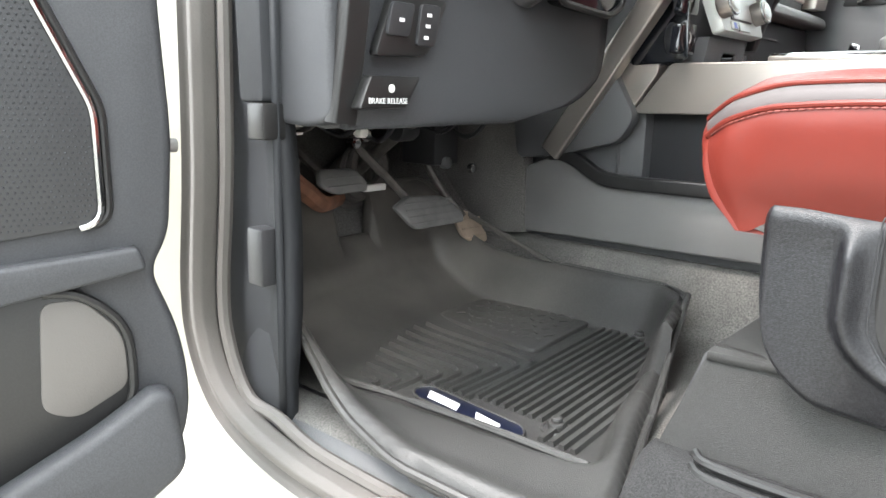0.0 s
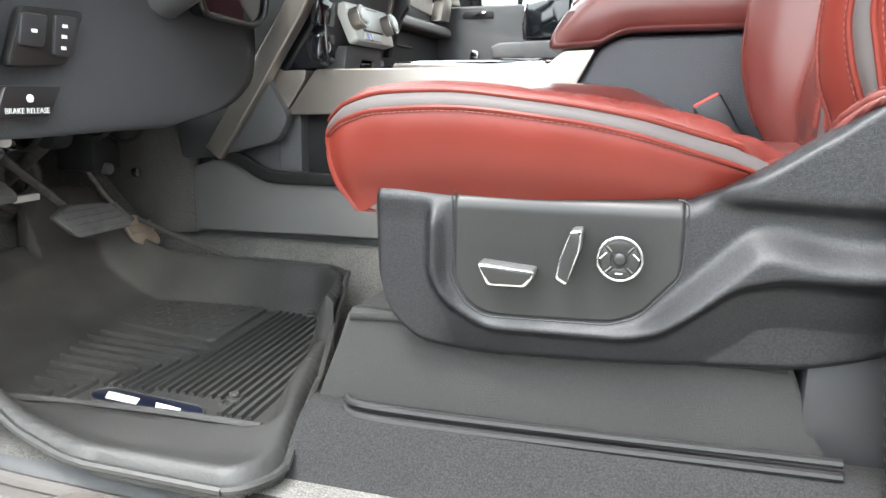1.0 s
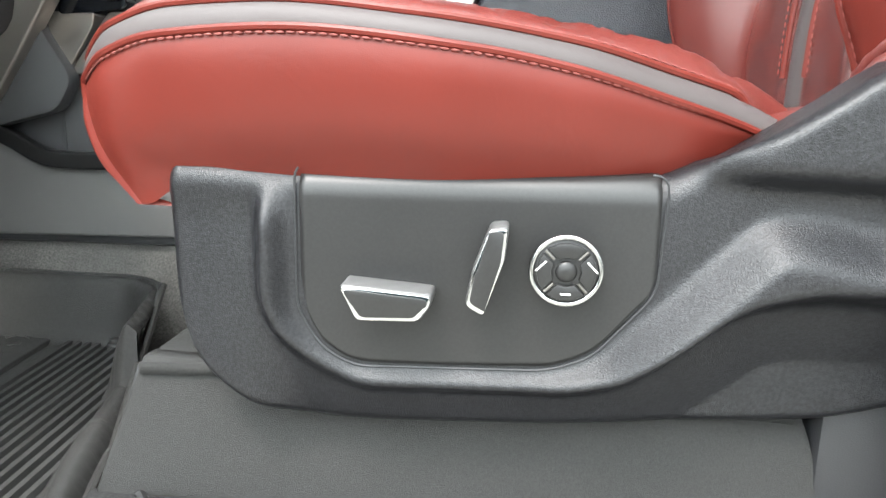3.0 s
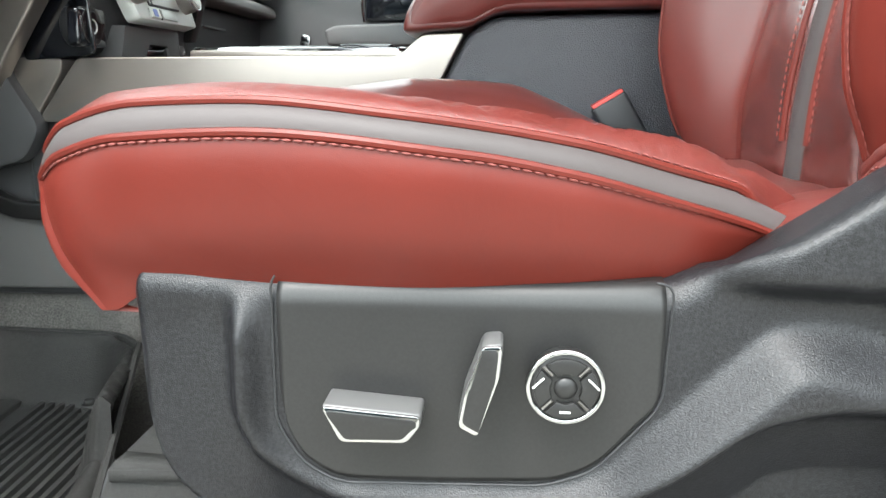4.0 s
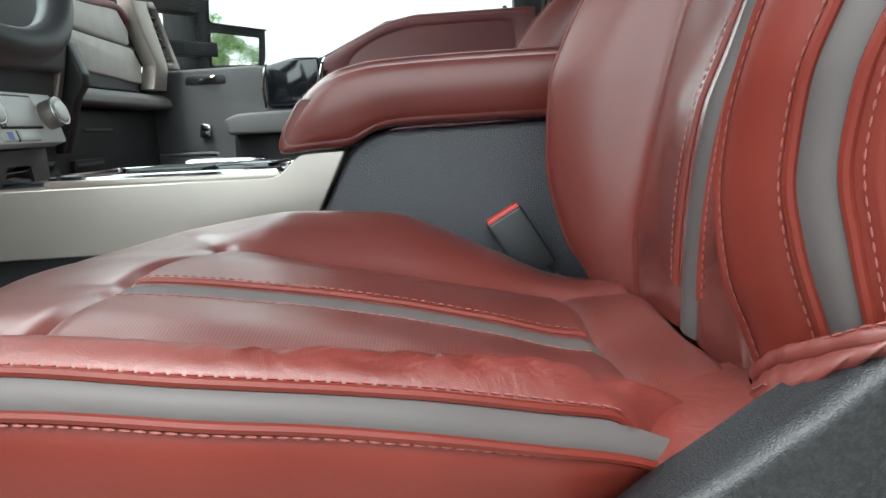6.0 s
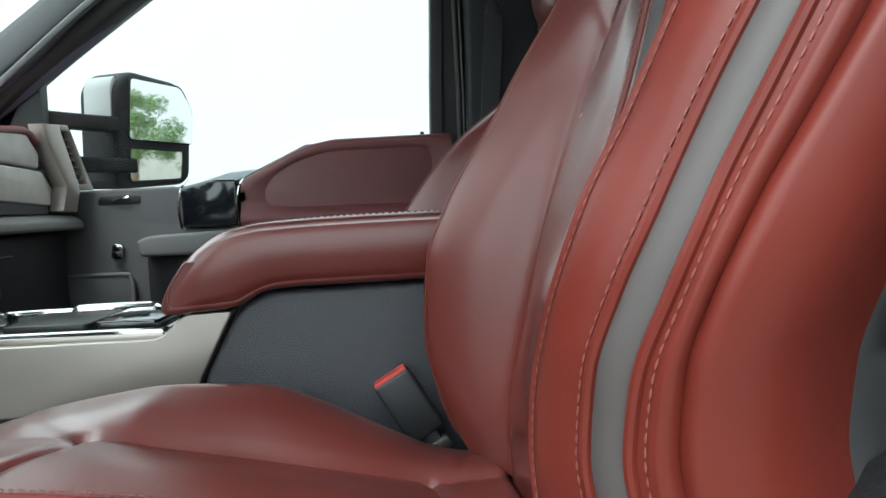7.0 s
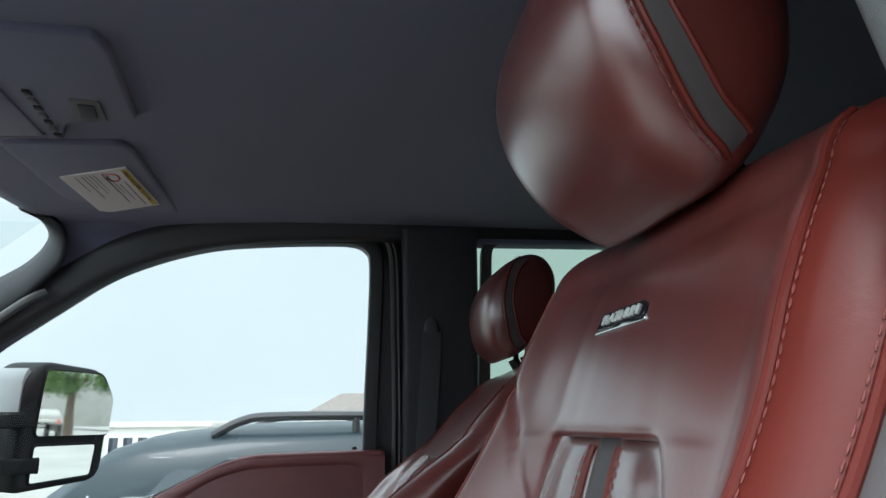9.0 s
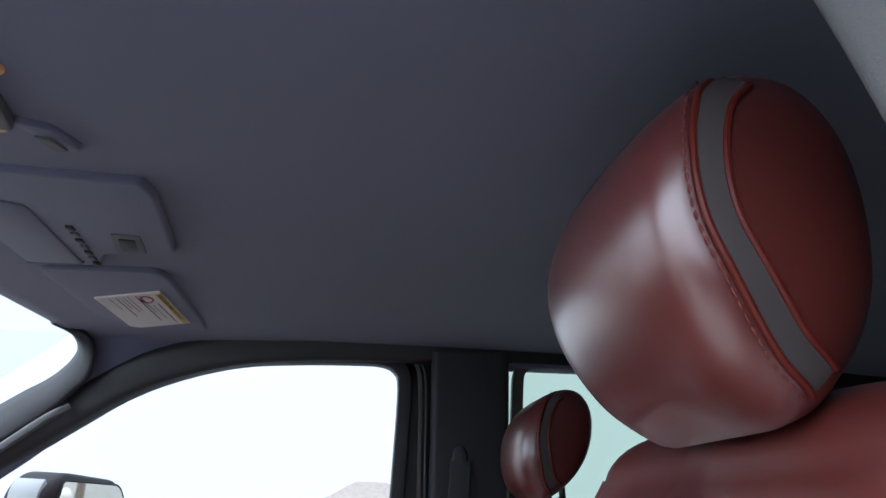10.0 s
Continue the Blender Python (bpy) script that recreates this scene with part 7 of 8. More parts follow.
# ---- overhead ----
ohc = thing("overhead_console", "dark overhead console with buttons and map lamps", "overhead console")
part("body", prism(fillet([(-0.13, 0.58), (0.155, 0.600), (0.164, 0.640), (0.142, 0.872), (0.020, 0.905), (-0.004, 0.966), (-0.13, 0.976)], 0.010), "z", 2.2285, 2.250, 0.008, 5), headcloth, ohc)
part("lens", prism(fillet([(-0.125, 0.66), (-0.025, 0.70), (-0.030, 0.955), (-0.125, 0.965)], 0.012), "z", 2.2255, 2.2315, 0.002), headcloth, ohc, "dark bin lid")
part("lid_edge", tube([Vector((-0.125, 0.966, 2.227)), Vector((-0.034, 0.957, 2.227)), Vector((-0.027, 0.945, 2.227))], 0.0022, 6), plastic_grey, ohc, "pale lower edge of the lid")
for k in range(7):
    t = k / 6
    part("button", block(0.002 - 0.014 * t, 0.013 - 0.014 * t, 0.772 + 0.170 * t, 0.790 + 0.170 * t, 2.2245, 2.231, 0.002), plastic_grey if k % 2 else plastic_smooth, ohc)
well = part("switch_well", prism(fillet([(0.060, 0.795), (0.104, 0.800), (0.094, 0.880), (0.046, 0.886)], 0.006), "z", 2.2265, 2.231, 0.001), plastic_grey, ohc, "pale switch surround")
part("switch", prism(fillet([(0.068, 0.812), (0.092, 0.815), (0.084, 0.864), (0.058, 0.868)], 0.004), "z", 2.2245, 2.228, 0.001), plastic_black, well, "black rocker switch")
mic = thing("roof_microphone", "small black microphone grille in the headliner", "microphone")
part("grille", prism(fillet([(0.052, 0.455), (0.092, 0.470), (0.112, 0.520), (0.082, 0.520)], 0.01), "z", 2.229, 2.240, 0.003), headcloth, mic)
part("slots", prism(fillet([(0.070, 0.480), (0.088, 0.485), (0.098, 0.512), (0.082, 0.510)], 0.004), "z", 2.224, 2.227), plastic_grey, mic)
lampo = thing("dome_lamp", "amber-lit dome lamp lens in the headliner", "lamp")
part("lens", prism(fillet([(0.03, 0.30), (0.075, 0.33), (0.055, 0.47), (0.0, 0.45)], 0.01), "z", 2.222, 2.238, 0.003), plastic_grey, lampo)
part("amber_dot", disc((0.078, 0.358, 2.236), "z", 0.010, 0.006, 12), lamp_warm, lampo, "amber light dot")
part("amber_dot", disc((0.030, 0.482, 2.236), "z", 0.010, 0.006, 12), lamp_warm, lampo, "amber light dot")

visor = thing("sun_visor", "black cloth sun visor folded against the headliner", "sun visor")
vm = Matrix.Translation((0, 0, 2.2360))
bm = prism(fillet([(-0.130, 1.00), (0.085, 0.985), (0.100, 1.02), (0.100, 1.43), (0.080, 1.462), (-0.130, 1.470)], 0.03), "z", -0.0082, 0.008, 0.0075, 5)
bm.transform(vm)
part("panel", bm, headcloth, visor)
lab = [(-0.082, 1.178), (0.064, 1.102), (0.072, 1.347), (-0.075, 1.436)]
bm = prism(lab, "z", -0.0112, -0.0080)
bm.transform(vm)
sticker = part("warning_label", bm, label_white, visor, "white airbag warning label")


def on_label(u, v):
    a, b, c, d = (Vector(p) for p in lab)
    return tuple(a.lerp(b, u).lerp(d.lerp(c, u), v))


def label_patch(u0, u1, v0, v1, mat, name):
    bm_ = prism([on_label(u0, v0), on_label(u1, v0), on_label(u1, v1), on_label(u0, v1)], "z", -0.0118, -0.0111)
    bm_.transform(vm)
    return part(name, bm_, mat, sticker)


label_patch(0.90, 0.985, 0.03, 0.97, label_yellow, "yellow_band")
for k in range(5):
    label_patch(0.92, 0.965, 0.08 + 0.16 * k, 0.19 + 0.16 * k, print_dark, "print_bar")
for u, v0, v1, w in ((0.30, 0.05, 0.62, 0.012), (0.36, 0.05, 0.35, 0.006), (0.42, 0.05, 0.50, 0.006), (0.48, 0.05, 0.44, 0.006), (0.60, 0.05, 0.80, 0.014), (0.66, 0.05, 0.55, 0.006), (0.72, 0.34, 0.75, 0.006), (0.81, 0.30, 0.92, 0.012), (0.20, 0.05, 0.40, 0.006)):
    label_patch(u, u + w, v0, v1, print_dark, "print_bar")
ring_ = []
for k in range(20):
    a = 2 * math.pi * k / 20
    q = on_label(0.72 + 0.085 * math.cos(a), 0.16 + 0.085 * math.sin(a))
    ring_.append(vm @ Vector((q[0], q[1], -0.0115)))
part("prohibition_ring", tube(ring_, 0.0018, 5, True), print_red, sticker, "red prohibition ring")

# ---- passenger door ----
pdoor = thing("passenger_door", "closed passenger door with maroon leather panel and dark trim", "car door")
PY = 1.580
upper = fillet([(0.040, 1.458), (0.040, 1.562, 0.006), (0.130, 1.612, 0.05), (0.215, 1.652, 0.05), (0.290, 1.6665), (0.600, 1.674), (0.604, 1.40), (0.05, 1.40)], 0.012)
ug = part("leather_panel", prism(upper, "y", PY, 1.66, 0.012, 3), vinyl_maroon, pdoor, "maroon leather upper panel")
door_top = curve_of((0.04, 0.13, 0.215, 0.29, 0.60), (1.566, 1.612, 1.650, 1.6665, 1.674))
sculpt = []
for x in np.linspace(0.043, 0.602, 44):
    zt_ = float(door_top(x))
    w_ = float(smooth(0.06, 0.20, x) * smooth(0.575, 0.50, x))
    sculpt.append([(x, PY + dy - 0.002, z) for z, dy in ((zt_ + 0.001, 0.034), (zt_ - 0.002, 0.016), (zt_ - 0.008, 0.003), (zt_ - 0.018, -0.003), (zt_ - 0.030, -0.004 + 0.004 * w_), (zt_ - 0.042, -0.004 + 0.014 * w_),
                   (zt_ - 0.060, -0.004 + 0.020 * w_), ((zt_ + 1.50) / 2, -0.004 + 0.022 * w_), (1.515, -0.003 + 0.020 * w_), (1.498, -0.003 + 0.012 * w_), (1.486, -0.006), (1.476, -0.014), (1.466, -0.018), (1.455, -0.018), (1.446, -0.013),
                   (1.440, -0.006), (1.436, -0.009), (1.425, -0.011), (1.410, -0.010), (1.398, -0.004))])
grid("sculpted_face", sculpt, vinyl_maroon, ug, "", 70)
stitches("stitching", [Vector((x, PY - 0.0115, 1.431)) for x in np.linspace(0.05, 0.60, 30)], thread_dark, ug)
part("lower_panel", prism(fillet([(0.04, 1.09), (0.04, 1.398), (0.62, 1.398), (0.62, 1.09)], 0.01), "y", PY + 0.004, 1.66, 0.006), vinyl_maroon, pdoor)
part("door_card", prism(fillet([(-0.55, 0.86), (-0.52, 1.50), (-0.46, 1.552), (-0.115, 1.558), (-0.10, 1.45), (0.70, 1.41), (0.66, 0.86)], 0.02), "y", PY + 0.010, 1.68, 0.008, 3), plastic_dash, pdoor, "charcoal door card")
part("gloss_insert", prism(fillet([(-0.108, 1.448), (-0.108, 1.552, 0.01), (-0.03, 1.572, 0.02), (0.035, 1.570), (0.035, 1.448)], 0.008), "y", PY - 0.010, 1.66, 0.012, 4), piano_black, pdoor, "gloss black insert")
for x in (-0.110, 0.038):
    part("chrome_line", tube(spline([(x, PY - 0.008, 1.446), (x - 0.004, PY - 0.012, 1.50), (x + 0.004, PY - 0.006, 1.55), (x + 0.012, PY + 0.03, 1.575)], 5), 0.0035, 8), chrome, pdoor, "bright chrome line")
part("pull_handle", prism(fillet([(-0.200, 1.380), (-0.207, 1.420, 0.01), (-0.175, 1.432), (0.055, 1.440), (0.060, 1.380)], 0.012), "y", PY - 0.075, PY + 0.02, 0.012, 3), plastic_grey, pdoor, "grey pull handle")
part("pull_pocket", prism(fillet([(-0.205, 1.20), (-0.205, 1.385), (0.05, 1.385), (0.05, 1.20)], 0.02), "y", PY - 0.002, PY + 0.03, 0.006), plastic_black, pdoor, "dark pocket below the pull handle")
part("map_pocket", prism(fillet([(-0.50, 0.95), (-0.50, 1.325), (-0.255, 1.335), (-0.238, 1.31), (-0.24, 0.95)], 0.02), "y", PY - 0.02, PY + 0.02, 0.006), plastic_dash, pdoor, "charcoal map pocket")
# Pale grey tube paints the highlight along the map pocket's edge.
part("pocket_edge", tube(spline([(-0.42, PY - 0.02, 1.333), (-0.265, PY - 0.02, 1.335), (-0.242, PY - 0.02, 1.322), (-0.238, PY - 0.02, 1.25), (-0.238, PY - 0.02, 1.1)], 6), 0.005, 8), plastic_grey, pdoor)
sw_ = part("window_switch", prism(fillet([(-0.295, 1.376), (-0.288, 1.415), (-0.262, 1.410), (-0.266, 1.372)], 0.008), "y", PY - 0.006, PY + 0.012, 0.003), chrome, pdoor, "chrome-edged window switch")
for z in (1.384, 1.401):
    part("key", block(-0.287, -0.270, PY - 0.010, PY - 0.004, z - 0.006, z + 0.006, 0.002), piano_black, sw_)
rl = part("release_plate", prism(fillet([(-0.325, 1.514), (-0.318, 1.538), (-0.215, 1.538), (-0.215, 1.514)], 0.01), "y", PY + 0.008, PY + 0.016, 0.001), plastic_smooth, pdoor)
part("release_lever", tube(spline([(-0.285, PY + 0.006, 1.524), (-0.270, PY, 1.526), (-0.25, PY - 0.004, 1.530), (-0.242, PY - 0.002, 1.533)], 4), 0.004, 8), chrome, rl, "chrome release lever")
pinp = part("lock_pin", disc((0.527, 1.618, 1.672), "z", 0.006, 0.02, 12, 0.002), plastic_black, pdoor, "black lock pin")
part("pin_base", disc((0.527, 1.618, 1.669), "z", 0.011, 0.008, 12, 0.002), plastic_black, pinp)
part("belt_ledge", prism(fillet([(-0.46, 1.550), (-0.12, 1.556), (0.04, 1.572), (0.215, 1.656), (0.60, 1.675), (0.60, 1.64), (0.04, 1.54), (-0.46, 1.53)], 0.003), "y", 1.60, 1.668, 0.004), plastic_dash, pdoor)
# window frame and glass
wpath = [side(x, z, -0.022) for x, z in WIN]
fr_ = spline(wpath, 5)
part("window_frame", sweep(fr_, fillet([(-0.020, -0.002), (0.03, -0.002), (0.03, 0.034), (-0.020, 0.034)], 0.006), (0, 1, 0)), plastic_black, pdoor, "black window frame")
grid("frame_edge", [[tuple(side(x, z, -0.022)) for x in (0.565, 0.590, 0.620, 0.665)] for z in np.linspace(1.45, 2.205, 8)], plastic_black, pdoor, "black rear edge of the window frame", back=0.015)
for off_, wd_, mt_, lb_ in ((0.0, 0.0045, plastic_pale, "pale seal lip"), (0.014, 0.0022, plastic_grey, "thin grey seal lip")):
    lip_ = [side(0.545, 2.212, -0.028), side(0.585 + off_, 2.202, -0.030), side(0.606 + off_, 2.175, -0.032), side(0.614 + off_, 2.10, -0.034), side(0.619 + off_, 1.95, -0.036), side(0.626 + off_, 1.75, -0.036), side(0.629 + off_, 1.40, -0.036)]
    part("frame_seal", sweep(spline(lip_, 6), fillet([(-wd_, -wd_), (wd_, -wd_), (wd_, wd_), (-wd_, wd_)], 0.001), (0, 1, 0)), mt_, pdoor, lb_)
gl_ = grid("pane", [[tuple(side(x, z, 0.006)) for z in np.linspace(2.23, 1.50, 8)] for x in np.linspace(-0.62, 0.60, 10)], glass_clear, pdoor, "clear side glass")
gl_.visible_shadow = False
part("sail_panel", prism(fillet([(-0.64, 1.50), (-0.455, 1.50), (-0.452, 1.86), (-0.47, 1.868)], 0.01), "y", 1.60, 1.645, 0.006), plastic_black, pdoor, "black mirror sail panel")
part("outer_skin", prism(fillet([(-0.60, 0.62), (-0.60, 1.50), (0.62, 1.50), (0.62, 0.62)], 0.02), "y", 1.685, 1.76, 0.012), white_paint, pdoor, "white painted outer skin")

# ---- towing mirror on the passenger door ----
mir = thing("side_mirror", "black towing mirror with split upper and lower glass", "side mirror")
mc = Vector((-0.285, 1.975, 1.735))
yaw = math.atan2(-0.50, 0.87)
mm = Matrix.Translation(mc) @ Matrix.Rotation(yaw, 4, "Z") @ Matrix.Rotation(radians(2), 4, "Y")
mm_up = mm @ Matrix.Translation((0.006, 0, 0)) @ Matrix.Rotation(radians(-1.2), 4, "Y")
hout = fillet([(-0.150, -0.172), (0.138, -0.152, 0.05), (0.150, 0.085, 0.03), (0.100, 0.168, 0.03), (-0.10, 0.182, 0.04), (-0.150, 0.13, 0.04)], 0.03, 5)
bm = prism(hout, "x", -0.150, 0.010, 0.026, 4)
bm.transform(mm)
part("housing", bm, mirror_black, mir, "black mirror housing")
bm = prism([(-0.1535, 0.035), (-0.1535, 0.124), (-0.147, 0.148), (-0.138, 0.160), (-0.130, 0.150), (-0.144, 0.120), (-0.144, 0.035)], "x", -0.120, -0.008, 0.0015)
bm.transform(mm)
part("cap", bm, material("grey_mirror_cap", (0.24, 0.25, 0.25), 0.45, vary=0.04), mir, "pale silver housing cap")
up_o = fillet([(-0.112, -0.022), (0.140, -0.022), (0.144, 0.085, 0.02), (0.098, 0.156, 0.02), (-0.100, 0.160)], 0.014, 4)
lo_o = fillet([(-0.112, -0.150), (0.095, -0.138), (0.105, -0.046), (-0.110, -0.046)], 0.014, 4)
for nm, o, lb in (("upper_glass", up_o, "flat upper mirror glass"), ("lower_glass", lo_o, "wide-angle lower mirror glass")):
    bm = prism(o, "x", 0.008, 0.0125)
    bm.transform(mm_up if nm == "upper_glass" else mm)
    part(nm, bm, mirror_glass, mir, lb)
    bm = tube([Vector((0.0125, a, b)) for a, b in o], 0.004, 6, True)
    bm.transform(mm)
    part("glass_rim", bm, mirror_black, mir)
for z in (1.755, 1.635):
    part("arm", sweep([Vector((-0.52, 1.66, z)), Vector((-0.42, 1.80, z)), mc + Vector((-0.05, -0.07, z - mc.z))], fillet([(-0.022, -0.026), (0.022, -0.026), (0.022, 0.026), (-0.022, 0.026)], 0.010), (0, 0, 1)), mirror_black, mir, "black telescopic arm")
part("mount", prism(fillet([(-0.58, 1.60), (-0.48, 1.60), (-0.48, 1.83), (-0.58, 1.80)], 0.02), "y", 1.64, 1.70, 0.01), mirror_black, mir)

# ---- driver's door, swung open ----
ddoor = thing("driver_door", "open driver's door with speaker grille and map pocket", "car door")
HINGE = Vector((-0.625, -0.331, 0.300))
ang = math.atan2(-0.955, -0.296)
dm = Matrix.Translation(HINGE) @ Matrix.Rotation(ang, 4, "Z") @ Matrix.Diagonal((0.76, 0.76, 0.76, 1)) @ Matrix.Translation((0.06, 0, 0))


def dpart(name, bm_, mat, label="", parent=None, angle=38):
    bm_.transform(dm)
    return part(name, bm_, mat, parent or ddoor, label, angle)


# in the door's own axes: x from the hinge to the latch, y towards the seat when shut, z up
card = fillet([(-0.100, 1.60), (1.05, 1.62), (1.05, 0.50), (0.10, 0.50, 0.08), (-0.06, 0.58, 0.08), (-0.116, 0.72, 0.08), (-0.118, 0.80, 0.05), (-0.105, 0.88, 0.05), (-0.070, 0.975, 0.025), (-0.100, 1.03, 0.03), (-0.112, 1.18, 0.05), (-0.102, 1.38, 0.1)], 0.02, 5)
dpart("door_card", prism(card, "y", 0.03, 0.085, 0.02, 3), door_slate, "charcoal door card")
dpart("outer_skin", prism(fillet([(-0.02, 0.55), (-0.02, 1.50), (1.10, 1.55), (1.10, 0.55)], 0.03), "y", -0.10, 0.03, 0.02), white_paint, "white painted outer skin")
spk = fillet([(-0.005, 1.055, 0.03), (-0.004, 1.22, 0.02), (0.085, 1.42), (0.36, 1.45), (0.42, 1.005)], 0.03, 5)
sg_ = dpart("speaker_grille", prism(spk, "y", 0.075, 0.094, 0.003), plastic_black, "black perforated speaker grille")
bm = bmesh.new()
for i in range(46):
    for j in range(60):
        x, z = 0.004 + 0.0088 * i + 0.0044 * (j % 2), 1.03 + 0.0076 * j
        if float(poly_distance(np.array([x]), np.array([z]), spk)[0]) > 0.008:
            vs_ = [bm.verts.new((x + 0.0022 * math.cos(a), 0.0952, z + 0.0022 * math.sin(a))) for a in (0.3, 1.35, 2.4, 3.45, 4.5, 5.55)]
            tp_ = bm.verts.new((x, 0.0965, z))
            for k in range(6):
                bm.faces.new((vs_[k], vs_[(k + 1) % 6], tp_))
st_ = dpart("grille_studs", bm, trim_slate, "fine raised grille pattern", sg_)
st_["kind"] = "stuff"
dpart("chrome_trim", tube([Vector((a, 0.095, b)) for a, b in spk][:24], 0.0055, 8), chrome, "chrome line round the speaker")
dpart("grille_edge", tube([Vector((a * 1.0 - 0.012, 0.088, b)) for a, b in spk][:20], 0.006, 8), plastic_smooth)
dpart("swage", prism(fillet([(-0.06, 0.985), (-0.05, 1.02), (0.5, 0.975), (0.9, 0.95), (0.9, 0.90), (0.3, 0.925), (0.05, 0.965)], 0.01), "y", 0.08, 0.115, 0.012, 3), door_slate, "padded swage below the speaker")
pock = fillet([(-0.035, 0.76, 0.06), (-0.03, 0.90, 0.05), (0.04, 0.962), (0.5, 0.93), (0.9, 0.90), (0.9, 0.74), (0.10, 0.66)], 0.04, 5)
# Flat dark plate: its colour carries the shade inside the pocket.
dpart("pocket_recess", prism(pock, "y", 0.07, 0.088, 0.004), plastic_smooth, "flat dark plate for the shaded map pocket")
dpart("pocket_edge", tube([Vector((a, 0.092, b)) for a, b in pock][:18], 0.007, 8), plastic_smooth)
dpart("pocket_wall", prism(fillet([(-0.10, 0.66), (-0.085, 0.79, 0.03), (-0.055, 0.80, 0.015), (0.03, 0.745), (0.19, 0.665), (0.9, 0.60), (0.9, 0.52), (0.1, 0.52)], 0.03), "y", 0.085, 0.14, 0.015, 3), door_slate, "charcoal pocket front wall")
dpart("bumper_stop", disc((-0.108, 0.06, 1.165), "x", 0.011, 0.03, 14, 0.004), rubber_pedal, "rubber bumper stop")
# Pale patch painted where sunlight reaches the pocket's lining.
dpart("pocket_light_patch", prism(fillet([(-0.026, 0.80), (-0.024, 0.885, 0.03), (0.03, 0.945), (0.085, 0.945), (0.095, 0.78), (0.05, 0.76)], 0.02, 5), "y", 0.084, 0.0905, 0.003), plastic_pale, "pale lining patch painting the sunlit part of the map pocket")

# ---- outside ----
def car(name, label, x0, y0, paint, length=4.7, height=1.73, width=1.86, rails=True, heading=1):
    """A parked sport-utility car whose nose points to -x; x0 is the base of its windshield, y0 its near flank."""
    t = thing(name, label, "car", "parked cars")
    H = height

    def P(x, y, z):
        return (x0 + heading * x, y0 + y, z)
    stations = [(-1.30, 0.72, 0.50, 0.06), (-1.22, 0.86, 0.42, 0.03), (-0.6, 0.98, 0.42, 0.0), (-0.05, 1.06, 0.42, 0.0), (0.4, 1.09, 0.40, 0.0), (1.6, 1.11, 0.40, 0.0), (2.8, 1.12, 0.42, 0.0), (3.2, 1.08, 0.46, 0.03), (3.32, 0.9, 0.55, 0.08)]
    body = []
    for x, zt, zb, ins in stations:
        w = width
        body.append([P(x, ins + 0.06, zb), P(x, ins + 0.0, zb + 0.15), P(x, ins + 0.0, (zb + zt) / 2 + 0.1), P(x, ins + 0.05, zt - 0.04), P(x, ins + 0.14, zt), P(x, w / 2, zt + 0.02),
                     P(x, w - ins - 0.14, zt), P(x, w - ins - 0.05, zt - 0.04), P(x, w - ins, (zb + zt) / 2 + 0.1), P(x, w - ins, zb + 0.15), P(x, w - ins - 0.06, zb)])
    bd = grid("body", body, paint, t, "painted lower body", 50, back=0.02)
    # greenhouse
    gh = []
    for x, z, dy in [(-0.10, 1.06, 0.10), (0.25, 1.32, 0.15), (0.62, H - 0.10, 0.22), (0.78, H - 0.05, 0.24), (1.2, H - 0.01, 0.245), (2.0, H, 0.245), (2.6, H - 0.03, 0.25), (2.86, H - 0.12, 0.24), (3.12, 1.10, 0.12)]:
        gh.append([P(x, dy - 0.14 * (z - 1.06) / (H - 1.06), 1.04), P(x, dy - 0.03, max(1.05, z - 0.07)), P(x, dy + 0.04, z - 0.015), P(x, dy + 0.14, z), P(x, width / 2, z + 0.015),
                   P(x, width - dy - 0.14, z), P(x, width - dy - 0.04, z - 0.015), P(x, width - dy + 0.03, max(1.05, z - 0.07)), P(x, width - dy + 0.14 * (z - 1.06) / (H - 1.06), 1.04)])
    grid("cabin", gh, paint, t, "painted roof and pillars", 45, back=0.02)
    # side glass, windshield
    for nm, o in (("front_door_glass", [(0.55, 1.12), (0.90, H - 0.17), (1.30, H - 0.14), (1.30, 1.12)]), ("rear_door_glass", [(1.38, 1.12), (1.38, H - 0.14), (2.05, H - 0.14), (2.15, 1.12)]),
                  ("quarter_glass", [(2.25, 1.14), (2.15, H - 0.15), (2.60, H - 0.18), (2.80, 1.16)]), ("corner_glass", [(0.10, 1.10), (0.50, 1.36), (0.50, 1.10)])):
        rows_ = [[P(a, 0.085 + 0.17 * (b - 1.06) / (H - 1.06) - 0.03, b) for a, b in fillet(o, 0.04)]]
        bm = bmesh.new()
        f = [bm.verts.new(p) for p in rows_[0]]
        g2 = [bm.verts.new((p[0], p[1] + 0.05, p[2])) for p in rows_[0]]
        bm.faces.new(f)
        for i in range(len(f)):
            j = (i + 1) % len(f)
            bm.faces.new((f[i], f[j], g2[j], g2[i]))
        part(nm, bm, glass_dark, t, "dark side glass")
    wsg = [[P(-0.06 + 0.68 * s, 0.16 + 0.10 * s + (width - 0.32 - 0.2 * s) * v, 1.085 + (H - 0.10 - 1.085) * s + 0.03 * math.sin(math.pi * v)) for v in np.linspace(0, 1, 9)] for s in np.linspace(0, 1, 7)]
    grid("windshield", wsg, glass_dark, t, "dark windshield")
    if rails:
        for y in (0.26, width - 0.26):
            rl_ = spline([P(1.05, y, H - 0.03), P(1.18, y, H + 0.035), P(1.34, y, H + 0.055), P(1.9, y, H + 0.052), P(2.4, y, H + 0.03), P(2.62, y, H - 0.04)], 5)
            part("roof_rail", tube(rl_, 0.020, 8), plastic_black, t, "black roof rail")
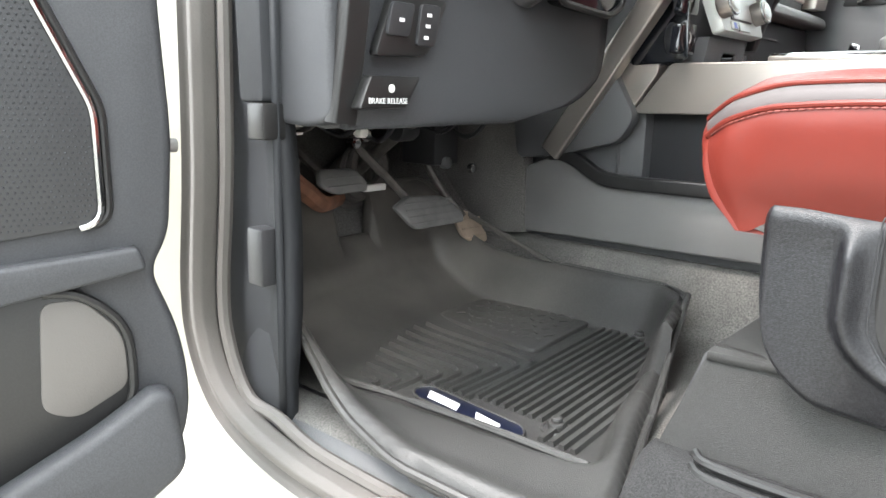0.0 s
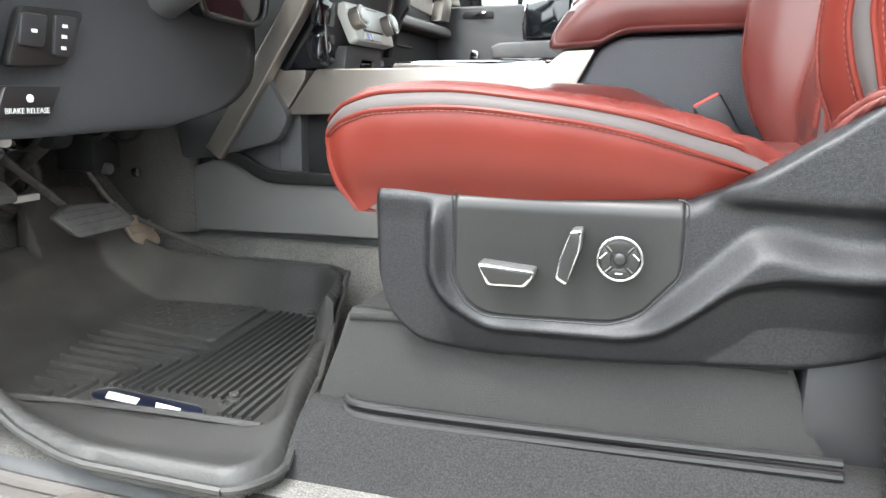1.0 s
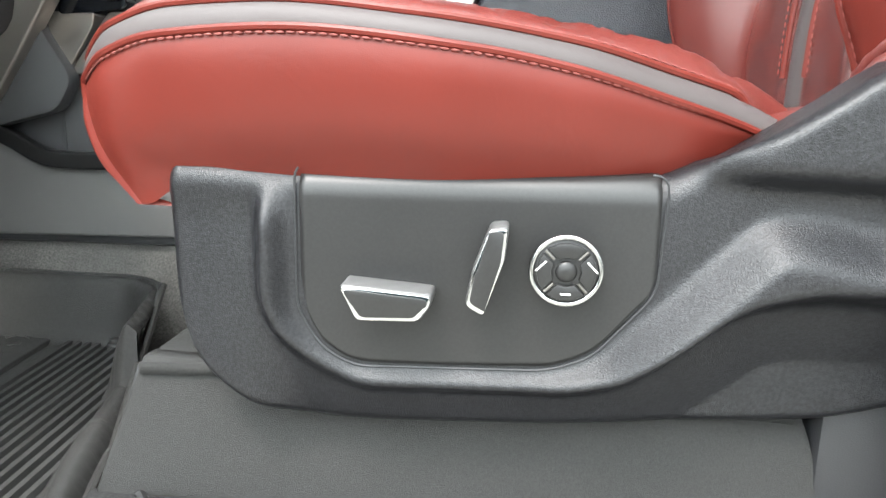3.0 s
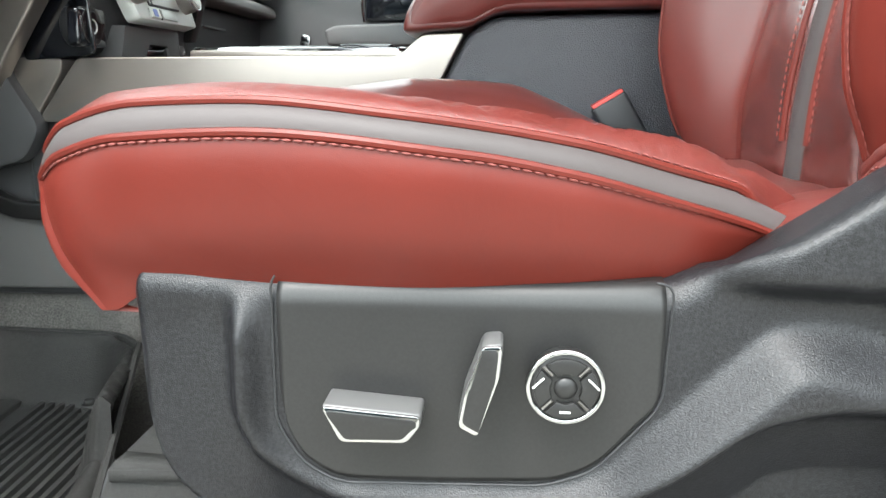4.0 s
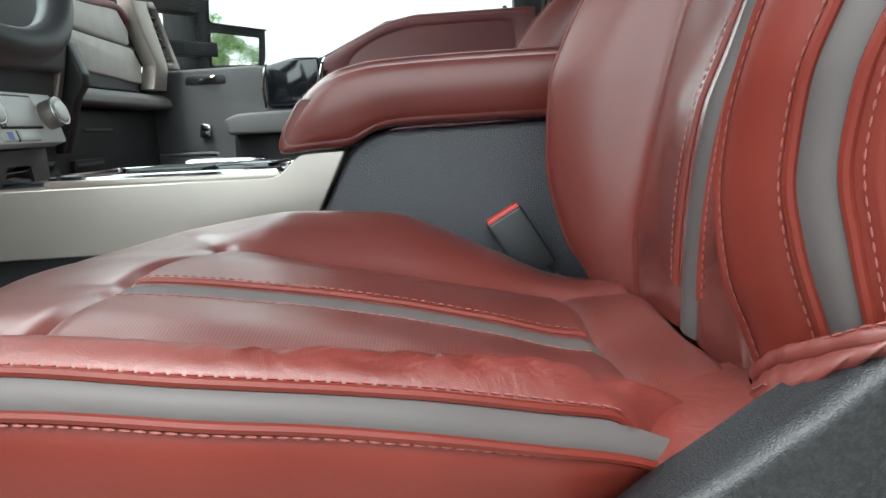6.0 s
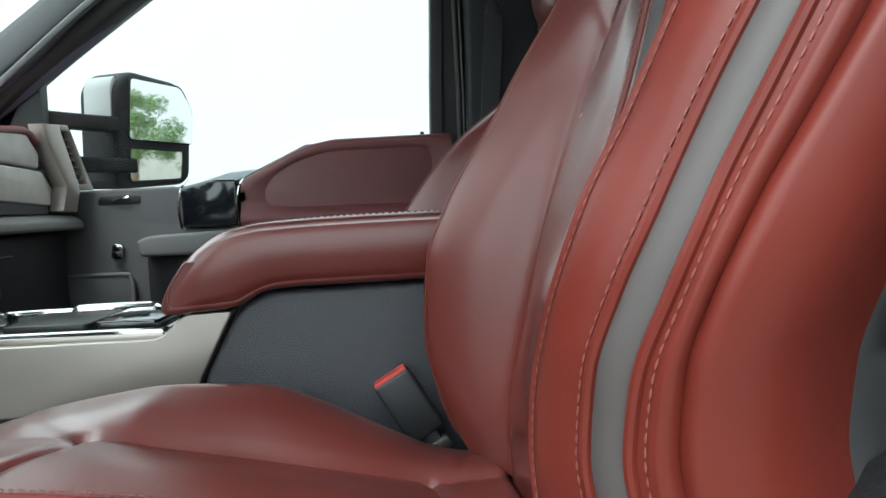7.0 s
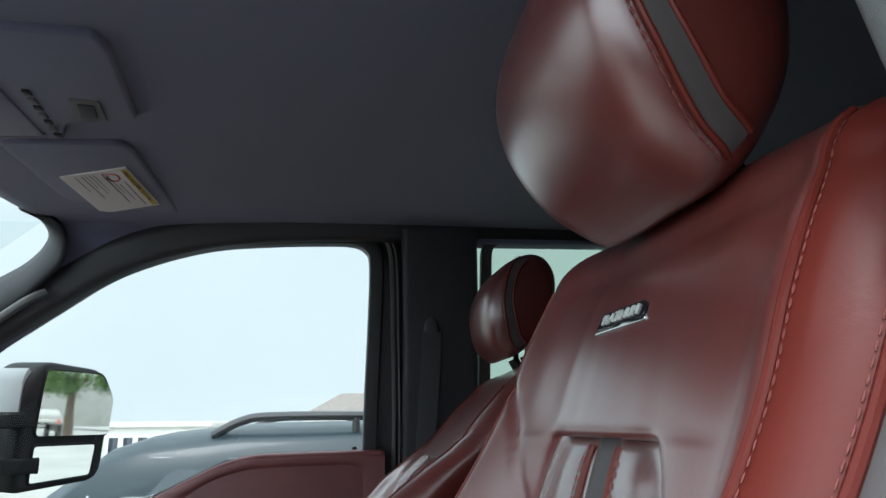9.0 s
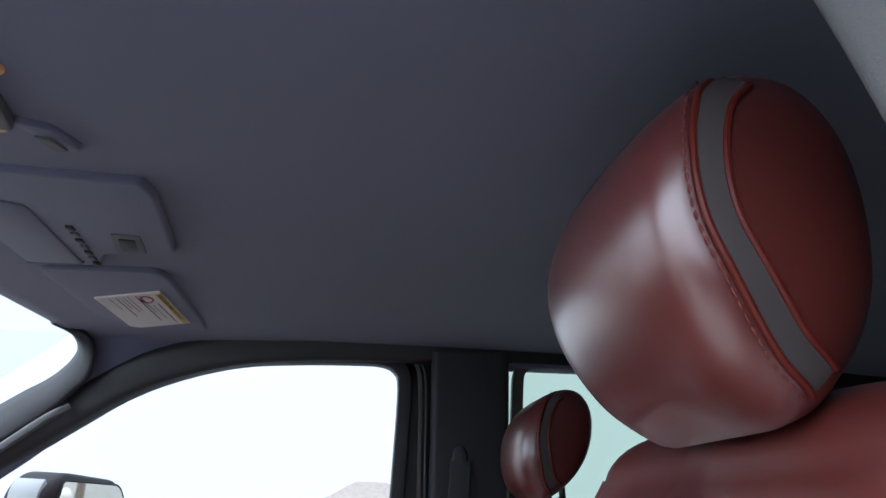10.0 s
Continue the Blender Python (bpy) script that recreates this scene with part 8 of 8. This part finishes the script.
            part("rail_foot", tube([Vector(P(1.7, y, H - 0.02)), Vector(P(1.7, y, H + 0.05))], 0.018, 8), plastic_black, t)
    for x in (-0.72, 2.35):
        for y in (0.10, width - 0.10):
            wh = part("wheel", disc(P(x, y, 0.36), "y", 0.36, 0.22, 32, 0.03, 3), rubber_seal, t, "black tyre")
            part("rim", disc(P(x, y + (-0.09 if y < 1 else 0.09), 0.36), "y", 0.23, 0.06, 24, 0.02), silver_satin, wh, "silver rim")
    for y in (0.18, width - 0.42):
        part("headlight", block(*sorted((P(-1.30, 0, 0)[0], P(-1.05, 0, 0)[0])), y0 + y, y0 + y + 0.24, 0.74, 0.84, 0.03), label_white, t, "clear headlight")
        part("tail_light", block(*sorted((P(3.20, 0, 0)[0], P(3.33, 0, 0)[0])), y0 + y, y0 + y + 0.18, 0.85, 1.08, 0.02), print_red, t, "red tail light")
    return t


car("parked_suv", "dark blue-grey sport utility car with black roof rails parked alongside", -1.12, 2.95, suv_paint, rails=True, height=1.715)
car("parked_car", "white sport utility car parked across the lot", 46.0, 9.0, white_paint, height=1.66, rails=False, heading=-1)
car("parked_car", "grey sport utility car parked across the lot", 45.0, 14.5, plastic_grey, height=1.66, rails=False, heading=-1)
car("parked_car", "dark sport utility car parked across the lot", 47.0, 5.0, suv_paint, height=1.70, rails=False, heading=-1)
# Next two cars are never in view: added to block low light and darken reflections.
car("parked_car", "unseen dark sport utility car added on the driver's side for reflections", -1.6, -5.6, suv_paint, height=1.70, rails=False)
car("parked_car", "unseen grey sport utility car added on the driver's side for reflections", 4.2, -5.4, plastic_grey, height=1.66, rails=False)
car("parked_car", "white sport utility car parked beyond the neighbouring car", -7.5, 9.0, white_paint, height=1.45, rails=False)


def tree(name, label, x, y, h, r, seed, count=2600):
    rng = random.Random(seed)
    t = thing(name, label, "tree", "trees round the lot")
    bm = tube(spline([(x, y, 0), (x + 0.05 * r, y, h * 0.25), (x - 0.03 * r, y + 0.05 * r, h * 0.5), (x, y, h * 0.8)], 5), r * 0.09, 10, taper=lambda s: 1 - 0.75 * s)
    for k in range(9):
        a = 2.4 * k + rng.random()
        z0 = h * (0.30 + 0.05 * k)
        tip = (x + r * 0.75 * math.cos(a), y + r * 0.75 * math.sin(a), z0 + h * (0.12 + 0.12 * rng.random()))
        tube(spline([(x, y, z0), (x + r * 0.35 * math.cos(a), y + r * 0.35 * math.sin(a), z0 + h * 0.06), tip], 4), r * 0.03, 6, False, bm, taper=lambda s: 1 - 0.8 * s)
    part("trunk", bm, bark, t, "tapered trunk with limbs")
    clumps = []
    for k in range(46):
        a, u = rng.random() * 6.283, rng.random()
        z = h * (0.34 + 0.64 * u)
        rad = r * (1.0 - 0.75 * abs(u - 0.38) ** 1.3 * 1.5) * math.sqrt(rng.random())
        clumps.append((x + rad * math.cos(a), y + rad * math.sin(a), z, r * (0.16 + 0.16 * rng.random())))
    verts, faces = [], []
    for k in range(count):
        cx, cy, cz, cr = rng.choice(clumps)
        d = Vector((rng.gauss(0, 1), rng.gauss(0, 1), rng.gauss(0, 0.8))).normalized() * cr * rng.random() ** 0.4
        s = r * (0.018 + 0.018 * rng.random())
        m_ = Matrix.Translation((cx + d.x, cy + d.y, cz + d.z)) @ Euler((rng.random() * 6.3, rng.random() * 6.3, rng.random() * 6.3)).to_matrix().to_4x4()
        i0 = len(verts)
        verts += [tuple(m_ @ Vector(p)) for p in ((-s, 0, 0), (0, -0.45 * s, 0.1 * s), (s, 0, 0), (0, 0.45 * s, 0.1 * s))]
        faces.append((i0, i0 + 1, i0 + 2, i0 + 3))
    me = bpy.data.meshes.new("crown")
    me.from_pydata(verts, [], faces)
    me.materials.append(leaf)
    cr_ = new("crown", me)
    cr_.parent = t
    cr_["kind"] = "stuff"
    return t


tree("tree", "broad green tree at the edge of the lot", 48.6, 12.3, 8.3, 3.5, 3, 18000)
tree("tree", "green tree farther along the lot edge", 56.0, 19.0, 5.4, 2.3, 5, 6000)
tree("tree", "green tree farther along the lot edge", 57.0, 6.5, 5.2, 2.2, 8, 6000)


def low_building(name, label, x0, x1, y0, y1, h, bays, wall_mat, base=0.0):
    t = thing(name, label, "building", "far buildings", at=(0, 0, base))
    part("wall", block(x0, x1, y0, y1, 0, h, 0.02), wall_mat, t, "pale wall")
    part("roof", block(x0 - 0.4, x1 + 0.4, y0 - 0.4, y1 + 0.4, h, h + 0.45, 0.05), stucco, t, "white flat roof edge")
    for k in range(bays):
        a = x0 + (x1 - x0) * (k + 0.2) / bays
        w = part("window", block(a, a + (x1 - x0) * 0.62 / bays, y0 - 0.06, y0 + 0.05, 0.3, h - 0.9, 0.02), glass_dark, t, "dark opening")
        part("frame", block(a - 0.1, a + (x1 - x0) * 0.62 / bays + 0.1, y0 - 0.05, y0 + 0.04, h - 0.9, h - 0.75, 0.02), stucco, w)
    return t


low_building("low_building", "white flat-roofed building with dark bays across the road", -19.5, -10.8, 70, 80, 4.2, 7, stucco, -2.8)
low_building("white_building", "tall plain white building ahead of the truck", -46, -30, 34, 50, 13, 3, stucco, -2.0)
low_building("long_building", "pale building behind the lot", 72, 78, -30, 60, 4.5, 5, concrete)
house = thing("house", "distant house with brown hipped roof", "house", "far buildings", at=(-9.0, 0, -2.8))
part("wall", block(5.5, 19.0, 95, 105, 0, 5.0, 0.05), stucco, house, "pale wall")
bm = bmesh.new()
v_ = [bm.verts.new(p) for p in ((5, 94.5, 5.0), (19.5, 94.5, 5.0), (19.5, 105.5, 5.0), (5, 105.5, 5.0), (10.5, 100, 8.2), (14.5, 100, 8.2))]
for f_ in ((0, 1, 5, 4), (1, 2, 5), (2, 3, 4, 5), (3, 0, 4), (3, 2, 1, 0)):
    bm.faces.new([v_[i] for i in f_])
part("roof", bm, roofing, house, "brown hipped roof", 20)
for a in (7.5, 11.5, 15.5):
    part("window", block(a, a + 1.4, 94.9, 95.05, 2.2, 3.8, 0.02), glass_dark, house, "dark window")
